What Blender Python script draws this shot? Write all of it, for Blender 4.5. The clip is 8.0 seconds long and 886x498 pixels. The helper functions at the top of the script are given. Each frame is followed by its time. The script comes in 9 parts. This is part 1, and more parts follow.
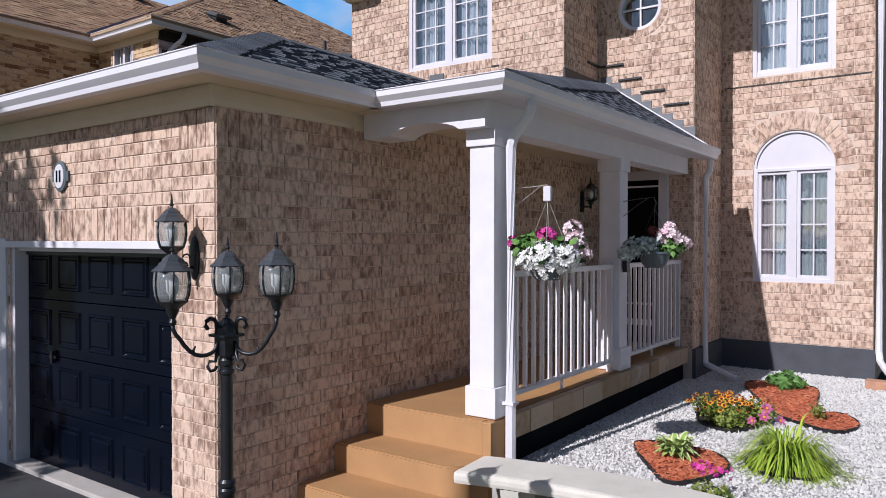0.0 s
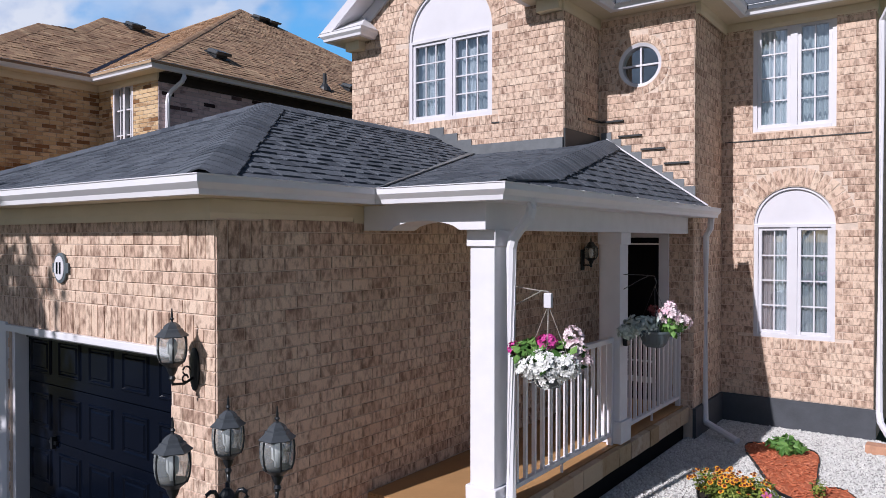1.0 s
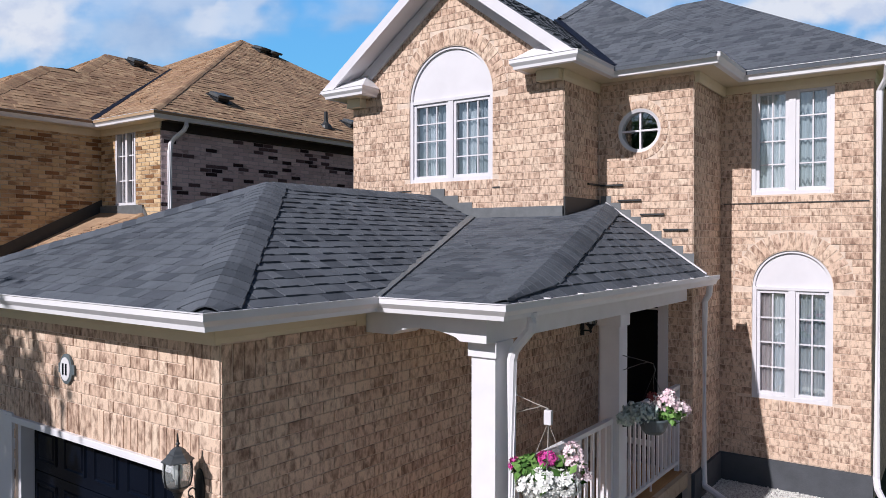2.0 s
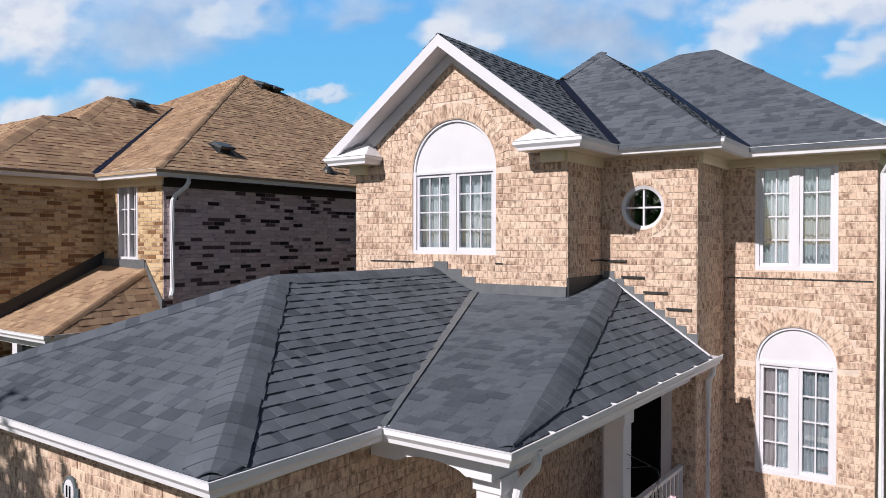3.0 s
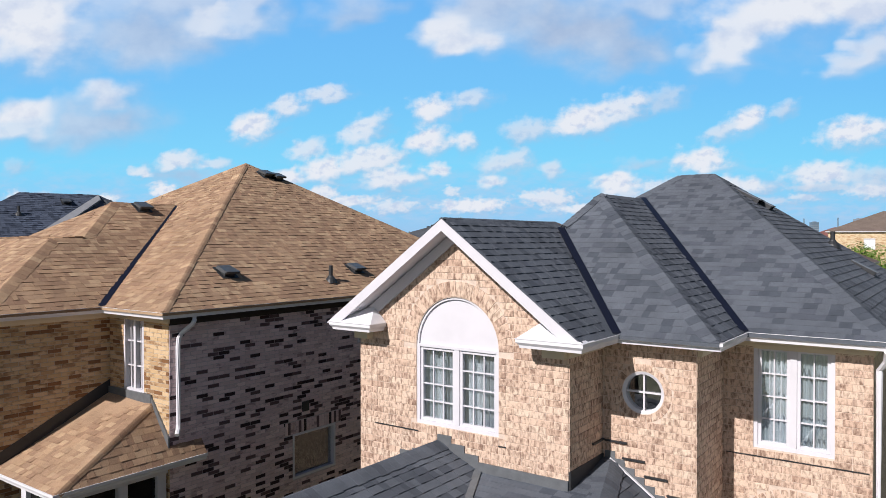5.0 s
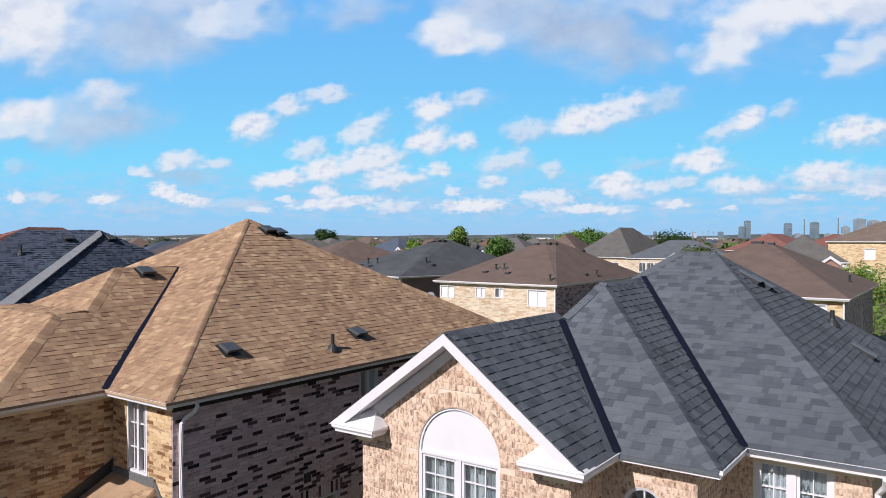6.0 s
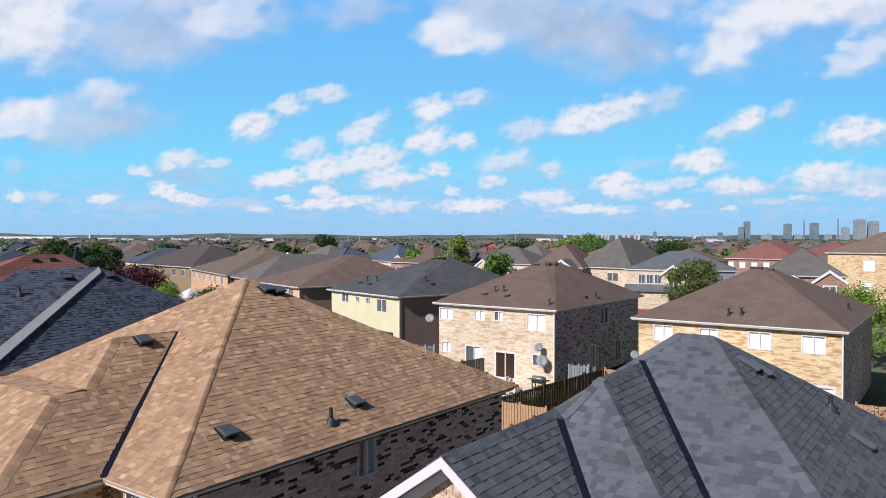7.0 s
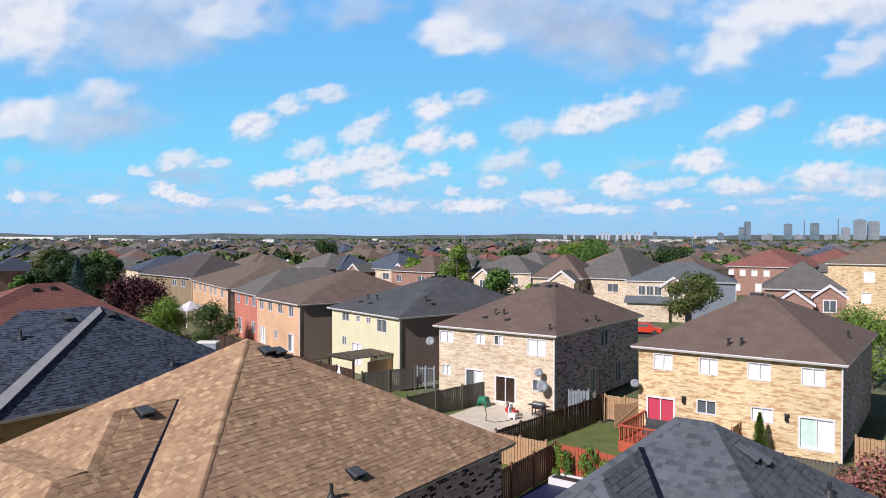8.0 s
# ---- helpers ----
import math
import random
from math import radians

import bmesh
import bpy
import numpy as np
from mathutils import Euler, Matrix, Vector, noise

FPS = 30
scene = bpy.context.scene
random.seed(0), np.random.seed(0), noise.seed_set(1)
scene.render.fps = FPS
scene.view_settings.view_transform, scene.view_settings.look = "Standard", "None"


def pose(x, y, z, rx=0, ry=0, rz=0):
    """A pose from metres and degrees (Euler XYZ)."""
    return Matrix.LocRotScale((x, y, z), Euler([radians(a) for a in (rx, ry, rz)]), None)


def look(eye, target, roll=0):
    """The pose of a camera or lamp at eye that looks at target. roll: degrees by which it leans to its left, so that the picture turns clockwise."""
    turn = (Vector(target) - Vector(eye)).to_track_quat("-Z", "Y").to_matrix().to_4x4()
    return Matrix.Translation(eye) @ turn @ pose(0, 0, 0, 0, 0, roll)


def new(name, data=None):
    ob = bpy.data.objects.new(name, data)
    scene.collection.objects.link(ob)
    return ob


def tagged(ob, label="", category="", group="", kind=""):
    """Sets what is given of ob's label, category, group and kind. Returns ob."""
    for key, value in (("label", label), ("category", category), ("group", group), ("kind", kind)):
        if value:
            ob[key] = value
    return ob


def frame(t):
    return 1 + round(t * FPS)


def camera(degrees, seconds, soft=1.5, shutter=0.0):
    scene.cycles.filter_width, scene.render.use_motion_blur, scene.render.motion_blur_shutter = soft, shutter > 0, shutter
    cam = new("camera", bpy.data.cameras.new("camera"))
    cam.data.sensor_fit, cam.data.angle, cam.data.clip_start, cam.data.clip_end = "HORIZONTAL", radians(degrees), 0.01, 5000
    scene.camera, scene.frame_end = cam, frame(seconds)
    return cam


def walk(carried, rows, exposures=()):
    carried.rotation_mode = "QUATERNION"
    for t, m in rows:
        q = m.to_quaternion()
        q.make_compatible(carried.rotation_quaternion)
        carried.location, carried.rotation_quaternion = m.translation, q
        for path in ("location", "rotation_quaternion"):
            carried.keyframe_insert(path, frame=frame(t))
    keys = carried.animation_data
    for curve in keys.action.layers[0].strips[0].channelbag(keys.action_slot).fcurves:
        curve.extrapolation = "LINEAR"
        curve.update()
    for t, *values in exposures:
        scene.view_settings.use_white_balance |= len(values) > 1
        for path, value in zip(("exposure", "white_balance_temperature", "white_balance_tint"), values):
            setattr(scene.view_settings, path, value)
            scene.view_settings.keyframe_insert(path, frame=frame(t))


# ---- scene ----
from mathutils.geometry import tessellate_polygon

cam = camera(62.9, 8.0, soft=0.85)
PATH = [
    (0, (4.213, -3.144, 2.182), (3.042, -1.523, 2.158), -0.0),
    (0.5, (4.219, -3.126, 2.55), (3.047, -1.505, 2.525), 0.1),
    (1, (4.203, -3.135, 2.973), (3.032, -1.514, 2.947), 0.0),
    (1.5, (4.248, -3.193, 3.392), (3.077, -1.571, 3.367), 0.0),
    (3, (4.185, -3.198, 4.914), (3.013, -1.577, 4.888), 0.1),
    (3.5, (4.194, -3.217, 5.503), (3.023, -1.596, 5.476), 0.1),
    (4, (4.206, -3.288, 6.123), (3.036, -1.666, 6.097), 0.1),
    (4.5, (4.21, -3.315, 6.783), (3.04, -1.693, 6.756), 0.0),
    (6, (4.229, -3.403, 9.167), (3.058, -1.782, 9.139), -0.0),
    (6.5, (4.213, -3.354, 10.061), (3.042, -1.733, 10.031), 0.0),
    (7, (4.231, -3.365, 10.942), (3.061, -1.744, 10.913), 0.1),
    (7.5, (4.288, -3.36, 11.868), (3.117, -1.739, 11.837), 0.1),
    (8, (4.251, -3.386, 12.795), (3.08, -1.765, 12.765), 0.1),
]
SHUTTER = [(0, -0.11, 6000, 16), (1.5, -0.07, 6150, 14.5), (3, 0.02, 6450, 12), (4.5, 0.06, 6500, 12), (8, 0.09, 6500, 14)]
walk(cam, [(t, look(eye, target, roll)) for t, eye, target, roll in PATH], SHUTTER)

# ---------------------------------------------------------------- light
SUN_WAY = Vector((0.12, 1.0, -0.745)).normalized()
world = bpy.data.worlds.new("world")
scene.world = world
world.use_nodes = True
wn = world.node_tree
sky = wn.nodes.new("ShaderNodeTexSky")
sky.sky_type = "NISHITA"
sky.sun_disc = False
sky.ozone_density = 2.5
sky.dust_density = 0.5
sky.sun_elevation = math.asin(-SUN_WAY.z)
sky.sun_rotation = math.atan2(-SUN_WAY.x, -SUN_WAY.y)
wn.links.new(sky.outputs[0], wn.nodes["Background"].inputs[0])
wn.nodes["Background"].inputs[1].default_value = 0.05
sun_data = bpy.data.lights.new("sun", "SUN")
sun_data.energy, sun_data.angle, sun_data.color = 5.0, radians(0.55), (1.0, 0.955, 0.93)
sun = new("sun", sun_data)
sun.matrix_world = look((0, 0, 40), Vector((0, 0, 40)) + SUN_WAY)


# ---------------------------------------------------------------- mesh helpers
def mesh_ob(name, verts, faces, mat, parent=None, label="", smooth=False):
    me = bpy.data.meshes.new(name)
    me.from_pydata([tuple(v) for v in verts], [], faces)
    me.materials.append(mat)
    me.validate()
    if smooth:
        me.shade_smooth()
    ob = new(name, me)
    if parent is not None:
        ob.parent = parent
    if label:
        ob["label"] = label
    return ob


def part(name, bm, mat, parent=None, label="", smooth=False):
    """One bmesh as one mesh object, under a thing or a part."""
    bmesh.ops.recalc_face_normals(bm, faces=bm.faces[:])
    me = bpy.data.meshes.new(name)
    bm.to_mesh(me)
    bm.free()
    me.materials.append(mat)
    if smooth:
        me.shade_smooth()
    ob = new(name, me)
    if parent is not None:
        ob.parent = parent
    if label:
        ob["label"] = label
    return ob


def thing(name, label, category, group="", kind="", at=(0, 0, 0)):
    ob = new(name)
    ob.empty_display_size = 0.1
    ob.location = at
    return tagged(ob, label, category, group, kind)


def box(bm, x0, x1, y0, y1, z0, z1, bevel=0.0):
    m = Matrix.Translation(((x0 + x1) / 2, (y0 + y1) / 2, (z0 + z1) / 2)) @ Matrix.Diagonal((abs(x1 - x0), abs(y1 - y0), abs(z1 - z0), 1))
    r = bmesh.ops.create_cube(bm, size=1, matrix=m)
    if bevel:
        edges = list({e for v in r["verts"] for e in v.link_edges})
        bmesh.ops.bevel(bm, geom=edges, offset=bevel, segments=2, affect="EDGES", profile=0.6)
    return r["verts"]


def boxes(*specs, bevel=0.0):
    bm = bmesh.new()
    for s in specs:
        box(bm, *s, bevel=bevel)
    return bm


def cyl(bm, a, b, r0, r1=None, seg=12, caps=True):
    a, b = Vector(a), Vector(b)
    r1 = r0 if r1 is None else r1
    m = Matrix.Translation((a + b) / 2) @ (b - a).to_track_quat("Z", "Y").to_matrix().to_4x4()
    return bmesh.ops.create_cone(bm, cap_ends=caps, segments=seg, radius1=r0, radius2=r1, depth=(b - a).length, matrix=m)["verts"]


def tube(bm, pts, r, seg=8, squash=1.0):
    """A round bar along points; r is a number or a list."""
    pts = [Vector(p) for p in pts]
    rs = r if isinstance(r, (list, tuple)) else [r] * len(pts)
    rings = []
    for i, p in enumerate(pts):
        d = (pts[min(i + 1, len(pts) - 1)] - pts[max(i - 1, 0)]).normalized()
        side = d.cross(Vector((0, 0, 1)))
        side = side.normalized() if side.length > 1e-3 else Vector((1, 0, 0))
        up = side.cross(d).normalized()
        rings.append([bm.verts.new(p + rs[i] * (math.cos(a) * side + squash * math.sin(a) * up)) for a in [2 * math.pi * k / seg for k in range(seg)]])
    for a, b in zip(rings, rings[1:]):
        for k in range(seg):
            bm.faces.new((a[k], a[(k + 1) % seg], b[(k + 1) % seg], b[k]))
    bm.faces.new(rings[0][::-1])
    bm.faces.new(rings[-1])


def turned(bm, profile, at=(0, 0, 0), seg=20):
    """A turned body from (radius, height) pairs."""
    rings = []
    for r, z in profile:
        rings.append([bm.verts.new((at[0] + max(r, 1e-4) * math.cos(2 * math.pi * k / seg), at[1] + max(r, 1e-4) * math.sin(2 * math.pi * k / seg), at[2] + z)) for k in range(seg)])
    for a, b in zip(rings, rings[1:]):
        for k in range(seg):
            bm.faces.new((a[k], a[(k + 1) % seg], b[(k + 1) % seg], b[k]))
    bm.faces.new(rings[0][::-1])
    bm.faces.new(rings[-1])


def slab(bm, pts, depth):
    """A flat polygon with thickness: pts in space, depth a vector."""
    d = Vector(depth)
    a = [bm.verts.new(Vector(p)) for p in pts]
    b = [bm.verts.new(Vector(p) + d) for p in pts]
    bm.faces.new(a)
    bm.faces.new(b[::-1])
    for i in range(len(pts)):
        j = (i + 1) % len(pts)
        bm.faces.new((a[i], b[i], b[j], a[j]))


def sweep(bm, path, profile, z=0.0):
    """Sweeps a closed profile of (outward, up) along a plan path; outward is to the right of the way, corners are mitred."""
    p = [Vector((x, y)) for x, y in path]
    offs = []
    for i in range(len(p)):
        ns = []
        for a, b in ((i - 1, i), (i, i + 1)):
            if 0 <= a and b < len(p):
                d = (p[b] - p[a]).normalized()
                ns.append(Vector((d.y, -d.x)))
        n = sum(ns, Vector((0, 0))).normalized()
        offs.append(n / max(0.3, n.dot(ns[0])))
    rings = [[bm.verts.new((q.x + o.x * u, q.y + o.y * u, z + v)) for u, v in profile] for q, o in zip(p, offs)]
    k = len(profile)
    for a, b in zip(rings, rings[1:]):
        for i in range(k):
            bm.faces.new((a[i], a[(i + 1) % k], b[(i + 1) % k], b[i]))
    bm.faces.new(rings[0][::-1])
    bm.faces.new(rings[-1])


# ---------------------------------------------------------------- materials
def nodes_of(name):
    m = bpy.data.materials.new(name)
    m.use_nodes = True
    nt = m.node_tree
    return m, nt, nt.nodes["Principled BSDF"]


def ramp(nt, stops, fac, mode="LINEAR"):
    r = nt.nodes.new("ShaderNodeValToRGB")
    r.color_ramp.interpolation = mode
    e = r.color_ramp.elements
    while len(e) < len(stops):
        e.new(0.5)
    for el, (pos, col) in zip(e, stops):
        el.position, el.color = pos, (*col, 1)
    nt.links.new(fac, r.inputs[0])
    return r.outputs[0]


def noise_tex(nt, scale, detail=4.0, rough=0.55, stretch=(1, 1, 1), own=None):
    """Noise by place; own: a number for each piece that sets its pattern apart from its neighbours'."""
    g = nt.nodes.new("ShaderNodeNewGeometry")
    mp = nt.nodes.new("ShaderNodeMapping")
    if own is not None:
        cb = nt.nodes.new("ShaderNodeCombineXYZ")
        for k, far in enumerate((31.0, 57.0, 83.0)):
            mu = nt.nodes.new("ShaderNodeMath")
            mu.operation = "MULTIPLY"
            mu.inputs[1].default_value = far
            nt.links.new(own, mu.inputs[0])
            nt.links.new(mu.outputs[0], cb.inputs[k])
        nt.links.new(cb.outputs[0], mp.inputs["Location"])
    mp.inputs["Scale"].default_value = stretch
    n = nt.nodes.new("ShaderNodeTexNoise")
    n.inputs["Scale"].default_value = scale
    n.inputs["Detail"].default_value = detail
    n.inputs["Roughness"].default_value = rough
    nt.links.new(g.outputs["Position"], mp.inputs[0])
    nt.links.new(mp.outputs[0], n.inputs["Vector"])
    return n.outputs[0]


def mixc(nt, fac, a, b, mode="MIX"):
    m = nt.nodes.new("ShaderNodeMix")
    m.data_type, m.blend_type = "RGBA", mode
    for k, v in ((0, fac), (6, a), (7, b)):
        if isinstance(v, (int, float)):
            m.inputs[k].default_value = v
        elif isinstance(v, tuple):
            m.inputs[k].default_value = (*v, 1)
        else:
            nt.links.new(v, m.inputs[k])
    return m.outputs[2]


def bump(nt, bsdf, height, strength, dist=0.01):
    b = nt.nodes.new("ShaderNodeBump")
    b.inputs["Strength"].default_value = strength
    b.inputs["Distance"].default_value = dist
    nt.links.new(height, b.inputs["Height"])
    nt.links.new(b.outputs[0], bsdf.inputs["Normal"])


def piece_random(nt):
    """A number of its own for each piece, whether it is an object or an island of a joined mesh."""
    g, o = nt.nodes.new("ShaderNodeNewGeometry"), nt.nodes.new("ShaderNodeObjectInfo")
    a = nt.nodes.new("ShaderNodeMath")
    a.operation = "ADD"
    f = nt.nodes.new("ShaderNodeMath")
    f.operation = "FRACT"
    nt.links.new(g.outputs["Random Per Island"], a.inputs[0])
    nt.links.new(o.outputs["Random"], a.inputs[1])
    nt.links.new(a.outputs[0], f.inputs[0])
    return f.outputs[0]


def plain(name, col, rough=0.6, var=0.12, scale=6.0, metal=0.0, bumpy=0.1, fine=60.0, spec=0.5):
    """Paint, stone, metal and the like: two scales of uneven tone and a fine relief."""
    m, nt, b = nodes_of(name)
    lo, hi = tuple(c * (1 - var) for c in col), tuple(min(1, c * (1 + var * 0.7)) for c in col)
    big = ramp(nt, [(0.3, lo), (0.7, hi)], noise_tex(nt, scale))
    small = noise_tex(nt, fine, 2.0)
    c = mixc(nt, 0.35 * var * 3 if var < 0.3 else 0.3, big, ramp(nt, [(0.35, lo), (0.65, hi)], small))
    nt.links.new(c, b.inputs["Base Color"])
    b.inputs["Roughness"].default_value, b.inputs["Metallic"].default_value = rough, metal
    b.inputs["Specular IOR Level"].default_value = spec
    if bumpy:
        bump(nt, b, small, bumpy, 0.004)
    return m


def brick_mat(name, tones, blotch, amount=0.75, lo=0.46, hi=0.62, stretch=(1, 1, 0.45), scale=9.0, mode="LINEAR", spread=0.16):
    """Fired clay: tone by piece, dark smudges that run on over the courses, grit."""
    m, nt, b = nodes_of(name)
    r = piece_random(nt)
    base = ramp(nt, [(i / max(1, len(tones) - 1), t) for i, t in enumerate(tones)], r, mode)
    big = noise_tex(nt, scale, 3.0, 0.6, stretch, r)
    add = nt.nodes.new("ShaderNodeMath")
    add.operation = "MULTIPLY_ADD"
    nt.links.new(r, add.inputs[0])
    add.inputs[1].default_value = spread
    nt.links.new(big, add.inputs[2])
    mask = ramp(nt, [(lo + spread / 2, (0, 0, 0)), (hi + spread / 2, (amount,) * 3)], add.outputs[0])
    c = mixc(nt, mask, base, blotch)
    grit = noise_tex(nt, 120.0, 3.0)
    c = mixc(nt, 0.35, c, ramp(nt, [(0.3, (0.55, 0.55, 0.55)), (0.7, (1.25, 1.22, 1.2))], grit), "MULTIPLY")
    nt.links.new(c, b.inputs["Base Color"])
    b.inputs["Roughness"].default_value = 0.9
    b.inputs["Specular IOR Level"].default_value = 0.25
    bump(nt, b, grit, 0.5, 0.004)
    return m


def shingle_mat(name, tones, dark=0.8, mode="LINEAR", courses_at=0.0):
    m, nt, b = nodes_of(name)
    r = piece_random(nt)
    base = ramp(nt, [(i / max(1, len(tones) - (mode == "LINEAR")), t) for i, t in enumerate(tones)], r, mode)
    weather = ramp(nt, [(0.3, (dark,) * 3), (0.7, (1.12, 1.12, 1.12))], noise_tex(nt, 0.9, 3.0))
    grain = noise_tex(nt, 260.0, 2.0)
    patchy = ramp(nt, [(0.32, (0.86, 0.86, 0.86)), (0.68, (1.12, 1.12, 1.12))], noise_tex(nt, 4.5, 6.0, 0.7))
    c = mixc(nt, 0.8, base, weather, "MULTIPLY")
    c = mixc(nt, 0.8, c, patchy, "MULTIPLY")
    c = mixc(nt, 0.6, c, ramp(nt, [(0.3, (0.5, 0.5, 0.5)), (0.7, (1.45, 1.45, 1.45))], grain), "MULTIPLY")
    if courses_at:
        wave, where = nt.nodes.new("ShaderNodeTexWave"), nt.nodes.new("ShaderNodeNewGeometry")
        wave.bands_direction = "Z"
        wave.inputs["Scale"].default_value = 0.314 / courses_at
        wave.inputs["Distortion"].default_value = 2.5
        wave.inputs["Detail Scale"].default_value = 1.6
        nt.links.new(where.outputs["Position"], wave.inputs["Vector"])
        c = mixc(nt, 0.75, c, ramp(nt, [(0.15, (0.62, 0.62, 0.62)), (0.6, (1.12, 1.12, 1.12))], wave.outputs["Fac"]), "MULTIPLY")
    nt.links.new(c, b.inputs["Base Color"])
    b.inputs["Roughness"].default_value = 0.92
    b.inputs["Specular IOR Level"].default_value = 0.3
    bump(nt, b, grain, 0.5, 0.003)
    return m


M = {}
M["brick"] = brick_mat("brick_pink", [(0.69, 0.515, 0.395), (0.72, 0.55, 0.425), (0.63, 0.455, 0.345), (0.75, 0.59, 0.46), (0.67, 0.49, 0.38), (0.71, 0.535, 0.41), (0.58, 0.41, 0.31)], (0.19, 0.112, 0.08), 0.88, 0.43, 0.68, (1, 1, 0.45), 22.0, spread=0.09)
M["mortar"] = plain("mortar_grey", (0.66, 0.53, 0.435), 0.95, 0.2, 12, bumpy=0.4)
M["mortar_light"] = plain("mortar_buff", (0.46, 0.41, 0.34), 0.95, 0.2, 12, bumpy=0.4)
M["brick_grey"] = brick_mat("brick_grey_side", [(0.78, 0.62, 0.61), (0.66, 0.51, 0.505), (0.72, 0.56, 0.555), (0.040, 0.024, 0.026), (0.82, 0.66, 0.64), (0.69, 0.535, 0.53), (0.75, 0.59, 0.58), (0.13, 0.085, 0.088), (0.72, 0.555, 0.555), (0.64, 0.49, 0.485), (0.78, 0.62, 0.605)], (0.21, 0.14, 0.138), 0.6, 0.56, 0.70, (0.6, 0.6, 1.6), 7.0, "CONSTANT")
M["brick_tan"] = brick_mat("brick_tan_yellow", [(0.56, 0.39, 0.22), (0.63, 0.46, 0.28), (0.48, 0.32, 0.18), (0.60, 0.43, 0.25), (0.24, 0.12, 0.055), (0.61, 0.44, 0.27), (0.66, 0.50, 0.31)], (0.20, 0.10, 0.045), 0.75, 0.50, 0.64, (0.7, 0.7, 1.6), 5.0, "CONSTANT")
M["brick_buff"] = brick_mat("brick_buff", [(0.66, 0.53, 0.32), (0.72, 0.60, 0.40), (0.60, 0.45, 0.26), (0.70, 0.57, 0.36), (0.62, 0.40, 0.24), (0.76, 0.64, 0.44)], (0.50, 0.30, 0.17), 0.5, 0.54, 0.66, (0.6, 0.6, 2.0), 3.0, "CONSTANT")
M["shingle"] = shingle_mat("shingle_charcoal", [(0.073, 0.084, 0.102), (0.105, 0.118, 0.140), (0.098, 0.110, 0.131), (0.110, 0.123, 0.146), (0.066, 0.076, 0.094), (0.102, 0.115, 0.137), (0.108, 0.121, 0.143), (0.084, 0.094, 0.115), (0.104, 0.117, 0.139)], 0.82, "CONSTANT")
M["shingle_tan"] = shingle_mat("shingle_tan", [(0.389, 0.252, 0.157), (0.284, 0.175, 0.113), (0.441, 0.294, 0.181), (0.326, 0.206, 0.132), (0.504, 0.352, 0.221), (0.299, 0.187, 0.121), (0.399, 0.263, 0.162)])
M["shingle_slate"] = shingle_mat("shingle_slate_blue", [(0.040, 0.052, 0.080), (0.076, 0.095, 0.138), (0.068, 0.086, 0.126), (0.083, 0.103, 0.146), (0.046, 0.059, 0.088), (0.073, 0.091, 0.132), (0.080, 0.099, 0.140)], 0.82, "CONSTANT")
M["white"] = plain("white_paint", (0.655, 0.64, 0.675), 0.42, 0.05, 3.0, bumpy=0.03)
M["white_stucco"] = plain("white_stucco", (0.72, 0.71, 0.74), 0.75, 0.05, 5.0, bumpy=0.25, fine=140)
M["white_metal"] = plain("white_aluminium", (0.735, 0.725, 0.755), 0.38, 0.06, 2.0, bumpy=0.03)
M["cream"] = plain("cream_aluminium", (0.64, 0.55, 0.40), 0.5, 0.07, 2.5, bumpy=0.04)
M["flash"] = plain("galvanised_flashing", (0.16, 0.17, 0.18), 0.5, 0.2, 8.0, metal=0.3)
M["flash_dark"] = plain("dark_flashing", (0.028, 0.03, 0.033), 0.5, 0.25, 8.0)
M["valley"] = plain("valley_metal", (0.014, 0.017, 0.034), 0.36, 0.2, 6.0, metal=0.4)
M["black_paint"] = plain("black_door_paint", (0.0030, 0.0050, 0.011), 0.17, 0.25, 2.0, bumpy=0.02, fine=90, spec=0.13)
M["black_metal"] = plain("black_cast_metal", (0.012, 0.014, 0.017), 0.36, 0.3, 14.0, bumpy=0.1, spec=0.5)
M["floor_paint"] = plain("tan_floor_paint", (0.42, 0.235, 0.10), 0.7, 0.14, 2.2, bumpy=0.12, fine=40)
M["concrete"] = plain("concrete", (0.46, 0.43, 0.39), 0.9, 0.18, 3.0, bumpy=0.35)
# near black: the shade below the porch slab put into the base's colour
M["base_shade"] = plain("porch_base_shade", (0.010, 0.010, 0.011), 0.9, 0.25, 5.0, bumpy=0.4, spec=0.1)
M["found"] = plain("grey_parging", (0.07, 0.075, 0.086), 0.9, 0.2, 4.0, bumpy=0.4)
M["asphalt"] = plain("asphalt", (0.05, 0.05, 0.053), 0.92, 0.25, 3.0, bumpy=0.6, fine=160)
M["grass"] = plain("lawn", (0.115, 0.145, 0.038), 0.95, 0.35, 0.8, bumpy=0.5, fine=30)
# room dimness put into the colour of the sheets behind the windows
M["dark_room"] = plain("dim_room_tone", (0.05, 0.048, 0.045), 0.9, 0.2, 2.0)
M["curtain"] = plain("white_curtain", (0.74, 0.76, 0.80), 0.9, 0.06, 8.0, bumpy=0.1)
M["roof_brown"] = shingle_mat("shingle_brown", [(0.135, 0.097, 0.083), (0.16, 0.115, 0.098), (0.145, 0.105, 0.09)])
M["roof_taupe"] = shingle_mat("shingle_taupe", [(0.15, 0.115, 0.092), (0.18, 0.14, 0.115)])
M["roof_red"] = shingle_mat("shingle_red", [(0.20, 0.082, 0.070), (0.25, 0.115, 0.098), (0.22, 0.095, 0.082)])
M["roof_red_near"] = shingle_mat("shingle_red_courses", [(0.185, 0.076, 0.066), (0.24, 0.108, 0.092), (0.21, 0.09, 0.078)], courses_at=0.11)
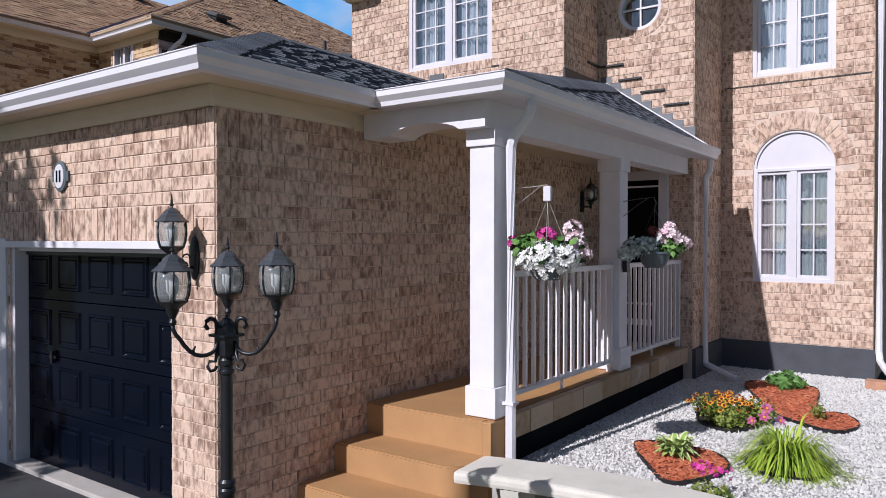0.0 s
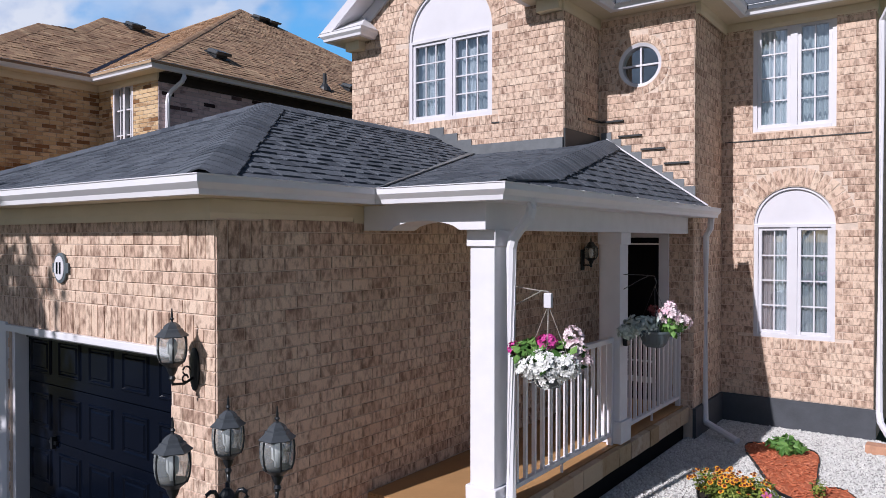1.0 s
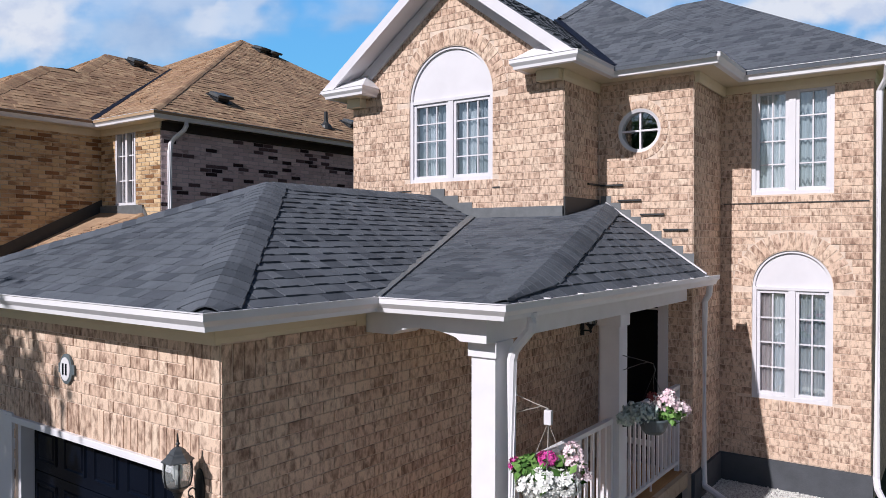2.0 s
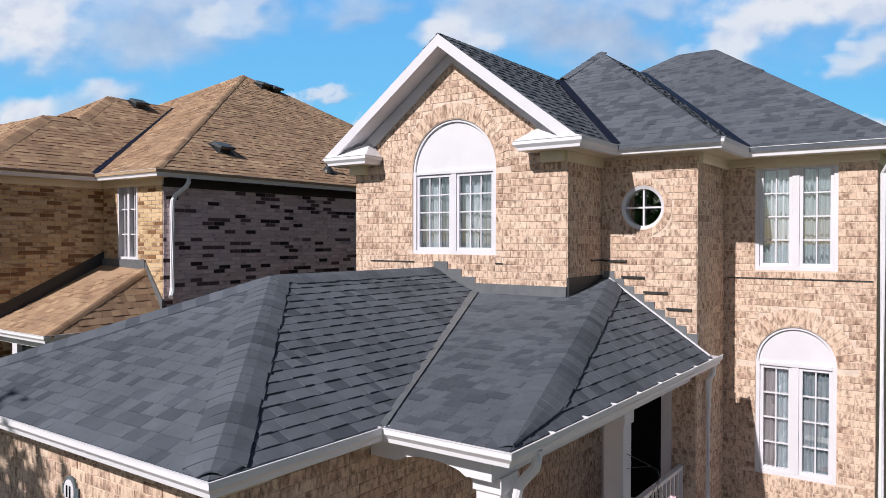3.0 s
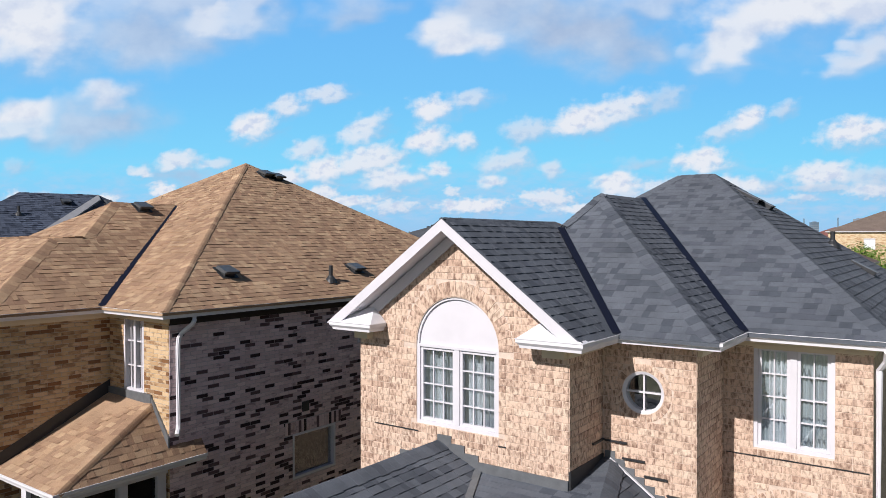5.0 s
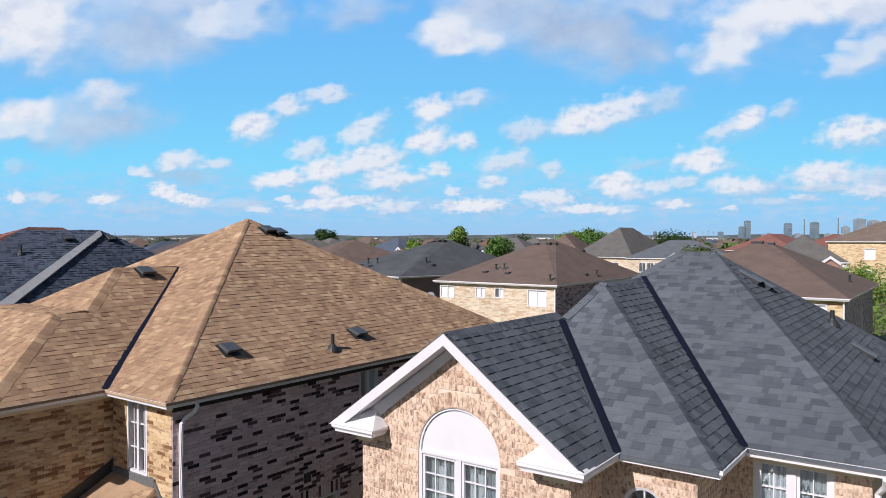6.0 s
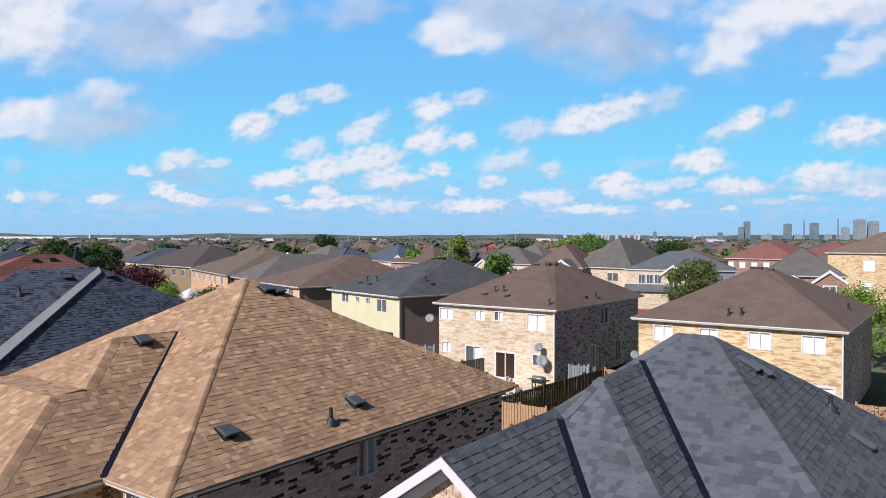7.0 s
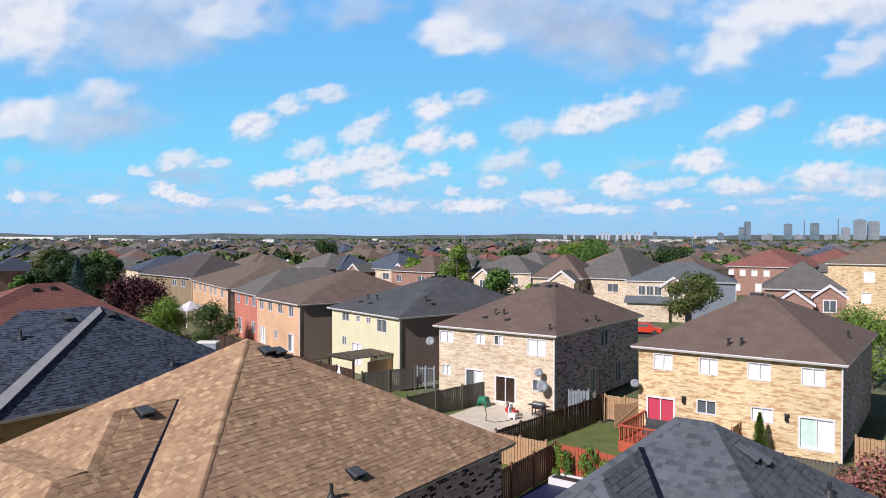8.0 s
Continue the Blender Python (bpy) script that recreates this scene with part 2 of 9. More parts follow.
M["roof_red_near"] = shingle_mat("shingle_red_courses", [(0.185, 0.076, 0.066), (0.24, 0.108, 0.092), (0.21, 0.09, 0.078)], courses_at=0.12)
M["roof_charcoal_far"] = shingle_mat("shingle_dark_grey", [(0.070, 0.075, 0.084), (0.085, 0.090, 0.100)], 0.7)
M["roof_slate_far"] = shingle_mat("shingle_blue_grey", [(0.10, 0.115, 0.135), (0.13, 0.145, 0.165)])
M["roof_grey"] = shingle_mat("shingle_grey", [(0.12, 0.115, 0.112), (0.15, 0.145, 0.14)])


def glass_mat():
    m, nt, b = nodes_of("window_glass")
    t, g = nt.nodes.new("ShaderNodeBsdfTransparent"), nt.nodes.new("ShaderNodeBsdfGlossy")
    mx = nt.nodes.new("ShaderNodeMixShader")
    t.inputs[0].default_value = (0.94, 0.97, 0.98, 1)
    g.inputs["Roughness"].default_value = 0.02
    mx.inputs[0].default_value = 0.22
    nt.links.new(t.outputs[0], mx.inputs[1])
    nt.links.new(g.outputs[0], mx.inputs[2])
    nt.links.new(mx.outputs[0], nt.nodes["Material Output"].inputs[0])
    return m


M["glass"] = glass_mat()


# ---------------------------------------------------------------- walls made of bricks
def plane_map(axis, at, out):
    """Turns (along, outward, up) into space. axis 'x': a wall along x at y = at; axis 'y': along y at x = at. out: +1 or -1."""
    if axis == "x":
        return lambda u, d, z: Vector((u, at + out * d, z))
    return lambda u, d, z: Vector((at + out * d, u, z))


def panel(name, mp, outer, holes, thick, mat, parent, label=""):
    """A wall of real thickness with openings through it."""
    loops = [outer] + holes
    flat = [p for l in loops for p in l]
    tris = tessellate_polygon([[Vector((u, z, 0)) for u, z in l] for l in loops])
    n = len(flat)
    verts = [mp(u, 0, z) for u, z in flat] + [mp(u, -thick, z) for u, z in flat]
    faces = [tuple(t) for t in tris] + [tuple(i + n for i in t[::-1]) for t in tris]
    k = 0
    for l in loops:
        for i in range(len(l)):
            a, b = k + i, k + (i + 1) % len(l)
            faces.append((a, b, b + n, a + n))
        k += len(l)
    bm = bmesh.new()
    vs = [bm.verts.new(v) for v in verts]
    for f in faces:
        try:
            bm.faces.new([vs[i] for i in f])
        except ValueError:
            pass
    return part(name, bm, mat, parent, label)


def arc(cu, cz, r, a0, a1, n):
    return [(cu + r * math.cos(radians(a0 + (a1 - a0) * i / n)), cz + r * math.sin(radians(a0 + (a1 - a0) * i / n))) for i in range(n + 1)]


def spans(outer, z):
    """Intervals of a polygon at a height."""
    xs = []
    for i in range(len(outer)):
        (u0, z0), (u1, z1) = outer[i], outer[(i + 1) % len(outer)]
        if (z0 > z) != (z1 > z):
            xs.append(u0 + (u1 - u0) * (z - z0) / (z1 - z0))
    xs.sort()
    return list(zip(xs[::2], xs[1::2]))


def cut(ivals, a, b):
    out = []
    for u0, u1 in ivals:
        if b <= u0 or a >= u1:
            out.append((u0, u1))
        else:
            if a > u0:
                out.append((u0, a))
            if b < u1:
                out.append((b, u1))
    return out


def courses(outer, blocks, z0, z1, length=0.25, course=0.0977, joint=0.008, shift=0.0, jitter=0.0):
    """Running bond that fills a polygon but for the blocked shapes: pieces as (u, z, width, height, turn)."""
    rnd, pieces, row, z = random.Random(7), [], 0, z0
    while z + course <= z1 + 0.02:
        zm = z + course / 2
        iv = spans(outer, zm)
        for blk in blocks:
            for zz in (z + 0.012, zm, z + course - 0.012):
                for a, b in spans(blk, zz):
                    iv = cut(iv, a, b)
        off = shift + (length / 2 if row % 2 else 0)
        for a, b in iv:
            u = math.floor((a - off) / length) * length + off
            while u < b - 0.015:
                c, d = max(u, a), min(u + length, b)
                if d - c > 0.03:
                    pieces.append(((c + d) / 2, zm, d - c - joint, course - joint, rnd.uniform(-jitter, jitter)))
                u += length
        z += course
        row += 1
    return pieces


def soldiers(u0, u1, z0, z1, step=0.0977, joint=0.010):
    n = max(1, round((u1 - u0) / step))
    w = (u1 - u0) / n
    return [(u0 + (i + 0.5) * w, (z0 + z1) / 2, w - joint, z1 - z0 - joint, 0.0) for i in range(n)]


def voussoirs(cu, cz, r0, r1, a0, a1, step=0.0977, joint=0.006):
    n = max(1, round(radians(abs(a1 - a0)) * (r0 + r1) / 2 / step))
    out = []
    for i in range(n):
        a = radians(a0 + (a1 - a0) * (i + 0.5) / n)
        r = (r0 + r1) / 2
        out.append((cu + r * math.cos(a), cz + r * math.sin(a), radians(abs(a1 - a0)) / n * (r0 * 0.5 + r1 * 0.5) - joint, r1 - r0 - joint, a - math.pi / 2))
    return out


UNIT = {}


def unit_brick(mat):
    """A block with chamfered front, one unit wide and high, standing out by one unit."""
    if mat.name not in UNIT:
        i = 0.035
        v = [(-0.5, 0, -0.5), (0.5, 0, -0.5), (0.5, 0, 0.5), (-0.5, 0, 0.5)]
        v += [(-0.5, 0.6, -0.5), (0.5, 0.6, -0.5), (0.5, 0.6, 0.5), (-0.5, 0.6, 0.5)]
        v += [(-0.5 + i * 0.5, 1, -0.5 + i), (0.5 - i * 0.5, 1, -0.5 + i), (0.5 - i * 0.5, 1, 0.5 - i), (-0.5 + i * 0.5, 1, 0.5 - i)]
        f = [(0, 1, 5, 4), (1, 2, 6, 5), (2, 3, 7, 6), (3, 0, 4, 7), (4, 5, 9, 8), (5, 6, 10, 9), (6, 7, 11, 10), (7, 4, 8, 11), (8, 9, 10, 11)]
        me = bpy.data.meshes.new("brick")
        me.from_pydata(v, [], f)
        me.materials.append(mat)
        UNIT[mat.name] = (me, v, f)
    return UNIT[mat.name]


LATER = []


def lay(mp, pieces, mat, parent, near=None, most=300, proud=0.0075, name="brick"):
    """Lays pieces on a wall once the rest stands: those nearest to a point of the wall as objects, the others joined."""
    LATER.append((mp, pieces, mat, parent, near, most, proud, name))


def lay_now(mp, pieces, mat, parent, near, most, proud, name):
    me, uv, uf = unit_brick(mat)
    rnd = random.Random(len(pieces))
    if near is not None:
        pieces = sorted(pieces, key=lambda p: (p[0] - near[0]) ** 2 + (p[1] - near[1]) ** 2)
    else:
        most = 0
    o = mp(0, 0, 0)
    ex, ed, ez = mp(1, 0, 0) - o, mp(0, 1, 0) - o, Vector((0, 0, 1))
    verts, faces = [], []
    for i, (u, z, w, h, a) in enumerate(pieces):
        p = proud * rnd.uniform(0.75, 1.3)
        ca, sa = math.cos(a), math.sin(a)
        X, Z = (ex * ca + ez * sa) * w, (ez * ca - ex * sa) * h
        D, c = ed * p, mp(u, 0, z)
        if i < most:
            ob = new(name, me)
            ob.matrix_basis = Matrix(((X.x, D.x, Z.x, c.x), (X.y, D.y, Z.y, c.y), (X.z, D.z, Z.z, c.z), (0, 0, 0, 1)))
            ob.parent = parent
        else:
            k = len(verts)
            verts += [c + X * x + D * y + Z * zz for x, y, zz in uv]
            faces += [tuple(j + k for j in f) for f in uf]
    if verts:
        ob = mesh_ob(name + "work", verts, faces, mat, parent)
        bm = bmesh.new()
        bm.from_mesh(ob.data)
        bmesh.ops.recalc_face_normals(bm, faces=bm.faces[:])
        bm.to_mesh(ob.data)
        bm.free()
        ob["kind"] = "stuff"


# ---------------------------------------------------------------- roofs made of shingles
def clip_poly(sub, clip):
    """Cuts a polygon by a convex one (both counter-clockwise, in 2D)."""
    out = sub
    for i in range(len(clip)):
        (ax, ay), (bx, by) = clip[i], clip[(i + 1) % len(clip)]
        src, out = out, []
        if not src:
            return []
        side = [(bx - ax) * (y - ay) - (by - ay) * (x - ax) for x, y in src]
        for j in range(len(src)):
            (p, sp), (q, sq) = (src[j], side[j]), (src[(j + 1) % len(src)], side[(j + 1) % len(src)])
            if sp >= 0:
                out.append(p)
            if (sp >= 0) != (sq >= 0):
                t = sp / (sp - sq)
                out.append((p[0] + t * (q[0] - p[0]), p[1] + t * (q[1] - p[1])))
    return out


def roof_face(parent, pts, mat, expose=0.142, tab=0.20, thick=0.013, near=None, most=0, deck=0.05, seed=1):
    """One slope: a deck with thickness, and courses of shingles cut along its edges."""
    laminated = mat.name == "shingle_charcoal"
    if mat.name == "shingle_tan":
        expose, tab, thick = 0.135, 0.165, 0.0085
    pts = [Vector(p) for p in pts]
    n = (pts[1] - pts[0]).cross(pts[2] - pts[0])
    n = (n if n.z > 0 else -n).normalized()
    U = Vector((0, 0, 1)).cross(n).normalized()
    V = n.cross(U).normalized()
    o = min(pts, key=lambda p: p.z)
    flat = [((p - o).dot(U), (p - o).dot(V)) for p in pts]
    area = sum(a[0] * b[1] - b[0] * a[1] for a, b in zip(flat, flat[1:] + flat[:1]))
    if area < 0:
        flat, pts = flat[::-1], pts[::-1]
    bm = bmesh.new()
    slab(bm, pts, (0, 0, -deck))
    part("roof_deck", bm, mat, parent)
    rnd = random.Random(seed)
    u0, u1 = min(p[0] for p in flat), max(p[0] for p in flat)
    v1 = max(p[1] for p in flat)
    verts, faces, row, singles = [], [], 0, []
    raised, joint = False, 0.0 if laminated else 0.002
    v = -0.01
    while v < v1:
        u = u0 - rnd.uniform(0, tab)
        while u < u1:
            w = tab * rnd.choice((0.55, 0.8, 1.0, 1.15, 1.45))
            t = thick * rnd.choice((0.25, 0.25, 0.45, 1.1, 1.5))
            dv = rnd.uniform(-0.003, 0.003)
            if laminated:
                raised = not raised
                w = tab * rnd.choice((0.5, 0.65, 0.8, 0.95, 1.1))
                t, dv = thick * (rnd.uniform(1.1, 1.45) if raised else rnd.uniform(0.35, 0.5)), rnd.uniform(-0.001, 0.001)
            poly = clip_poly([(u + joint, v + dv), (u + w - joint, v + dv), (u + w - joint, v + expose), (u + joint, v + expose)], flat)
            if len(poly) >= 3:
                whole = len(poly) == 4 and abs(poly[2][0] - poly[0][0] - w + 2 * joint) < 1e-4 and min(p[1] for p in poly) < v + dv + 1e-4 and max(p[1] for p in poly) > v + expose - 1e-4
                if near is not None and whole:
                    singles.append((u, v + dv, w, t))
                else:
                    k = len(verts)
                    m = len(poly)
                    for x, y in poly:
                        verts.append(o + U * x + V * y + n * (0.003 + t * (1 - (y - v) / expose)))
                    for x, y in poly:
                        verts.append(o + U * x + V * y - n * 0.002)
                    faces.append(tuple(range(k, k + m)))
                    for i in range(m):
                        j = (i + 1) % m
                        faces.append((k + i, k + m + i, k + m + j, k + j))
            u += w
        v += expose
        row += 1
    if near is not None:
        q = Vector(near) - o
        qu, qv = q.dot(U), q.dot(V)
        singles.sort(key=lambda s: (s[0] - qu) ** 2 + (s[1] - qv) ** 2)
        key = "shingle" + mat.name
        if key not in UNIT:
            sv = [(0, 0, 1), (1, 0, 1), (1, 1, 0.2), (0, 1, 0.2), (0, 0, -0.2), (1, 0, -0.2), (1, 1, -0.2), (0, 1, -0.2)]
            sf = [(0, 1, 2, 3), (0, 4, 5, 1), (1, 5, 6, 2), (2, 6, 7, 3), (3, 7, 4, 0)]
            me = bpy.data.meshes.new("shingle")
            me.from_pydata(sv, [], sf)
            me.materials.append(mat)
            UNIT[key] = (me, sv, sf)
        me, sv, sf = UNIT[key]
        for i, (u, v, w, t) in enumerate(singles):
            c, X, Y, Z = o + U * (u + joint) + V * v, U * (w - 2 * joint), V * (expose + 0.004), n * (t + 0.003)
            if i < most:
                ob = new("shingle", me)
                ob.matrix_basis = Matrix(((X.x, Y.x, Z.x, c.x), (X.y, Y.y, Z.y, c.y), (X.z, Y.z, Z.z, c.z), (0, 0, 0, 1)))
                ob.parent = parent
            else:
                k = len(verts)
                verts += [c + X * a + Y * b + Z * d for a, b, d in sv]
                faces += [tuple(j + k for j in f) for f in sf]
    ob = mesh_ob("shingles", verts, faces, mat, parent)
    ob["kind"] = "stuff"
    return ob


def ridge_caps(parent, a, b, mat, n1, n2, width=0.15, step=0.15, thick=0.012, skew=9.0, lift=0.034, far=1.0):
    """Overlapping cap shingles folded over a hip or ridge from a (low) up to b; n1, n2: directions down the two slopes. Their edges stand off the roof."""
    a, b = Vector(a), Vector(b)
    d = b - a
    L, d = d.length, d.normalized()
    c1, c2 = [(n - d * n.dot(d)).normalized() for n in (Vector(n1), Vector(n2))]
    rnd, verts, faces, s = random.Random(3), [], [], 0.06
    up = (-(c1 + c2)).normalized()
    up = up if up.z > 0 else Vector((0, 0, 1))
    while s < L:
        e = min(L, s + step * 1.25)
        w = width * rnd.uniform(0.95, 1.05)
        k = len(verts)
        for t, h in ((s, thick + lift), (e, lift)):
            p = a + d * t
            w2 = min(w * far, t * skew, 0.05 + t * 0.8)
            w1 = min(w, 0.05 + t * 0.8)
            verts += [p + c1 * w1 + up * h * 0.45, p + c1 * w1 * 0.45 + up * (h * 0.9), p + up * (h - 0.002), p + c2 * w2 * 0.45 + up * (h + 0.004), p + c2 * w2 + up * h * 0.75]
        for i in range(4):
            faces.append((k + i, k + i + 1, k + 6 + i, k + 5 + i))
        # the underside of the low end and of the long edges, one shingle thick
        verts += [v - up * (thick + 0.004) for v in verts[k:k + 10]]
        for i in range(4):
            faces.append((k + i + 1, k + i, k + 10 + i, k + 11 + i))
            faces.append((k + 10 + i, k + 15 + i, k + 16 + i, k + 11 + i))
        faces += [(k, k + 5, k + 15, k + 10), (k + 9, k + 4, k + 14, k + 19)]
        s += step
    ob = mesh_ob("ridge_cap", verts, faces, mat, parent)
    ob["kind"] = "stuff"
    return ob


def down(face_pts):
    """The way straight down a slope."""
    p = [Vector(q) for q in face_pts]
    n = (p[1] - p[0]).cross(p[2] - p[0])
    n = n if n.z > 0 else -n
    return Vector((n.x, n.y, 0)).normalized() * 1.0 - Vector((0, 0, 1)) * (Vector((n.x, n.y)).length / n.z)


GUTTER = [(0.0, 0.0), (0.075, 0.0), (0.082, 0.035), (0.105, 0.06), (0.118, 0.075), (0.118, 0.118), (0.126, 0.122), (0.126, 0.128), (0.108, 0.128), (0.106, 0.10), (0.0, 0.10)]


def eaves(house, path, z, mat_g, mat_s, over, frieze=0.14, name="gutter", board=True):
    """Gutter, soffit and frieze board along an eave; path is the fascia line, outward to the right of the way, z the gutter's foot."""
    bm = bmesh.new()
    sweep(bm, path, GUTTER, z)
    part(name, bm, mat_g, house)
    bm = bmesh.new()
    sweep(bm, path, [(-over, 0.0), (0.0, 0.0), (0.0, 0.11), (-0.02, 0.11), (-0.02, 0.015), (-over, 0.015)], z)
    part("soffit", bm, mat_s, house)
    if board:
        bm = bmesh.new()
        sweep(bm, path, [(-over, -frieze), (-over + 0.02, -frieze), (-over + 0.035, -frieze + 0.05), (-over + 0.035, -0.002), (-over, -0.002)], z)
        part("frieze_board", bm, mat_s, house)


def downspout(parent, pts, mat, w=0.07):
    bm = bmesh.new()
    tube(bm, pts, w / 2, 8, 1.0)
    return part("downspout", bm, mat, parent)
# ---------------------------------------------------------------- the ground
GARDEN = 0.36


def ground_mat():
    m, nt, b = nodes_of("ground_far")
    big = ramp(nt, [(0.35, (0.07, 0.10, 0.035)), (0.5, (0.12, 0.13, 0.06)), (0.62, (0.20, 0.18, 0.14)), (0.75, (0.09, 0.10, 0.06))], noise_tex(nt, 0.02, 6.0, 0.7))
    fine = noise_tex(nt, 1.3, 4.0)
    c = mixc(nt, 0.4, big, ramp(nt, [(0.3, (0.6, 0.6, 0.6)), (0.7, (1.3, 1.3, 1.25))], fine), "MULTIPLY")
    nt.links.new(c, b.inputs["Base Color"])
    b.inputs["Roughness"].default_value = 0.95
    bump(nt, b, fine, 0.4, 0.05)
    return m


M["ground"] = ground_mat()
bm = bmesh.new()
slab(bm, [(-5200, -900, -0.06), (3200, -900, -0.06), (3200, 5200, -0.06), (-5200, 5200, -0.06)], (0, 0, -1))
tagged(part("ground", bm, M["ground"]), "suburban ground of lawns and streets", "ground", kind="structure")
bm = boxes((-9.6, -0.4, -14, 0.30, -0.3, 0.06))
tagged(part("driveway", bm, M["asphalt"]), "dark asphalt driveway before the garage", "driveway", kind="structure")
bm = boxes((-4.4, -0.35, -0.03, 0.36, 0.0, 0.10), bevel=0.01)
tagged(part("garage_apron", bm, M["concrete"]), "pale concrete strip at the garage door", "apron", kind="structure")

# ---------------------------------------------------------------- the house
house = thing("house", "two-storey pinkish brick house with charcoal shingle roofs and white trim", "house")
EAVE = 6.07          # foot of the upper gutters
FL = 0.78            # porch floor


def wall(name, axis, at, out, outer, holes, blocks, extra, z0, near, most=300, thick=0.25, mat="brick", mortar="mortar", parent=None, length=0.25, course=0.0977, shift=0.0):
    mp = plane_map(axis, at, out)
    lo, hi = min(u for u, z in outer), max(u for u, z in outer)
    w = panel(name, mp, [(min(max(u, lo + 0.004), hi - 0.004), z) for u, z in outer], holes, thick, M[mortar], parent or house)
    pieces = courses(outer, holes + blocks, z0, max(z for u, z in outer), length=length, course=course, shift=shift) + extra
    lay(mp, pieces, M[mat], w, near, most)
    return w


def rect(u0, u1, z0, z1):
    return [(u0, z0), (u1, z0), (u1, z1), (u0, z1)]


# garage front, with the door's opening, a soldier course over it and the quoin of upright bricks at the top
GD = (-3.10, -0.52, 2.17)
wall("garage_front_wall", "x", 0.0, -1, rect(-4.5, 0.0, 0.0, 3.12), [rect(GD[0], GD[1], -0.02, GD[2])], [rect(-3.3, -0.24, GD[2], 2.4425), rect(-0.40, 0.0, 2.8333, 3.13)],
     soldiers(-3.3, -0.24, GD[2] + 0.005, 2.4425) + soldiers(-0.40, 0.0, 2.8333, 3.115), 0.0, (-0.8, 2.3))
wall("garage_side_wall", "y", 0.0, 1, [(0.0, 0.0), (6.45, 0.0), (6.45, 3.214), (1.40, 3.214), (1.40, 3.125), (0.0, 3.125)], [], [rect(0.0, 0.40, 2.8333, 3.13)], soldiers(0.0, 0.40, 2.8333, 3.115), 0.0, (0.9, 2.2), shift=0.12)
# gable wall with the arched window
GX, GZ, GR = -1.855, 5.92, 0.735
GW = [(GX - GR, 4.70), (GX + GR, 4.70), (GX + GR, GZ)] + arc(GX, GZ, GR, 0, 180, 24)[1:]
gout = [(-3.74, 3.2), (-0.03, 3.2), (-0.03, 6.15), (GX, 7.50), (-3.74, 6.15)]
wall("gable_wall", "x", 5.39, -1, gout, [GW], [rect(GX - GR - 0.1, GX + GR + 0.1, 4.568, 4.70), [(GX - GR - 0.24, GZ - 0.0), (GX + GR + 0.24, GZ - 0.0)] + arc(GX, GZ, GR + 0.24, 0, 180, 24)],
     soldiers(GX - GR - 0.1, GX + GR + 0.1, 4.568, 4.70) + voussoirs(GX, GZ, GR + 0.005, GR + 0.24, 0, 180), 3.2, (-1.6, 5.4))
wall("gable_side_wall", "y", -0.03, 1, rect(5.39, 6.48, 3.1, 6.10), [], [], [], 3.2, None, shift=0.06)
# bay wall with the round window
RC, RR = (0.57, 5.36), 0.30
wall("round_window_wall", "x", 6.48, -1, rect(-0.03, 1.31, 0.3, 6.08), [arc(*RC, RR, 0, 345, 23), rect(0.02, 0.88, FL - 0.1, 3.02)], [arc(*RC, RR + 0.11, 0, 345, 23)],
     voussoirs(*RC, RR + 0.005, RR + 0.11, 0, 360, 0.085), 0.66, (0.7, 5.2))
wall("bay_side_wall", "y", 1.31, 1, rect(6.48, 7.80, 0.3, 6.10), [], [], [], 0.76, None, shift=0.1)
# wing with the lower arched window and the upper window
LX, LZ, LR = 2.27, 3.19, 0.515
LW = [(LX - LR, 1.60), (LX + LR, 1.60), (LX + LR, LZ)] + arc(LX, LZ, LR, 0, 180, 24)[1:]
UW = rect(1.735, 2.785, 4.49, 5.99)
wall("wing_wall", "x", 7.79, -1, rect(1.31, 3.24, 0.3, 6.10), [LW, UW], [rect(LX - 0.72, LX + 0.72, 1.4440, 1.60), rect(1.31, 3.24, 4.3755, 4.4722), [(LX - LR - 0.26, LZ), (LX + LR + 0.26, LZ)] + arc(LX, LZ, LR + 0.26, 0, 180, 24)],
     soldiers(LX - 0.72, LX + 0.72, 1.4440, 1.60) + soldiers(1.31, 3.24, 4.3755, 4.4722, 0.25, 0.008) + voussoirs(LX, LZ, LR + 0.005, LR + 0.26, 0, 180), 0.76, (2.2, 3.4))
# plain walls that close the house behind
for nm, sp in (("right_side_wall", (2.99, 3.24, 7.80, 16.7, 0.3, 6.1)), ("back_wall", (-3.74, 3.24, 16.45, 16.7, 0.0, 6.1)), ("left_side_wall", (-3.74, -3.49, 5.4, 16.45, 0.0, 6.1)), ("garage_left_wall", (-4.5, -4.25, 0.26, 5.4, 0.0, 3.2))):
    part(nm, boxes(sp), M["brick"], house)
part("foundation", boxes((1.32, 3.27, 7.74, 7.788, 0.1, 0.755), (1.31, 1.355, 6.46, 7.74, 0.1, 0.755)), M["found"], house, "dark grey parged foundation")


# ---------------------------------------------------------------- roofs of the house
def add_roof(name, parent, label=""):
    ob = new(name)
    ob.parent = parent
    if label:
        ob["label"] = label
    return ob


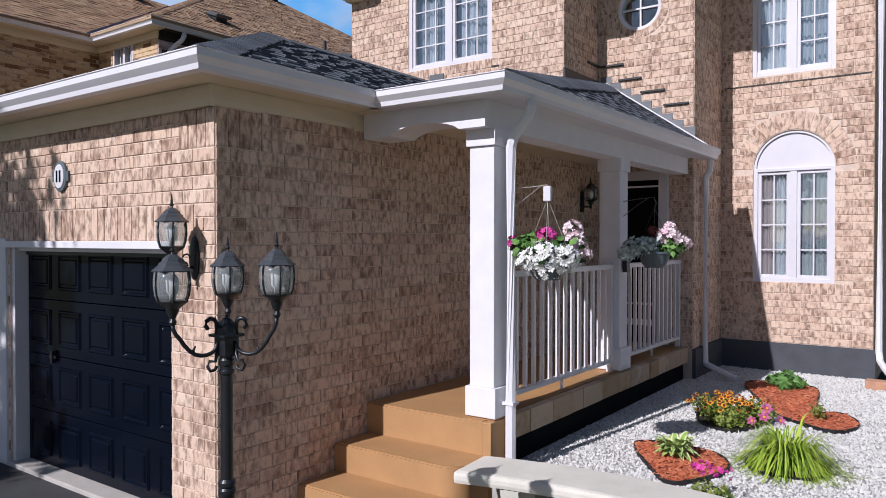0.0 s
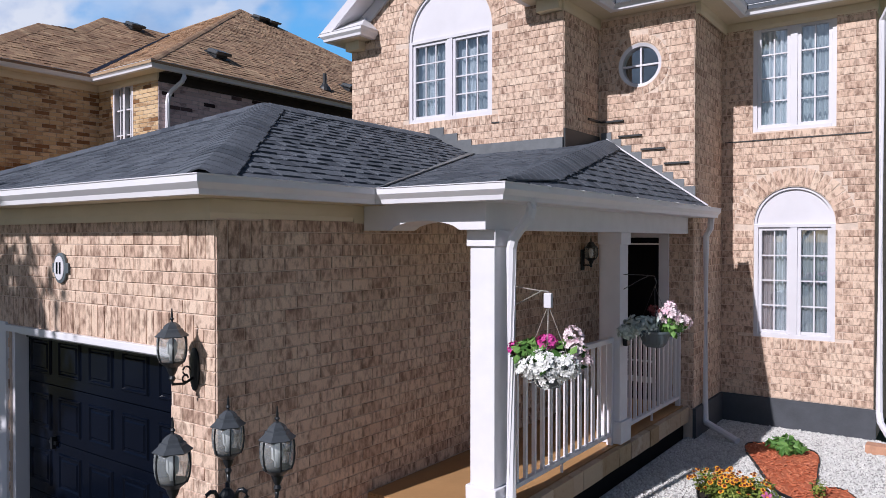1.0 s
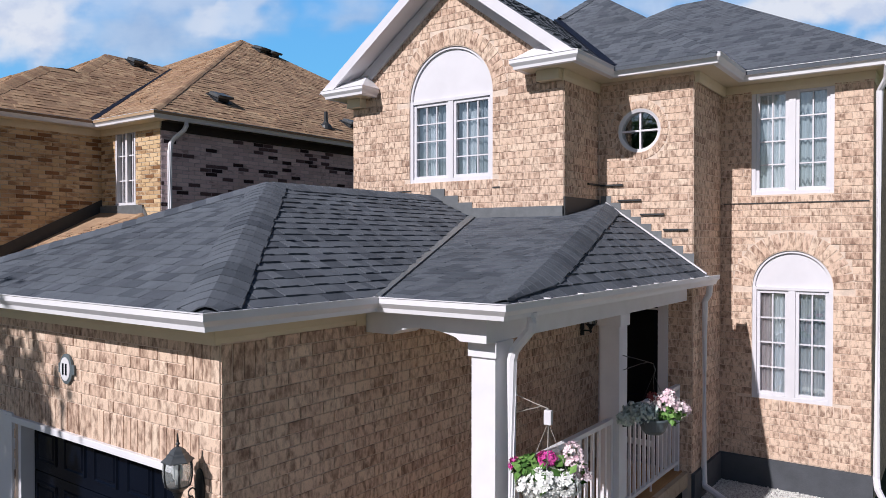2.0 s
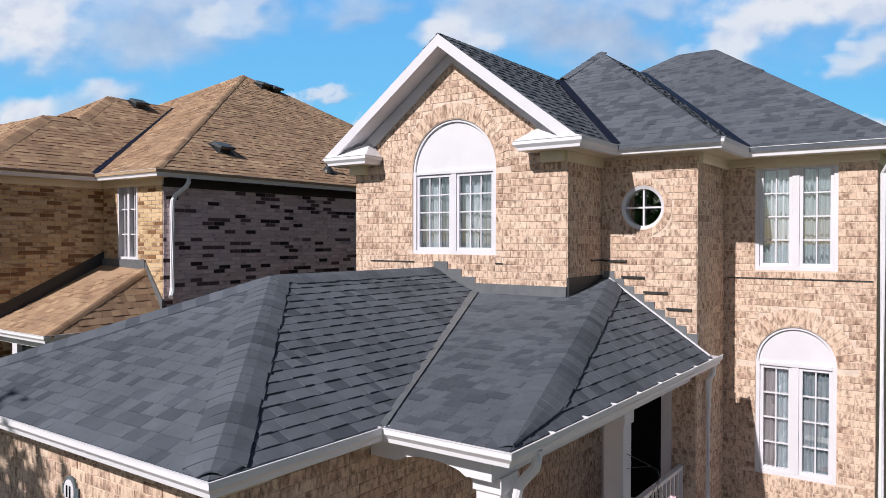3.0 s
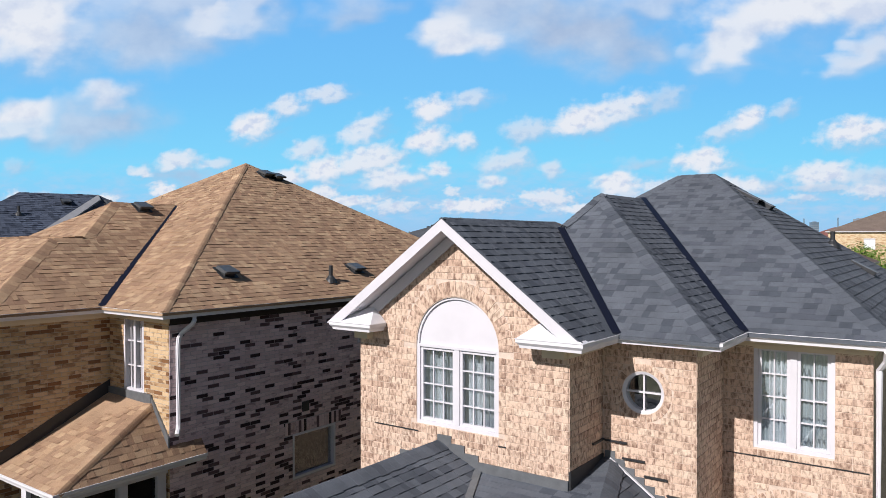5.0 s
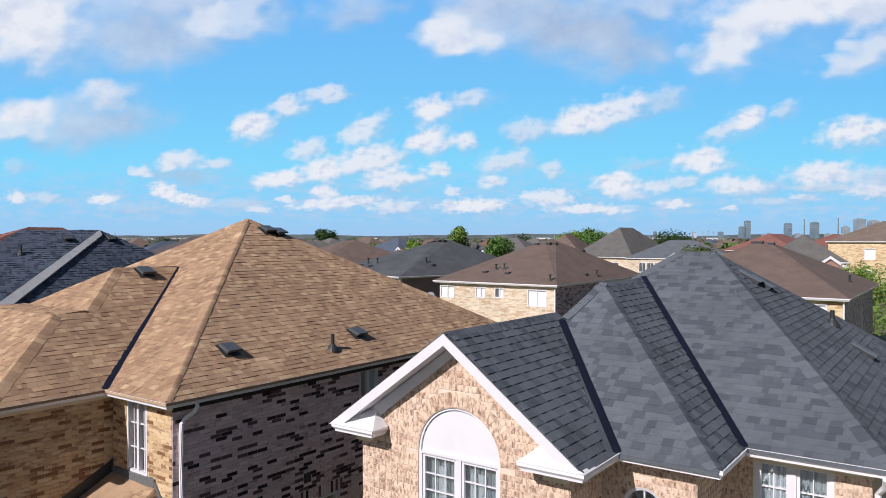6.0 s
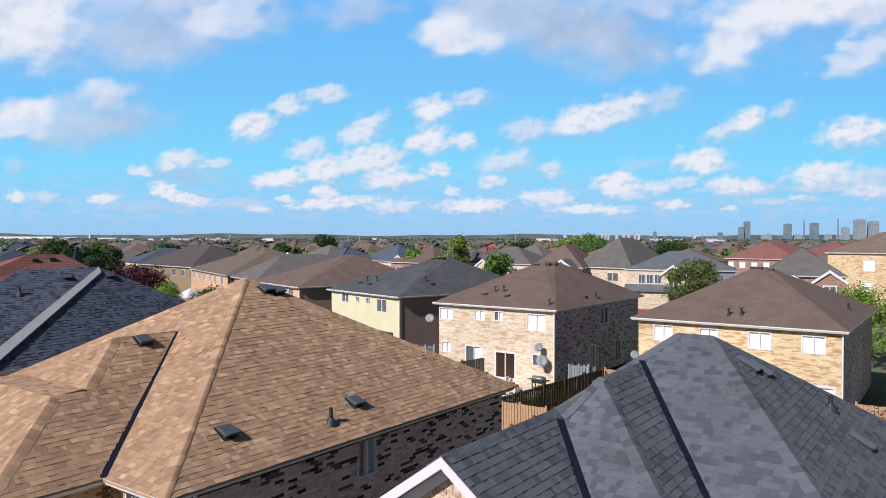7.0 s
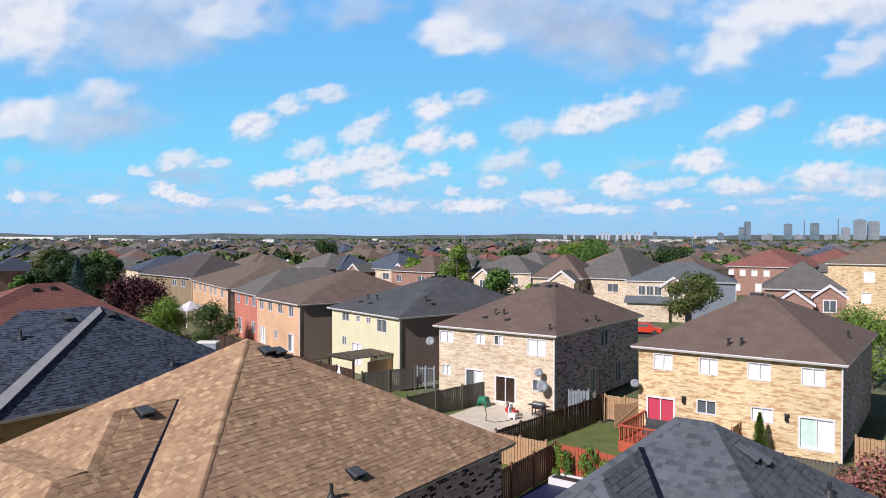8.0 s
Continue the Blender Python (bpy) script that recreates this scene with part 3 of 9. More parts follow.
G0, G1 = -4.58, 0.30        # garage eaves in x
gz = 3.375
apex = (-2.165, 2.28, 4.475)
gf = [(G0, -0.36, gz), (G1, -0.36, gz), apex]
gr = [(G1, -0.36, gz), (G1, 1.30, gz), (-1.46, 5.39, 4.165), (-2.165, 5.39, 4.475), apex]
gl = [(G0, 5.39, gz), (G0, -0.36, gz), apex, (-2.165, 5.39, 4.475)]
groof = add_roof("garage_roof", house, "charcoal architectural shingle hip roof over the garage")
roof_face(groof, gf, M["shingle"], thick=0.0035, seed=11, near=(-0.9, 0.6, 3.7), most=150)
roof_face(groof, gr, M["shingle"], thick=0.011, seed=12, near=(-0.6, 1.6, 3.8), most=150)
roof_face(groof, gl, M["shingle"], seed=13)
ridge_caps(groof, (G1, -0.36, gz), apex, M["shingle"], down(gf), down(gr), 0.22, thick=0.007)
ridge_caps(groof, (G0, -0.36, gz), apex, M["shingle"], down(gf), down(gl), 0.22, thick=0.007)
ridge_caps(groof, apex, (-2.165, 5.39, 4.475), M["shingle"], down(gl), down(gr), 0.22, thick=0.007)
papex = (0.10, 6.48, 4.345)
pr = [(1.52, 1.31, gz), (1.52, 6.48, 3.375), papex]
proof = add_roof("porch_roof", house, "charcoal shingle hip roof over the porch")
pf1 = [(0.30, 1.31, gz), (1.52, 1.31, gz), (0.401, 5.39, 4.165), (-1.46, 5.39, 4.165)]
pf2 = [(0.401, 5.39, 4.165), papex, (-0.03, 6.48, 4.345), (-0.03, 5.39, 4.165)]
roof_face(proof, pf1, M["shingle"], thick=0.0035, seed=14, near=(0.5, 2.0, 3.5), most=150)
roof_face(proof, pf2, M["shingle"], thick=0.0035, seed=15)
roof_face(proof, pr, M["shingle"], thick=0.011, seed=16, near=(1.2, 3.4, 3.6), most=150)
ridge_caps(proof, (1.52, 1.31, gz), papex, M["shingle"], down(pf1), down(pr), 0.22, thick=0.007, skew=0.2)
bm = bmesh.new()
slab(bm, [(0.26, 1.34, gz + 0.02), (0.36, 1.30, gz + 0.02), (-1.40, 5.385, 4.19), (-1.52, 5.385, 4.20)], (0, 0, -0.012))
part("valley", bm, M["flash"], proof, "dark metal valley")

# main roof
ez = EAVE + 0.115
hx0, hx1, hy0, hy1 = -4.05, 3.58, 7.42, 17.0
MA, MB = (-0.10, 12.42, 8.88), (-0.86, 12.42, 8.88)
main_roof = add_roof("main_roof", house, "charcoal shingle hip roof with dark metal valleys")
gp = (-1.86, 5.03, 7.81)
A2 = (-1.275, 9.31, 8.34)
mf = [(hx0, hy0, ez), (hx1, hy0, ez), MA, MB]
mr = [(hx1, hy0, ez), (hx1, hy1, ez), MA]
ml = [(hx0, hy1, ez), (hx0, hy0, ez), MB]
mb = [(hx1, hy1, ez), (hx0, hy1, ez), MB, MA]
for i, f in enumerate((mf, mr, ml, mb)):
    roof_face(main_roof, f, M["shingle"], thick=(0.0035, 0.011, 0.011, 0.011)[i], seed=20 + i)
ridge_caps(main_roof, mf[1], MA, M["shingle"], down(mf), down(mr), 0.17, thick=0.006, lift=0.013)
ridge_caps(main_roof, mb[0], MA, M["shingle"], down(mb), down(mr), 0.17, thick=0.006, lift=0.013)
ridge_caps(main_roof, mf[0], MB, M["shingle"], down(mf), down(ml), 0.17, thick=0.006, lift=0.013)
ridge_caps(main_roof, MB, MA, M["shingle"], down(mf), down(mb), 0.17, thick=0.006, lift=0.013)
# second hip over the bay
bx1, by0 = 1.69, 6.12
bay_roof = add_roof("bay_roof", house, "charcoal shingle hip over the bay")
ytop = hy0 + (A2[2] - ez) / ((MA[2] - ez) / (MA[1] - hy0))
br = [(bx1, by0, ez), (bx1, hy0, ez), (A2[0], ytop, A2[2]), A2]
bf_cut = [(0.33, by0, ez), (bx1, by0, ez), A2, (-1.62, 8.33, 7.677)]
roof_face(bay_roof, bf_cut, M["shingle"], thick=0.0035, seed=30)
roof_face(bay_roof, [A2, (A2[0], ytop, A2[2]), (-1.9, 8.9, 7.72), (-1.62, 8.33, 7.70)], M["shingle"], seed=33)
roof_face(bay_roof, br, M["shingle"], thick=0.011, seed=31)
ridge_caps(bay_roof, bf_cut[1], A2, M["shingle"], down(bf_cut), down(br), 0.17, thick=0.006, lift=0.013)
ridge_caps(bay_roof, A2, (A2[0], ytop, A2[2]), M["shingle"], down(br), (-0.8, 0.0, -0.5), 0.17, thick=0.006, lift=0.013)
ridge_caps(bay_roof, (-1.62, 8.33, 7.70), A2, M["shingle"], down(bf_cut), (-0.8, 0.3, -0.5), 0.12)
# front gable
gable_roof = add_roof("gable_roof", house, "charcoal shingle gable roof with white rake boards")
gR = [(0.33, gp[1], ez), (0.33, by0 + 0.02, ez), (-1.66, 8.36, 7.66), (gp[0], 8.62, gp[2]), gp]
gL = [(-4.05, 8.62, ez), (-4.05, gp[1], ez), gp, (gp[0], 8.62, gp[2])]
roof_face(gable_roof, gR, M["shingle"], thick=0.011, seed=40)
roof_face(gable_roof, gL, M["shingle"], seed=41)
ridge_caps(gable_roof, gp, (gp[0], 8.6, gp[2]), M["shingle"], down(gR), down(gL), 0.17, thick=0.006, lift=0.013)


def valley_strip(a, b, parent, w=0.06, mat="valley"):
    a, b = Vector(a), Vector(b)
    s = (b - a).cross(Vector((0, 0, 1))).normalized() * w
    bm = bmesh.new()
    slab(bm, [a - s + Vector((0, 0, 0.045)), a + s + Vector((0, 0, 0.045)), b + s + Vector((0, 0, 0.045)), b - s + Vector((0, 0, 0.045))], (0, 0, -0.03))
    return part("valley", bm, M[mat], parent, "dark blue-black metal valley strip")


valley_strip((0.33, by0, ez), (-1.62, 8.33, 7.68), bay_roof)
valley_strip((bx1, hy0, ez), (A2[0], ytop, A2[2]), main_roof)

# gutters, soffits and boards
eaves(house, [(-4.6, -0.28), (0.236, -0.28), (0.236, 1.385)], 3.26, M["white_metal"], M["cream"], 0.26, 0.15)
eaves(house, [(0.24, 1.385), (1.445, 1.385), (1.445, 6.82)], 3.26, M["white_metal"], M["white"], 0.22, 0.05, board=False)
eaves(house, [(-3.93, 8.0), (-3.93, 5.10), (-3.30, 5.10), (-3.30, 5.37)], EAVE, M["white_metal"], M["cream"], 0.27, 0.14)
eaves(house, [(-0.50, 5.37), (-0.50, 5.10), (0.24, 5.10), (0.24, 6.26), (1.62, 6.26), (1.62, 7.54), (3.50, 7.54), (3.50, 9.0)], EAVE, M["white_metal"], M["cream"], 0.27, 0.14)
def gutter_clips(ys, x, z):
    """Bright straps that hold the gutter's lip to the fascia, one by one."""
    for yy in ys:
        part("gutter_strap", boxes((x, x + 0.125, yy - 0.013, yy + 0.013, z + 0.105, z + 0.133), bevel=0.003), M["white_metal"], house)


gutter_clips([1.95 + i * 0.62 for i in range(8)], 1.447, 3.26)
# ---------------------------------------------------------------- trim of the front gable
for sx in (1, -1):
    def gx(d):
        return GX + sx * d
    half = 2.19 if sx > 0 else 2.285
    bm = bmesh.new()
    slab(bm, [(gx(0), 5.02, 7.80), (gx(half), 5.02, 6.165), (gx(half - 0.25), 5.02, 6.165), (gx(0), 5.02, 7.63)], (0, 0.035, 0))
    part("rake_board", bm, M["white"], house)
    bm = bmesh.new()
    slab(bm, [(gx(0), 5.055, 7.66), (gx(half - 0.21), 5.055, 6.18), (gx(half - 0.21), 5.055, 6.16), (gx(0), 5.055, 7.64)], (0, 0.33, 0))
    part("rake_soffit", bm, M["white"], house)
    bm = bmesh.new()
    slab(bm, [(gx(0), 5.345, 7.63), (gx(half - 0.30), 5.345, 6.21), (gx(1.70), 5.345, 6.185), (gx(0), 5.345, 7.462)], (0, 0.04, 0))
    part("rake_frieze", bm, M["white"], house)
    # boxed return with its sloping cap
    a, b = (0.36, -0.62) if sx > 0 else (-4.06, -3.17)
    i0, i1 = (-0.03, -0.34) if sx > 0 else (-3.74, -3.42)
    bm = bmesh.new()
    lo = [bm.verts.new(v) for v in ((a, 4.985, 6.19), (b, 4.985, 6.19), (b, 5.37, 6.19), (a, 5.37, 6.19))]
    hi = [bm.verts.new(v) for v in ((i0, 5.36, 6.36), (i1, 5.36, 6.44))]
    for f in ((lo[0], lo[1], hi[1], hi[0]), (lo[1], lo[2], hi[1]), (lo[3], lo[0], hi[0]), (lo[2], lo[3], hi[0], hi[1]), lo):
        bm.faces.new(f)
    part("return_cap", bm, M["white_metal"], house)
    x0, x1 = (-0.36, -0.03) if sx > 0 else (-3.74, -3.46)
    part("return_block", boxes((x0, x1, 5.24, 5.385, 5.93, EAVE), bevel=0.004), M["cream"], house)


# ---------------------------------------------------------------- windows of the house
def win_part(name, mp, specs, mat, parent, label="", bevel=0.004):
    bm = bmesh.new()
    for u0, u1, d0, d1, z0, z1 in specs:
        a, b = mp(u0, d0, z0), mp(u1, d1, z1)
        box(bm, min(a.x, b.x), max(a.x, b.x), min(a.y, b.y), max(a.y, b.y), z0, z1, bevel)
    return part(name, bm, mat, parent, label)


def curtain(name, mp, u0, u1, z0, z1, parent, mat, d=-0.125, waves=6, pinch=0.0, side=1):
    """A hanging cloth with folds; pinch draws it to one side towards the foot."""
    verts, faces, n, k = [], [], waves * 6, 8
    for j in range(k + 1):
        t = j / k
        for i in range(n + 1):
            s = i / n
            uu = u0 + (u1 - u0) * (s * (1 - pinch * math.sin(t * 1.5)) if side > 0 else 1 - (1 - s) * (1 - pinch * math.sin(t * 1.5)))
            verts.append(mp(uu, d + 0.018 * math.sin(s * waves * 2 * math.pi) + 0.006 * math.sin(s * 23 + t * 3), z1 - (z1 - z0) * t))
    for j in range(k):
        for i in range(n):
            a = j * (n + 1) + i
            faces.append((a, a + 1, a + n + 2, a + n + 1))
    return mesh_ob(name, verts, faces, mat, parent, smooth=True)


def scroll_mat():
    m, nt, b = nodes_of("sheer_with_scrolls")
    g = nt.nodes.new("ShaderNodeNewGeometry")
    wv = nt.nodes.new("ShaderNodeTexWave")
    wv.wave_type, wv.bands_direction = "RINGS", "Z"
    wv.inputs["Scale"].default_value = 1.6
    wv.inputs["Distortion"].default_value = 7.0
    wv.inputs["Detail"].default_value = 0.5
    nt.links.new(g.outputs["Position"], wv.inputs[0])
    nt.links.new(ramp(nt, [(0.93, (0.55, 0.60, 0.63)), (0.97, (0.20, 0.23, 0.26))], wv.outputs[0]), b.inputs["Base Color"])
    b.inputs["Roughness"].default_value = 0.9
    return m


M["sheer"] = scroll_mat()
M["sheer_grey"] = plain("grey_sheer", (0.46, 0.49, 0.53), 0.9, 0.1, 6.0)


def sash_window(name, mp, u0, u1, z0, z1, cols, rows, label, arch_r=None, depth=-0.05, cloth=()):
    """Two casements with glazing bars in a white frame, with a blind arched panel above where arch_r is given."""
    w = new(name)
    w.parent = house
    w["label"] = label
    fw, mid = 0.055, (u0 + u1) / 2
    z = z1
    win_part("frame", mp, [(u0 - 0.005, u0 + fw, depth - 0.08, depth + 0.035, z0, z), (u1 - fw, u1 + 0.005, depth - 0.08, depth + 0.035, z0, z), (u0 + fw, u1 - fw, depth - 0.08, depth + 0.035, z0, z0 + fw),
                           (u0 + fw, u1 - fw, depth - 0.08, depth + 0.035, z - 0.045, z)], M["white"], w)
    win_part("mullion", mp, [(mid - 0.045, mid + 0.045, depth - 0.07, depth + 0.028, z0 + fw, z - 0.045)], M["white"], w)
    for a, b in ((u0 + fw, mid - 0.045), (mid + 0.045, u1 - fw)):
        s, za, zb = 0.045, z0 + fw, z - 0.045
        win_part("sash", mp, [(a, a + s, depth - 0.05, depth + 0.008, za, zb), (b - s, b, depth - 0.05, depth + 0.008, za, zb), (a + s, b - s, depth - 0.05, depth + 0.008, za, za + s), (a + s, b - s, depth - 0.05, depth + 0.008, zb - s, zb)], M["white"], w)
        a, b, za, zb = a + s, b - s, za + s, zb - s
        for i in range(1, cols):
            uu = a + (b - a) * i / cols
            win_part("glazing_bar", mp, [(uu - 0.009, uu + 0.009, depth - 0.03, depth - 0.008, za, zb)], M["white"], w, bevel=0)
        for i in range(1, rows):
            zz = za + (zb - za) * i / rows
            win_part("glazing_bar", mp, [(a, b, depth - 0.028, depth - 0.006, zz - 0.009, zz + 0.009)], M["white"], w, bevel=0)
        win_part("pane", mp, [(a, b, depth - 0.036, depth - 0.031, za, zb)], M["glass"], w, bevel=0)
    if arch_r:
        bm = bmesh.new()
        pts = arc(mid, z1, arch_r - 0.03, 0, 180, 28)
        slab(bm, [mp(u, depth + 0.0, zz) for u, zz in pts], mp(0, -0.05, 0) - mp(0, 0, 0))
        part("arched_panel", bm, M["white"], w, "solid white half-round panel")
        ring_o, ring_i = arc(mid, z1, arch_r, 0, 180, 28), arc(mid, z1, arch_r - 0.035, 0, 180, 28)
        bm = bmesh.new()
        for k in range(28):
            slab(bm, [mp(*(ring_o[k][0], depth + 0.03, ring_o[k][1])), mp(ring_o[k + 1][0], depth + 0.03, ring_o[k + 1][1]), mp(ring_i[k + 1][0], depth + 0.03, ring_i[k + 1][1]), mp(ring_i[k][0], depth + 0.03, ring_i[k][1])], mp(0, -0.09, 0) - mp(0, 0, 0))
        part("arched_frame", bm, M["white"], w)
    for c in cloth:
        curtain("curtain", mp, *c, w, M["curtain"])
    # a dark sheet stands in for the dim room behind
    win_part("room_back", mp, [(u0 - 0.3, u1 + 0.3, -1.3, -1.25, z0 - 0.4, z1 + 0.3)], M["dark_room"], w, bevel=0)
    return w


mg = plane_map("x", 5.39, -1)
gw = sash_window("gable_window", mg, GX - GR, GX + GR, 4.70, GZ, 3, 4, "white arched window with glazing bars and tied curtains", GR)
curtain("curtain", mg, -2.54, -1.90, 4.76, 5.88, gw, M["sheer_grey"], waves=7, d=-0.17)
curtain("curtain", mg, -2.28, -2.14, 4.76, 5.70, gw, M["curtain"], waves=2)
curtain("curtain", mg, -1.70, -1.42, 4.76, 5.70, gw, M["curtain"], waves=3, pinch=0.2, d=-0.12)
curtain("curtain", mg, -1.80, -1.20, 4.74, 5.90, gw, M["sheer_grey"], waves=7, d=-0.17)
ml_ = plane_map("x", 7.79, -1)
lw = sash_window("lower_window", ml_, LX - LR, LX + LR, 1.60, LZ, 2, 4, "white arched window with drawn pale curtains", LR)
M["curtain_pink"] = plain("pinkish_curtain", (0.60, 0.50, 0.50), 0.9, 0.08, 5.0)
curtain("curtain", ml_, 1.83, 2.00, 1.66, 3.14, lw, M["curtain_pink"], waves=3)
curtain("curtain", ml_, 2.00, 2.24, 1.66, 3.14, lw, M["curtain"], waves=4, d=-0.13)
curtain("curtain", ml_, 2.30, 2.74, 1.66, 3.14, lw, M["sheer_grey"], waves=7, d=-0.125)
uw = sash_window("upper_window", ml_, 1.735, 2.785, 4.49, 5.99, 2, 4, "white window with drawn patterned sheer curtains")
curtain("curtain", ml_, 1.80, 2.22, 4.55, 5.95, uw, M["sheer"], waves=7)
curtain("curtain", ml_, 1.92, 2.22, 4.55, 5.95, uw, M["curtain"], waves=4, d=-0.105)
curtain("curtain", ml_, 2.30, 2.75, 4.55, 5.95, uw, M["sheer"], waves=7)
curtain("curtain", ml_, 2.52, 2.72, 4.55, 5.8, uw, M["sheer_grey"], waves=3, d=-0.12)
# round window
mr_ = plane_map("x", 6.48, -1)
rw = new("round_window")
rw.parent = house
rw["label"] = "round white window with a cross of glazing bars"
bm = bmesh.new()
ro, ri = arc(*RC, RR, 0, 360, 40), arc(*RC, RR - 0.045, 0, 360, 40)
for k in range(40):
    slab(bm, [mr_(ro[k][0], 0.0, ro[k][1]), mr_(ro[k + 1][0], 0.0, ro[k + 1][1]), mr_(ri[k + 1][0], -0.02, ri[k + 1][1]), mr_(ri[k][0], -0.02, ri[k][1])], (0, 0.12, 0))
part("frame", bm, M["white"], rw)
win_part("glazing_bar", mr_, [(RC[0] - 0.012, RC[0] + 0.012, -0.07, -0.045, RC[1] - 0.26, RC[1] + 0.26)], M["white"], rw, bevel=0)
win_part("glazing_bar", mr_, [(RC[0] - 0.26, RC[0] + 0.26, -0.068, -0.043, RC[1] - 0.012, RC[1] + 0.012)], M["white"], rw, bevel=0)
bm = bmesh.new()
slab(bm, [mr_(u, -0.08, z) for u, z in arc(*RC, RR - 0.04, 0, 351, 39)], (0, 0.005, 0))
part("pane", bm, M["glass"], rw)
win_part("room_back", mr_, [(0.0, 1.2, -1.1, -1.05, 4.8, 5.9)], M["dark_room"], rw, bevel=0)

# ---------------------------------------------------------------- flashing along the roofs
part("wall_flashing", boxes((-1.46, -0.03, 5.355, 5.389, 4.15, 4.30)), M["flash"], house, "grey metal flashing")
for i in range(6):
    x0 = -2.9 + i * 0.24
    zz = 4.16 + i * 0.055 if x0 < -2.2 else 4.50 - (x0 + 2.165) * 0.44
    part("wall_flashing", boxes((x0, x0 + 0.25, 5.365 + 0.002 * (i % 2), 5.389, zz - 0.25, zz + 0.09)), M["flash"], house, "grey metal flashing")
part("side_flashing", boxes((-0.03, -0.005, 5.39, 6.47, 4.1, 4.42)), M["flash_dark"], house, "black roofing membrane flashing")
for i in range(9):
    x0 = 0.02 + i * 0.145
    z1 = 4.47 - i * 0.0995
    part("step_flashing", boxes((x0, x0 + 0.15, 6.462 + 0.0012 * (i % 3), 6.479, z1 - 0.28, z1)), M["flash"], house, "grey metal flashing")
# thin dark bars above the stepped plates
for x0, z0 in ((0.02, 4.62), (0.28, 4.40), (0.60, 4.20), (0.92, 3.99)):
    part("flashing_lip", boxes((x0, x0 + 0.33, 6.440, 6.474, z0 - 0.012, z0 + 0.012)), M["flash_dark"], house)
part("flashing_lip", boxes((-0.03, 0.01, 6.1, 6.47, 4.615, 4.64)), M["flash_dark"], house)
bm = bmesh.new()
a, b = Vector((0.11, 6.452, 4.365)), Vector((1.50, 6.452, 3.405))
slab(bm, [a, b, b + Vector((0, -0.035, 0)), a + Vector((0, -0.035, 0))], (0, 0, 0.02))
part("roof_edge_strip", bm, M["white_metal"], house)
# dark strips laid in as a painted shadow line level with the sill
part("sill_shadow_strip", boxes((-3.42, -2.55, 5.374, 5.389, 4.575, 4.592), (-1.12, -1.0, 5.374, 5.389, 4.575, 4.592)), M["flash_dark"], house)
part("wing_string_strip", boxes((1.36, 3.2, 7.770, 7.78, 4.366, 4.378)), M["flash_dark"], house)

# ---------------------------------------------------------------- porch
part("porch_ceiling", boxes((0.01, 1.20, 1.66, 6.46, 3.215, 3.24)), M["cream"], house)
bm = bmesh.new()
bz0, bz1, bt = 3.05, 3.262, 3.125
pts = [(0.012, bz1), (1.245, bz1), (1.245, bz0), (1.00, bz0)]
pts += [(1.00 - 0.70 * i / 14, bz0 + (bt - bz0) * math.sin(math.pi * i / 14) ** 0.6) for i in range(1, 14)]
pts += [(0.30, bz0), (0.012, bz0)]
slab(bm, [(x, 1.51, z) for x, z in pts], (0, 0.34, 0))
part("porch_beam", bm, M["white_stucco"], house, "white stuccoed beam with a shallow arch")
bm = bmesh.new()
pts = [(1.852, bz1), (6.46, bz1), (6.46, bz0)]
pts += [(1.852, bz0)]
slab(bm, [(1.02, y, z) for y, z in pts], (0.222, 0, 0))
part("porch_beam", bm, M["white_stucco"], house)


def column(x0, x1, y0, y1):
    c = new("porch_column")
    c.parent = house
    c["label"] = "square white stuccoed porch column"
    part("shaft", boxes((x0, x1, y0, y1, FL + 0.25, 2.92), bevel=0.006), M["white_stucco"], c)
    part("capital", boxes((x0 - 0.022, x1 + 0.022, y0 - 0.022, y1 + 0.022, 2.92, bz0), bevel=0.006), M["white_stucco"], c)
    part("base", boxes((x0 - 0.028, x1 + 0.028, y0 - 0.028, y1 + 0.028, FL + 0.015, FL + 0.25), bevel=0.008), M["white_stucco"], c)
    part("plinth", boxes((x0 - 0.01, x1 + 0.01, y0 - 0.01, y1 + 0.01, FL, FL + 0.015)), M["floor_paint"], c)


column(1.02, 1.245, 1.64, 1.865)
column(1.00, 1.225, 4.20, 4.425)

porch = thing("porch", "tan-painted concrete porch and steps with stone-faced edge", "porch")
part("frieze_board", boxes((-0.02, 0.010, 1.387, 1.508, 3.11, 3.255)), M["cream"], house)
part("porch_soffit", boxes((0.0, 0.246, 1.38, 1.645, 3.256, 3.274)), M["cream"], house)
bm = bmesh.new()
slab(bm, [(0.012, 1.55, 0.1), (0.012, 1.55, FL), (0.012, 6.46, FL), (0.012, 6.46, FL - 0.055), (0.012, 1.74, FL - 0.055), (0.012, 1.74, 0.1)], (1.188, 0, 0))
bmesh.ops.bevel(bm, geom=[e for e in bm.edges if all(v.co.z > FL - 0.01 and (v.co.y < 1.6 or v.co.x > 1.15) for v in e.verts)], offset=0.012, segments=2, affect="EDGES")
part("porch_floor", bm, M["floor_paint"], porch)


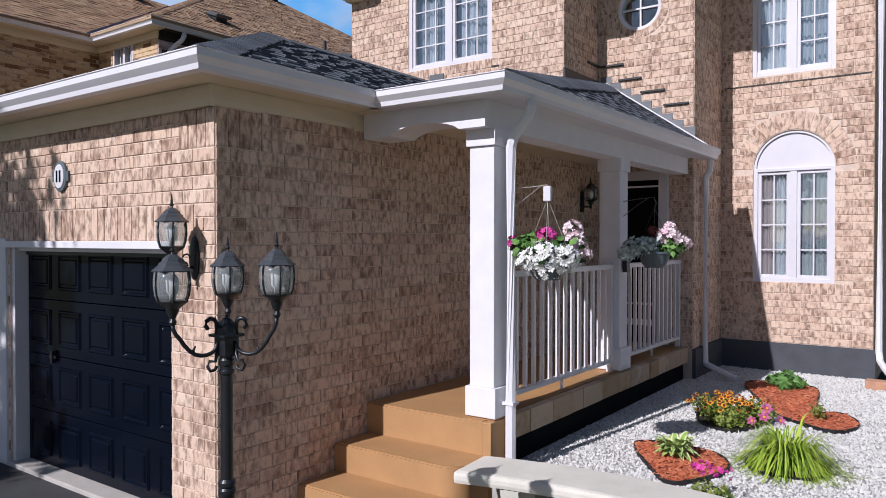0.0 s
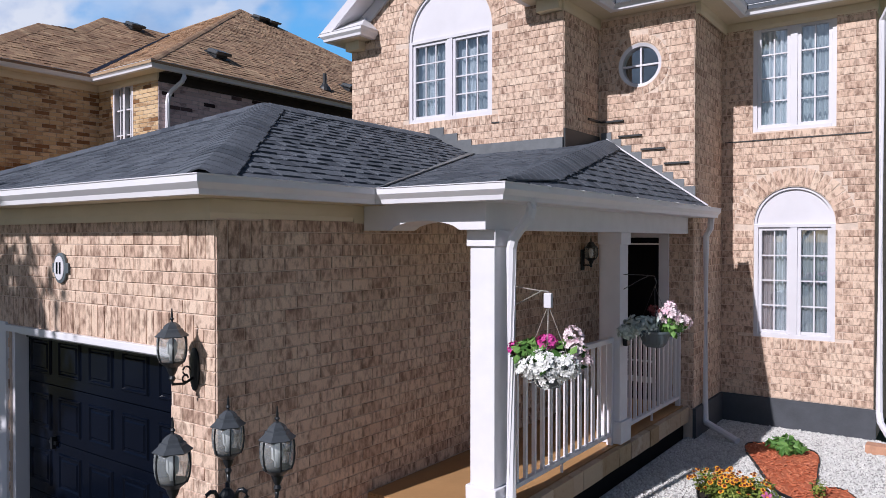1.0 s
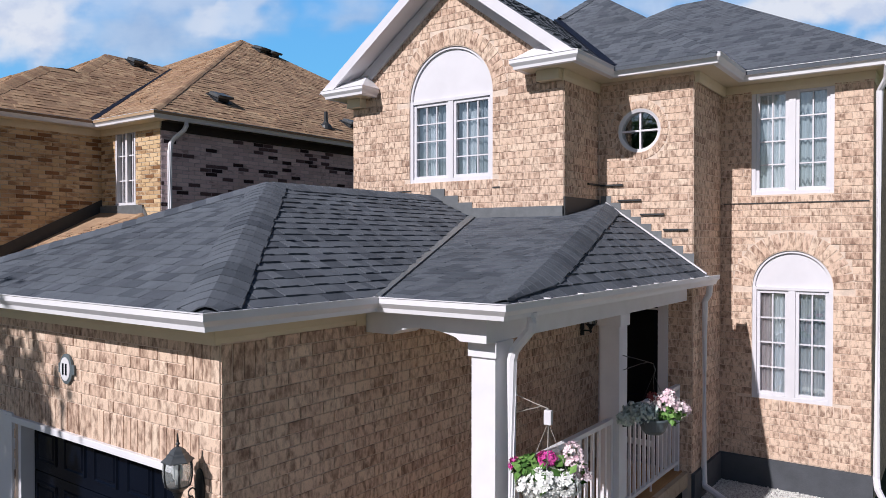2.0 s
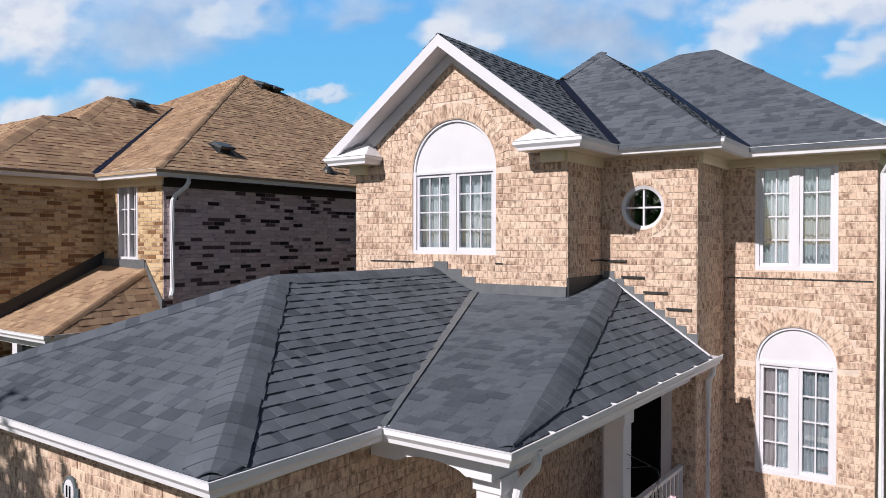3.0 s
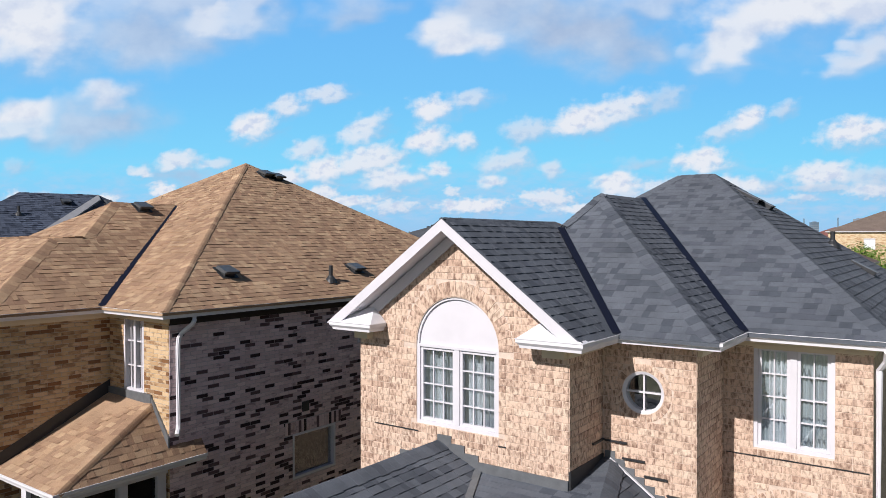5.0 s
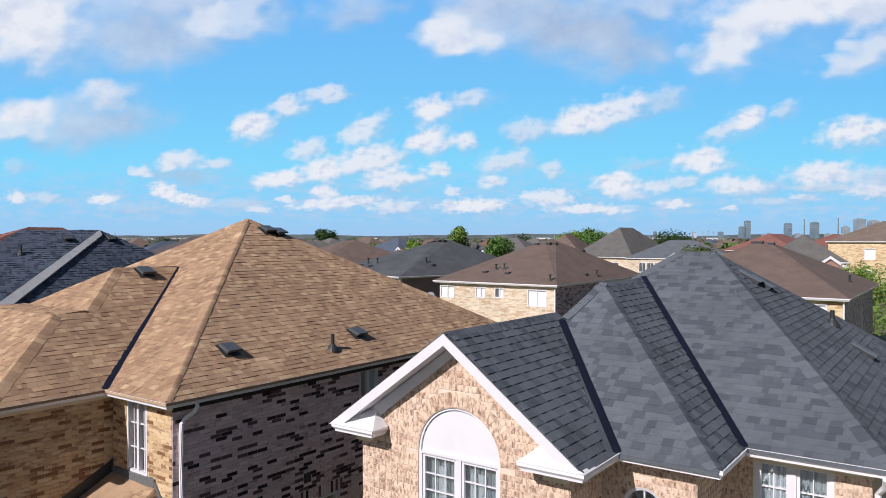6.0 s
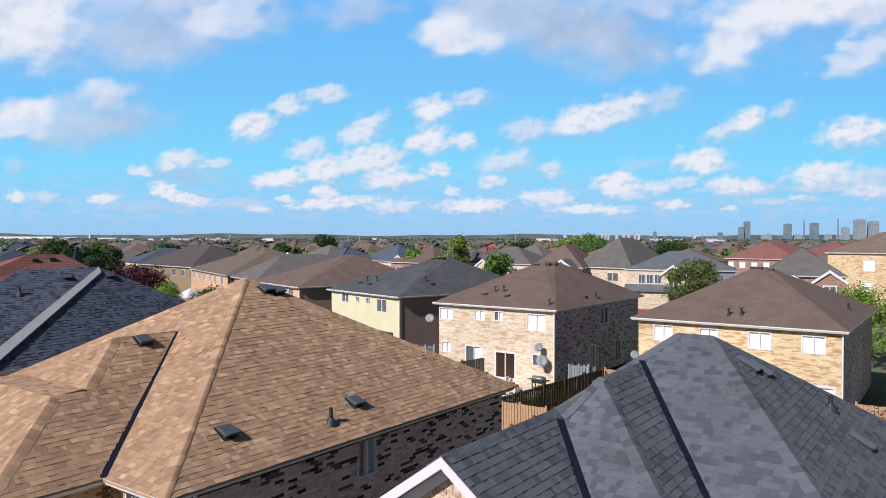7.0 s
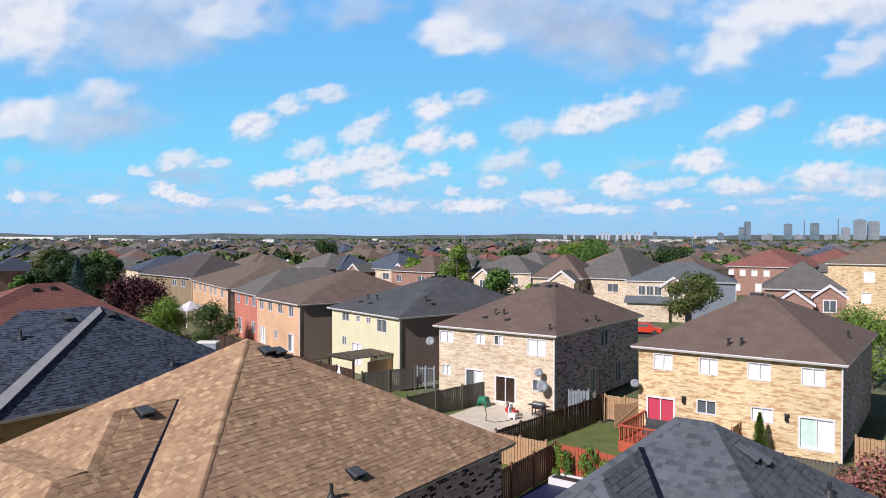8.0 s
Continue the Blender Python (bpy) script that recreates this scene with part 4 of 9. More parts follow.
def step(y0, y1, x1, z, r):
    bm = bmesh.new()
    pts = [(0.012, y1), (0.012, y0), (x1 - r, y0)] + [(x1 - r + r * math.sin(radians(a)), y0 + r - r * math.cos(radians(a))) for a in range(9, 91, 9)] + [(x1, y1)]
    vs = [bm.verts.new((x, y, z)) for x, y in pts]
    f = bm.faces.new(vs)
    r_ = bmesh.ops.extrude_face_region(bm, geom=[f])
    for v in r_["geom"]:
        if isinstance(v, bmesh.types.BMVert):
            v.co.z = -0.05
    bmesh.ops.bevel(bm, geom=[e for e in bm.edges if all(abs(v.co.z - z) < 1e-5 for v in e.verts)], offset=0.012, segments=2, affect="EDGES")
    ob = part("step", bm, M["floor_paint"], porch, smooth=True)
    ob.data.set_sharp_from_angle(angle=radians(50))


step(1.15, 1.58, 1.25, 0.52, 0.17)
step(0.74, 1.17, 1.26, 0.295, 0.17)
part("porch_core", boxes((0.012, 1.19, 1.745, 6.46, 0.0, FL - 0.056)), M["base_shade"], porch)
rnd = random.Random(5)
M["stone"] = brick_mat("ledge_stone", [(0.44, 0.34, 0.24), (0.52, 0.42, 0.31), (0.36, 0.25, 0.14), (0.48, 0.37, 0.24), (0.56, 0.48, 0.38)], (0.27, 0.16, 0.08), 0.5, 0.5, 0.66, (1, 1, 1), 6.0)
part("porch_cheek", boxes((1.19, 1.272, 1.552, 1.80, 0.1, FL - 0.002), bevel=0.008), M["floor_paint"], porch)
y = 1.804
while y < 6.44:
    w = min(rnd.uniform(0.22, 0.46), 6.45 - y)
    part("stone", boxes((1.202, 1.268 + rnd.uniform(0, 0.012), y, y + w - 0.008, 0.585, FL - 0.004), bevel=0.006), M["stone"], porch)
    y += w


def railing(y0, y1, label):
    rail = thing("railing", label, "railing", "porch railings", at=(1.13, y0, FL))
    z = Vector((1.13, y0, FL))

    def p(n, *s, bevel=0.004):
        ob = part(n, boxes(*[(a - z.x, b - z.x, c - z.y, d - z.y, e - z.z, f - z.z) for a, b, c, d, e, f in s], bevel=bevel), M["white_metal"], rail)
        return ob
    p("top_rail", (1.095, 1.165, y0, y1, 1.875, 1.925))
    p("bottom_rail", (1.105, 1.155, y0, y1, 0.875, 0.915))
    n = round((y1 - y0) / 0.16)
    for i in range(1, n):
        yy = y0 + (y1 - y0) * i / n
        p("baluster", (1.114, 1.146, yy - 0.016, yy + 0.016, 0.913, 1.878), bevel=0)
    for yy in (y0 + 0.025, y1 - 0.025):
        p("post", (1.10, 1.16, yy - 0.024, yy + 0.024, FL, 1.93))
    p("foot", (1.12, 1.14, (y0 + y1) / 2 - 0.012, (y0 + y1) / 2 + 0.012, FL, 0.88), bevel=0)


railing(1.87, 4.19, "white metal porch railing with upright bars")
railing(4.43, 6.44, "white metal porch railing with upright bars")

# front door
M["door_glass"] = plain("dark_door_glass", (0.005, 0.005, 0.006), 0.15, 0.2, 2.0, bumpy=0, spec=0.12)
door = new("front_door")
door.parent = house
door["label"] = "dark glazed front door in a white casing"
part("casing", boxes((0.86, 0.99, 6.43, 6.50, FL, 3.12), (-0.03 + 0.035, 0.09, 6.43, 6.50, FL, 3.12), (0.09, 0.86, 6.43, 6.50, 3.0, 3.12), bevel=0.006), M["white"], door)
part("door_leaf", boxes((0.09, 0.86, 6.52, 6.56, FL, 3.0)), M["black_paint"], door)
part("door_frame", boxes((0.79, 0.86, 6.49, 6.53, FL, 3.0), (0.09, 0.16, 6.49, 6.53, FL, 3.0), (0.16, 0.79, 6.49, 6.53, 2.88, 3.0), (0.16, 0.79, 6.49, 6.53, 1.70, 1.73), bevel=0.003), M["black_paint"], door)
part("pane", boxes((0.16, 0.79, 6.505, 6.51, FL + 0.1, 2.88)), M["door_glass"], door)
# two white bands across the lower part of the door
part("kick_rail", boxes((0.17, 0.78, 6.484, 6.50, 1.30, 1.325), (0.17, 0.78, 6.484, 6.50, 1.02, 1.10), bevel=0.003), M["white_metal"], door)
# white strip in place of a glint below the door's head
part("glint_rail", boxes((0.10, 0.85, 6.478, 6.489, 2.902, 2.925)), M["white_metal"], door)

# garage door
gdoor = new("garage_door")
gdoor.parent = house
gdoor["label"] = "black sectional garage door with raised panels"
dx0, dx1, dzs = GD[0] + 0.02, GD[1] + 0.06, 0.515
for r in range(4):
    z0 = 0.09 + r * dzs
    part("section", boxes((dx0, dx1, 0.15, 0.19, z0 + 0.004, z0 + dzs - 0.004), bevel=0.003), M["black_paint"], gdoor)
    for c in range(5):
        w = (dx1 - dx0) / 5
        x0, x1 = dx0 + c * w + 0.07, dx0 + (c + 1) * w - 0.07
        za, zb = z0 + 0.09, z0 + dzs - 0.09
        bm = bmesh.new()

        def inset(d):
            return [(x0 + d, za + d), (x1 - d, za + d), (x1 - d, zb - d), (x0 + d, zb - d)]
        rings = [[bm.verts.new((x, yy, z)) for x, z in inset(d)] for d, yy in ((0.0, 0.1495), (0.010, 0.135), (0.022, 0.135), (0.034, 0.148), (0.050, 0.148), (0.062, 0.136))]
        for a, b in zip(rings, rings[1:]):
            for k in range(4):
                bm.faces.new((a[k], a[(k + 1) % 4], b[(k + 1) % 4], b[k]))
        bm.faces.new(rings[-1])
        part("raised_panel", bm, M["black_paint"], gdoor)
part("door_latch", boxes((-2.62, -2.50, 0.125, 0.15, 1.10, 1.13), (-2.57, -2.54, 0.11, 0.15, 1.06, 1.17), bevel=0.003), M["black_metal"], gdoor)
part("door_trim", boxes((GD[0] - 0.02, GD[0] + 0.05, 0.02, 0.15, 0.06, GD[2] - 0.002), (GD[0] - 0.17, GD[0] - 0.02, -0.03, 0.05, 0.06, GD[2] + 0.03), (GD[0] - 0.62, GD[0] - 0.171, -0.022, 0.02, 0.06, GD[2] + 0.03), bevel=0.006), M["white_metal"], gdoor, "white metal trim")
part("door_head", boxes((GD[0] - 0.16, GD[1] + 0.03, -0.035, 0.06, GD[2] - 0.055, GD[2] + 0.005), (GD[0] - 0.1, GD[1], 0.06, 0.14, GD[2] - 0.09, GD[2] - 0.002), bevel=0.006), M["white_metal"], gdoor)
part("weather_strip", boxes((dx0, dx1, 0.125, 0.16, GD[2] - 0.12, GD[2] - 0.06)), M["black_metal"], gdoor)

# downspouts
downspout(house, [(1.51, 1.75, 3.29), (1.51, 1.75, 3.21), (1.495, 1.75, 3.15), (1.40, 1.748, 3.04), (1.355, 1.746, 2.98), (1.335, 1.745, 2.90), (1.335, 1.745, 0.95), (1.335, 1.745, 0.35)], M["white_metal"], 0.085)
part("downspout_strap", boxes((1.24, 1.382, 1.70, 1.79, 0.90, 0.922)), M["white_metal"], house)
downspout(house, [(1.45, 6.78, 3.26), (1.43, 6.80, 3.12), (1.37, 6.82, 3.02), (1.37, 6.82, 0.62), (1.39, 6.80, 0.52), (1.86, 6.52, 0.405)], M["white_metal"], 0.085)
downspout(house, [(3.42, 7.46, 6.07), (3.40, 7.60, 5.92), (3.31, 7.72, 5.78), (3.31, 7.72, 0.75), (3.33, 7.66, 0.62), (3.52, 7.2, 0.45)], M["white_metal"], 0.085)
# ---------------------------------------------------------------- the neighbour's house
nb = thing("house", "neighbouring brick house with tan shingle roof and white gutters", "house")
nz = 6.17
NA = (-13.22, 10.76, 9.76)
nv = (-13.06, 8.25, 8.372)
BZ = 7.515


M["mortar_mauve"] = plain("mortar_mauve", (0.52, 0.45, 0.46), 0.95, 0.2, 12, bumpy=0.4)


def nwall(name, axis, at, out, outer, holes, extra_blocks, extra, mat, near=None, most=0):
    mp = plane_map(axis, at, out)
    lo, hi = min(u for u, z in outer), max(u for u, z in outer)
    w = panel(name, mp, [(min(max(u, lo + 0.004), hi - 0.004), z) for u, z in outer], holes, 0.25, M["mortar_light"] if mat == "brick_tan" else M["mortar_mauve"], nb)
    lay(mp, courses(outer, holes + extra_blocks, min(z for u, z in outer), max(z for u, z in outer), 0.262, 0.0785, 0.010) + extra, M[mat], w, near, most, 0.008)
    return w


SW1, SW2 = rect(9.85, 10.55, 4.97, 5.92), rect(7.72, 9.06, 2.15, 3.16)
nwall("side_wall", "y", -7.90, 1, rect(4.65, 16.7, 0.0, 6.06), [SW1, SW2], [rect(7.5, 9.25, 3.16, 3.44)], soldiers(7.5, 9.25, 3.165, 3.44, 0.0785), "brick_grey", (6.6, 4.8), 300)
PW = rect(-9.42, -8.72, 4.52, 5.98)
nwall("pier_wall", "x", 4.65, -1, rect(-9.95, -7.90, 0.3, 6.06), [PW], [rect(-9.5, -8.64, 4.42, 4.52)], soldiers(-9.5, -8.64, 4.42, 4.52, 0.0785), "brick_tan", (-8.4, 5.0), 150)
nwall("wing_side_wall", "y", -9.95, 1, rect(2.35, 4.65, 0.3, 6.06), [], [], [], "brick_tan", (3.8, 5.2), 300)
for nm, sp in (("wing_front_wall", (-16, -9.96, 2.35, 2.6, 0, 6.05)), ("back_wall", (-18.4, -7.91, 16.45, 16.7, 0, 6.05)), ("left_side_wall", (-18.4, -18.15, 2.6, 16.45, 0, 6.05))):
    part(nm, boxes(sp), M["brick_tan"], nb)
nroof = add_roof("main_roof", nb, "tan architectural shingle hip roof")
fR = [(-7.52, 4.27, nz), (-7.52, 17.0, nz), NA]
fF = [(-9.58, 4.27, nz), (-7.52, 4.27, nz), NA, nv]
roof_face(nroof, fR, M["shingle_tan"], seed=50, near=(-8.2, 6.5, 6.7), most=150)
roof_face(nroof, fF, M["shingle_tan"], seed=51, near=(-9, 5.6, 6.8), most=100)
fB, fL = [(-7.52, 17.0, nz), (-18.9, 17.0, nz), NA], [(-18.9, 17.0, nz), (-18.9, 4.3, nz), NA]
roof_face(nroof, fB, M["shingle_tan"], seed=52)
roof_face(nroof, fL, M["shingle_tan"], seed=53)
roof_face(nroof, [nv, NA, (-18.9, 4.27, nz), (-14.0, 4.27, nz)], M["shingle_tan"], seed=58)
ridge_caps(nroof, fF[1], NA, M["shingle_tan"], down(fF), down(fR), 0.20, thick=0.006, lift=0.02, far=0.5)
ridge_caps(nroof, fR[1], NA, M["shingle_tan"], down(fR), down(fB), 0.20, thick=0.006, lift=0.02, far=0.5)
ridge_caps(nroof, (-18.9, 4.3, nz), NA, M["shingle_tan"], down(fF), down(fL), 0.20, thick=0.006, lift=0.02, far=0.5)
wroof = add_roof("wing_roof", nb, "tan shingle hip roof over the front wing")
C0, B0, A0 = (-11.65, 4.3, BZ), (-11.65, 5.0, BZ), (-13.06, 6.5, 8.43)
w1 = [(-9.58, 4.28, nz), (-9.58, 2.0, nz), C0, (-11.65, 6.64, BZ)]
w2 = [(-11.65, 6.64, BZ), B0, A0, nv]
w3 = [(-9.58, 2.0, nz), (-17.56, 2.0, nz), (-15.26, 4.3, BZ), C0]
w4 = [B0, (-14.56, 5.0, BZ), A0]
for i, f in enumerate((w1, w2, w3, w4)):
    roof_face(wroof, f, M["shingle_tan"], seed=60 + i)
roof_face(wroof, [A0, (-14.56, 5.0, BZ), (-16.8, 5.0, 6.15), (-16.8, 8.25, 6.15), (-13.06, 8.25, 8.43)], M["shingle_tan"], seed=66)
roof_face(wroof, [C0, (-15.26, 4.3, BZ), (-14.56, 5.0, BZ + 0.06), (-11.65, 5.0, BZ + 0.06)], M["shingle_tan"], seed=67)
ridge_caps(wroof, w1[1], C0, M["shingle_tan"], down(w1), down(w3), 0.20, thick=0.006, lift=0.02, far=0.5)
ridge_caps(wroof, C0, B0, M["shingle_tan"], down(w1), (-1, 0, -0.4), 0.20, thick=0.006, lift=0.02, far=0.5)
ridge_caps(wroof, B0, A0, M["shingle_tan"], down(w2), down(w4), 0.20, thick=0.006, lift=0.02, far=0.5)
ridge_caps(wroof, A0, nv, M["shingle_tan"], down(w2), (-1, 0, -0.4), 0.20, thick=0.006, lift=0.02, far=0.5)
valley_strip((-9.58, 4.28, nz), nv, wroof, 0.07)
eaves(nb, [(-14.5, 2.12), (-9.70, 2.12), (-9.70, 4.39), (-7.64, 4.39), (-7.64, 4.64)], 6.05, M["white_metal"], M["cream"], 0.25, 0.13)
# side soffit and frieze darkened in colour for the shade under this eave
eaves(nb, [(-7.64, 4.642), (-7.64, 16.9)], 6.05, M["white_metal"], plain("shaded_brown_soffit", (0.03, 0.022, 0.02), 0.8, 0.2, 3.0), 0.25, 0.16)
downspout(nb, [(-7.58, 4.98, 6.07), (-7.58, 4.98, 5.98), (-7.62, 4.96, 5.90), (-7.80, 4.86, 5.74), (-7.84, 4.82, 5.64), (-7.84, 4.80, 5.5), (-7.84, 4.80, 4.0), (-7.82, 4.78, 3.92), (-7.74, 4.70, 3.84)], M["white_metal"], 0.09)


def plain_window(parent, mp, u0, u1, z0, z1, cols=2, rows=1, panes=2, label="white-framed window", cover=None, depth=-0.06, glass="glass"):
    """A simpler window for houses further off: frame, mullion, bars, panes and what shows behind."""
    w = new("window")
    w.parent = parent
    if label:
        w["label"] = label
    f = 0.05
    win_part("frame", mp, [(u0, u0 + f, depth - 0.05, depth + 0.07, z0, z1), (u1 - f, u1, depth - 0.05, depth + 0.07, z0, z1), (u0 + f, u1 - f, depth - 0.05, depth + 0.07, z0, z0 + f), (u0 + f, u1 - f, depth - 0.05, depth + 0.07, z1 - f, z1)], M["white"], w, bevel=0)
    for i in range(1, panes):
        uu = u0 + (u1 - u0) * i / panes
        win_part("mullion", mp, [(uu - 0.035, uu + 0.035, depth - 0.04, depth + 0.05, z0 + f, z1 - f)], M["white"], w, bevel=0)
    for p in range(panes):
        a, b = u0 + (u1 - u0) * p / panes, u0 + (u1 - u0) * (p + 1) / panes
        for i in range(1, cols):
            uu = a + (b - a) * i / cols
            win_part("glazing_bar", mp, [(uu - 0.012, uu + 0.012, depth - 0.02, depth + 0.02, z0 + f, z1 - f)], M["white"], w, bevel=0)
    for i in range(1, rows):
        zz = z0 + (z1 - z0) * i / rows
        win_part("glazing_bar", mp, [(u0 + f, u1 - f, depth - 0.02, depth + 0.015, zz - 0.012, zz + 0.012)], M["white"], w, bevel=0)
    win_part("pane", mp, [(u0 + f, u1 - f, depth - 0.035, depth - 0.03, z0 + f, z1 - f)], M[glass], w, bevel=0)
    if cover:
        win_part("blind", mp, [(u0 + f, u1 - f, depth - 0.10, depth - 0.08, z0 + f, z1 - f)], M[cover], w, bevel=0)
    else:
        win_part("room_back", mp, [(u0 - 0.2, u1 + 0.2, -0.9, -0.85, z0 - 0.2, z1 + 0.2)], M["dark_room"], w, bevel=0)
    return w


mpn, mps = plane_map("x", 4.65, -1), plane_map("y", -7.90, 1)
plain_window(nb, mpn, -9.42, -8.72, 4.52, 5.98, 2, 3, 2, "tall white window with glazing bars")
# blind colour brightened to carry the sky's reflection in the pane
M["teal_blind"] = plain("teal_blind", (0.44, 0.78, 0.86), 0.8)
sw_ = plain_window(nb, mps, 9.85, 10.55, 4.97, 5.92, 1, 1, 2, "small sliding window with a pale teal blind in one half")
win_part("blind", mps, [(10.21, 10.49, -0.112, -0.102, 5.03, 5.86)], M["teal_blind"], sw_, bevel=0)
bw_ = plain_window(nb, mps, 7.72, 9.06, 2.15, 3.16, 1, 1, 1, "dark basement-level window in a white frame")
# no real blind: a near-black sheet added for the dim room behind
win_part("blind", mps, [(7.78, 9.0, -0.20, -0.18, 2.21, 3.10)], M["flash_dark"], bw_, bevel=0)
part("wall_vent", boxes((-7.905, -7.87, 8.0, 8.2, 3.62, 3.84), bevel=0.006), M["flash_dark"], nb, "small dark square wall vent")
# its porch
M["far_glass_dark"] = plain("near_black_porch_pane", (0.008, 0.009, 0.010), 0.12, 0.2, 2.0, bumpy=0, spec=0.3)
pz, py0, px1 = 3.35, 2.42, -7.72
proof2 = add_roof("porch_roof", nb, "tan shingle porch roof")
pa = (-8.44, 4.65, 4.36)
n1 = [(-10.6, py0, pz), (px1, py0, pz), pa, (-9.95, 4.65, 4.42), (-10.6, 4.65, 4.42)]
n2 = [(px1, py0, pz), (px1, 5.35, pz), (-7.9, 5.35, 3.60), (-7.9, 4.65, 3.62), pa]
roof_face(proof2, [n1[0], n1[1], pa, n1[3]], M["shingle_tan"], seed=70)
roof_face(proof2, [(px1, py0, pz), (px1, 4.66, pz), pa], M["shingle_tan"], seed=71)
roof_face(proof2, [(px1, 4.66, pz), (px1, 5.35, pz), (-7.9, 5.35, 3.62), (-7.9, 4.66, 3.62)], M["shingle_tan"], seed=72)
ridge_caps(proof2, n1[1], pa, M["shingle_tan"], down([n1[0], n1[1], pa]), down([(px1, py0, pz), (px1, 4.66, pz), pa]), 0.20, thick=0.006, lift=0.02, far=0.5)
eaves(nb, [(-10.4, py0 + 0.1), (px1 - 0.1, py0 + 0.1), (px1 - 0.1, 5.35)], pz - 0.115, M["white_metal"], M["white"], 0.16, 0.05, board=False)
part("wall_flashing", boxes((-9.94, -8.44, 4.60, 4.649, 4.30, 4.52)), M["flash"], nb)
bm = bmesh.new()
slab(bm, [(-8.46, 4.61, 4.50), (-7.88, 4.61, 3.78), (-7.88, 4.61, 3.55), (-8.46, 4.61, 4.28)], (0, 0.038, 0))
part("wall_flashing", bm, M["flash"], nb)
bm = bmesh.new()
slab(bm, [(-9.93, 2.5, 3.62), (-9.93, 4.64, 4.66), (-9.93, 4.64, 4.38), (-9.93, 2.5, 3.38)], (-0.018, 0, 0))
part("wall_flashing", bm, M["flash_dark"], nb)
part("porch_beam", boxes((-10.3, -7.95, 2.62, 2.80, 3.10, 3.24), (-8.13, -7.95, 2.80, 5.3, 3.10, 3.24)), M["white"], nb)
for x, y in ((-8.05, 2.71), (-9.2, 2.71), (-8.04, 3.75), (-8.04, 4.52), (-8.0, 5.22)):
    part("porch_post", boxes((x - 0.09, x + 0.09, y - 0.09, y + 0.09, 0.2, 3.10), bevel=0.006), M["white"], nb)
part("porch_glazing_bar", boxes((-9.0, -8.2, 2.69, 2.73, 2.55, 2.60), (-8.07, -8.03, 2.9, 3.6, 2.55, 2.60)), M["white"], nb)
# near-black panes added across the openings for the porch's dark inside
part("pane", boxes((-9.1, -8.15, 2.70, 2.72, 0.5, 3.09)), M["far_glass_dark"], nb, "dark glazed porch panel")
part("pane", boxes((-8.06, -8.04, 2.81, 3.65, 0.5, 3.09)), M["far_glass_dark"], nb, "dark glazed porch panel")
part("pane", boxes((-8.06, -8.04, 3.85, 4.63, 0.5, 3.09)), M["far_glass_dark"], nb, "dark glazed porch panel")
part("porch_floor", boxes((-10.3, -7.95, 2.6, 4.64, 0.0, 0.5)), M["concrete"], nb)


def roof_vent(at, way, parent_label="black box roof vent"):
    """A low louvred box vent on a slope; way points down the slope."""
    v = thing("roof_vent", parent_label, "roof vent", "roof vents")
    d = Vector(way).normalized()
    s = Vector((0, 0, 1)).cross(d).normalized()
    n = d.cross(s).normalized()
    n = n if n.z > 0 else -n
    m = Matrix((( s.x, d.x, n.x, at[0]), (s.y, d.y, n.y, at[1]), (s.z, d.z, n.z, at[2]), (0, 0, 0, 1)))
    bm = boxes((-0.20, 0.20, -0.21, 0.21, -0.01, 0.014))
    part("base_flange", bm, M["flash_dark"], v)
    bm = bmesh.new()
    lo = [bm.verts.new(q) for q in ((-0.17, -0.17, 0.015), (0.17, -0.17, 0.015), (0.19, 0.2, 0.10), (-0.19, 0.2, 0.10))]
    hi = [bm.verts.new(q) for q in ((-0.17, -0.15, 0.10), (0.17, -0.15, 0.10), (0.19, 0.22, 0.17), (-0.19, 0.22, 0.17))]
    for i in range(4):
        bm.faces.new((lo[i], lo[(i + 1) % 4], hi[(i + 1) % 4], hi[i]))
    bm.faces.new(lo)
    bm.faces.new(hi)
    bmesh.ops.bevel(bm, geom=bm.edges[:], offset=0.012, segments=2, affect="EDGES")
    part("hood", bm, M["vent"], v)
    part("throat", boxes((-0.13, 0.13, -0.12, 0.15, 0.015, 0.10)), M["flash_dark"], v)
    v.matrix_basis = m
    return v


def vent_stack(at, h=0.36):
    v = thing("vent_stack", "black plumbing vent pipe on the roof", "vent pipe", "vent pipes", at=at)
    bm = bmesh.new()
    cyl(bm, (0, 0, -0.1), (0, 0, h), 0.05, 0.045, 14)
    part("pipe", bm, M["flash_dark"], v)
    bm = bmesh.new()
    turned(bm, [(0.16, -0.06), (0.13, 0.03), (0.07, 0.10), (0.06, 0.12)], seg=14)
    part("boot", bm, M["flash_dark"], v)
    return v


M["vent"] = plain("weathered_vent_metal", (0.10, 0.11, 0.12), 0.45, 0.3, 20.0, metal=0.3)
ndr, nwr = down(fR), down(w1)


def on(face, x, y):
    """The height of a slope at a place."""
    p = [Vector(q) for q in face]
    n = (p[1] - p[0]).cross(p[2] - p[0])
    return p[0].z - (n.x * (x - p[0].x) + n.y * (y - p[0].y)) / n.z


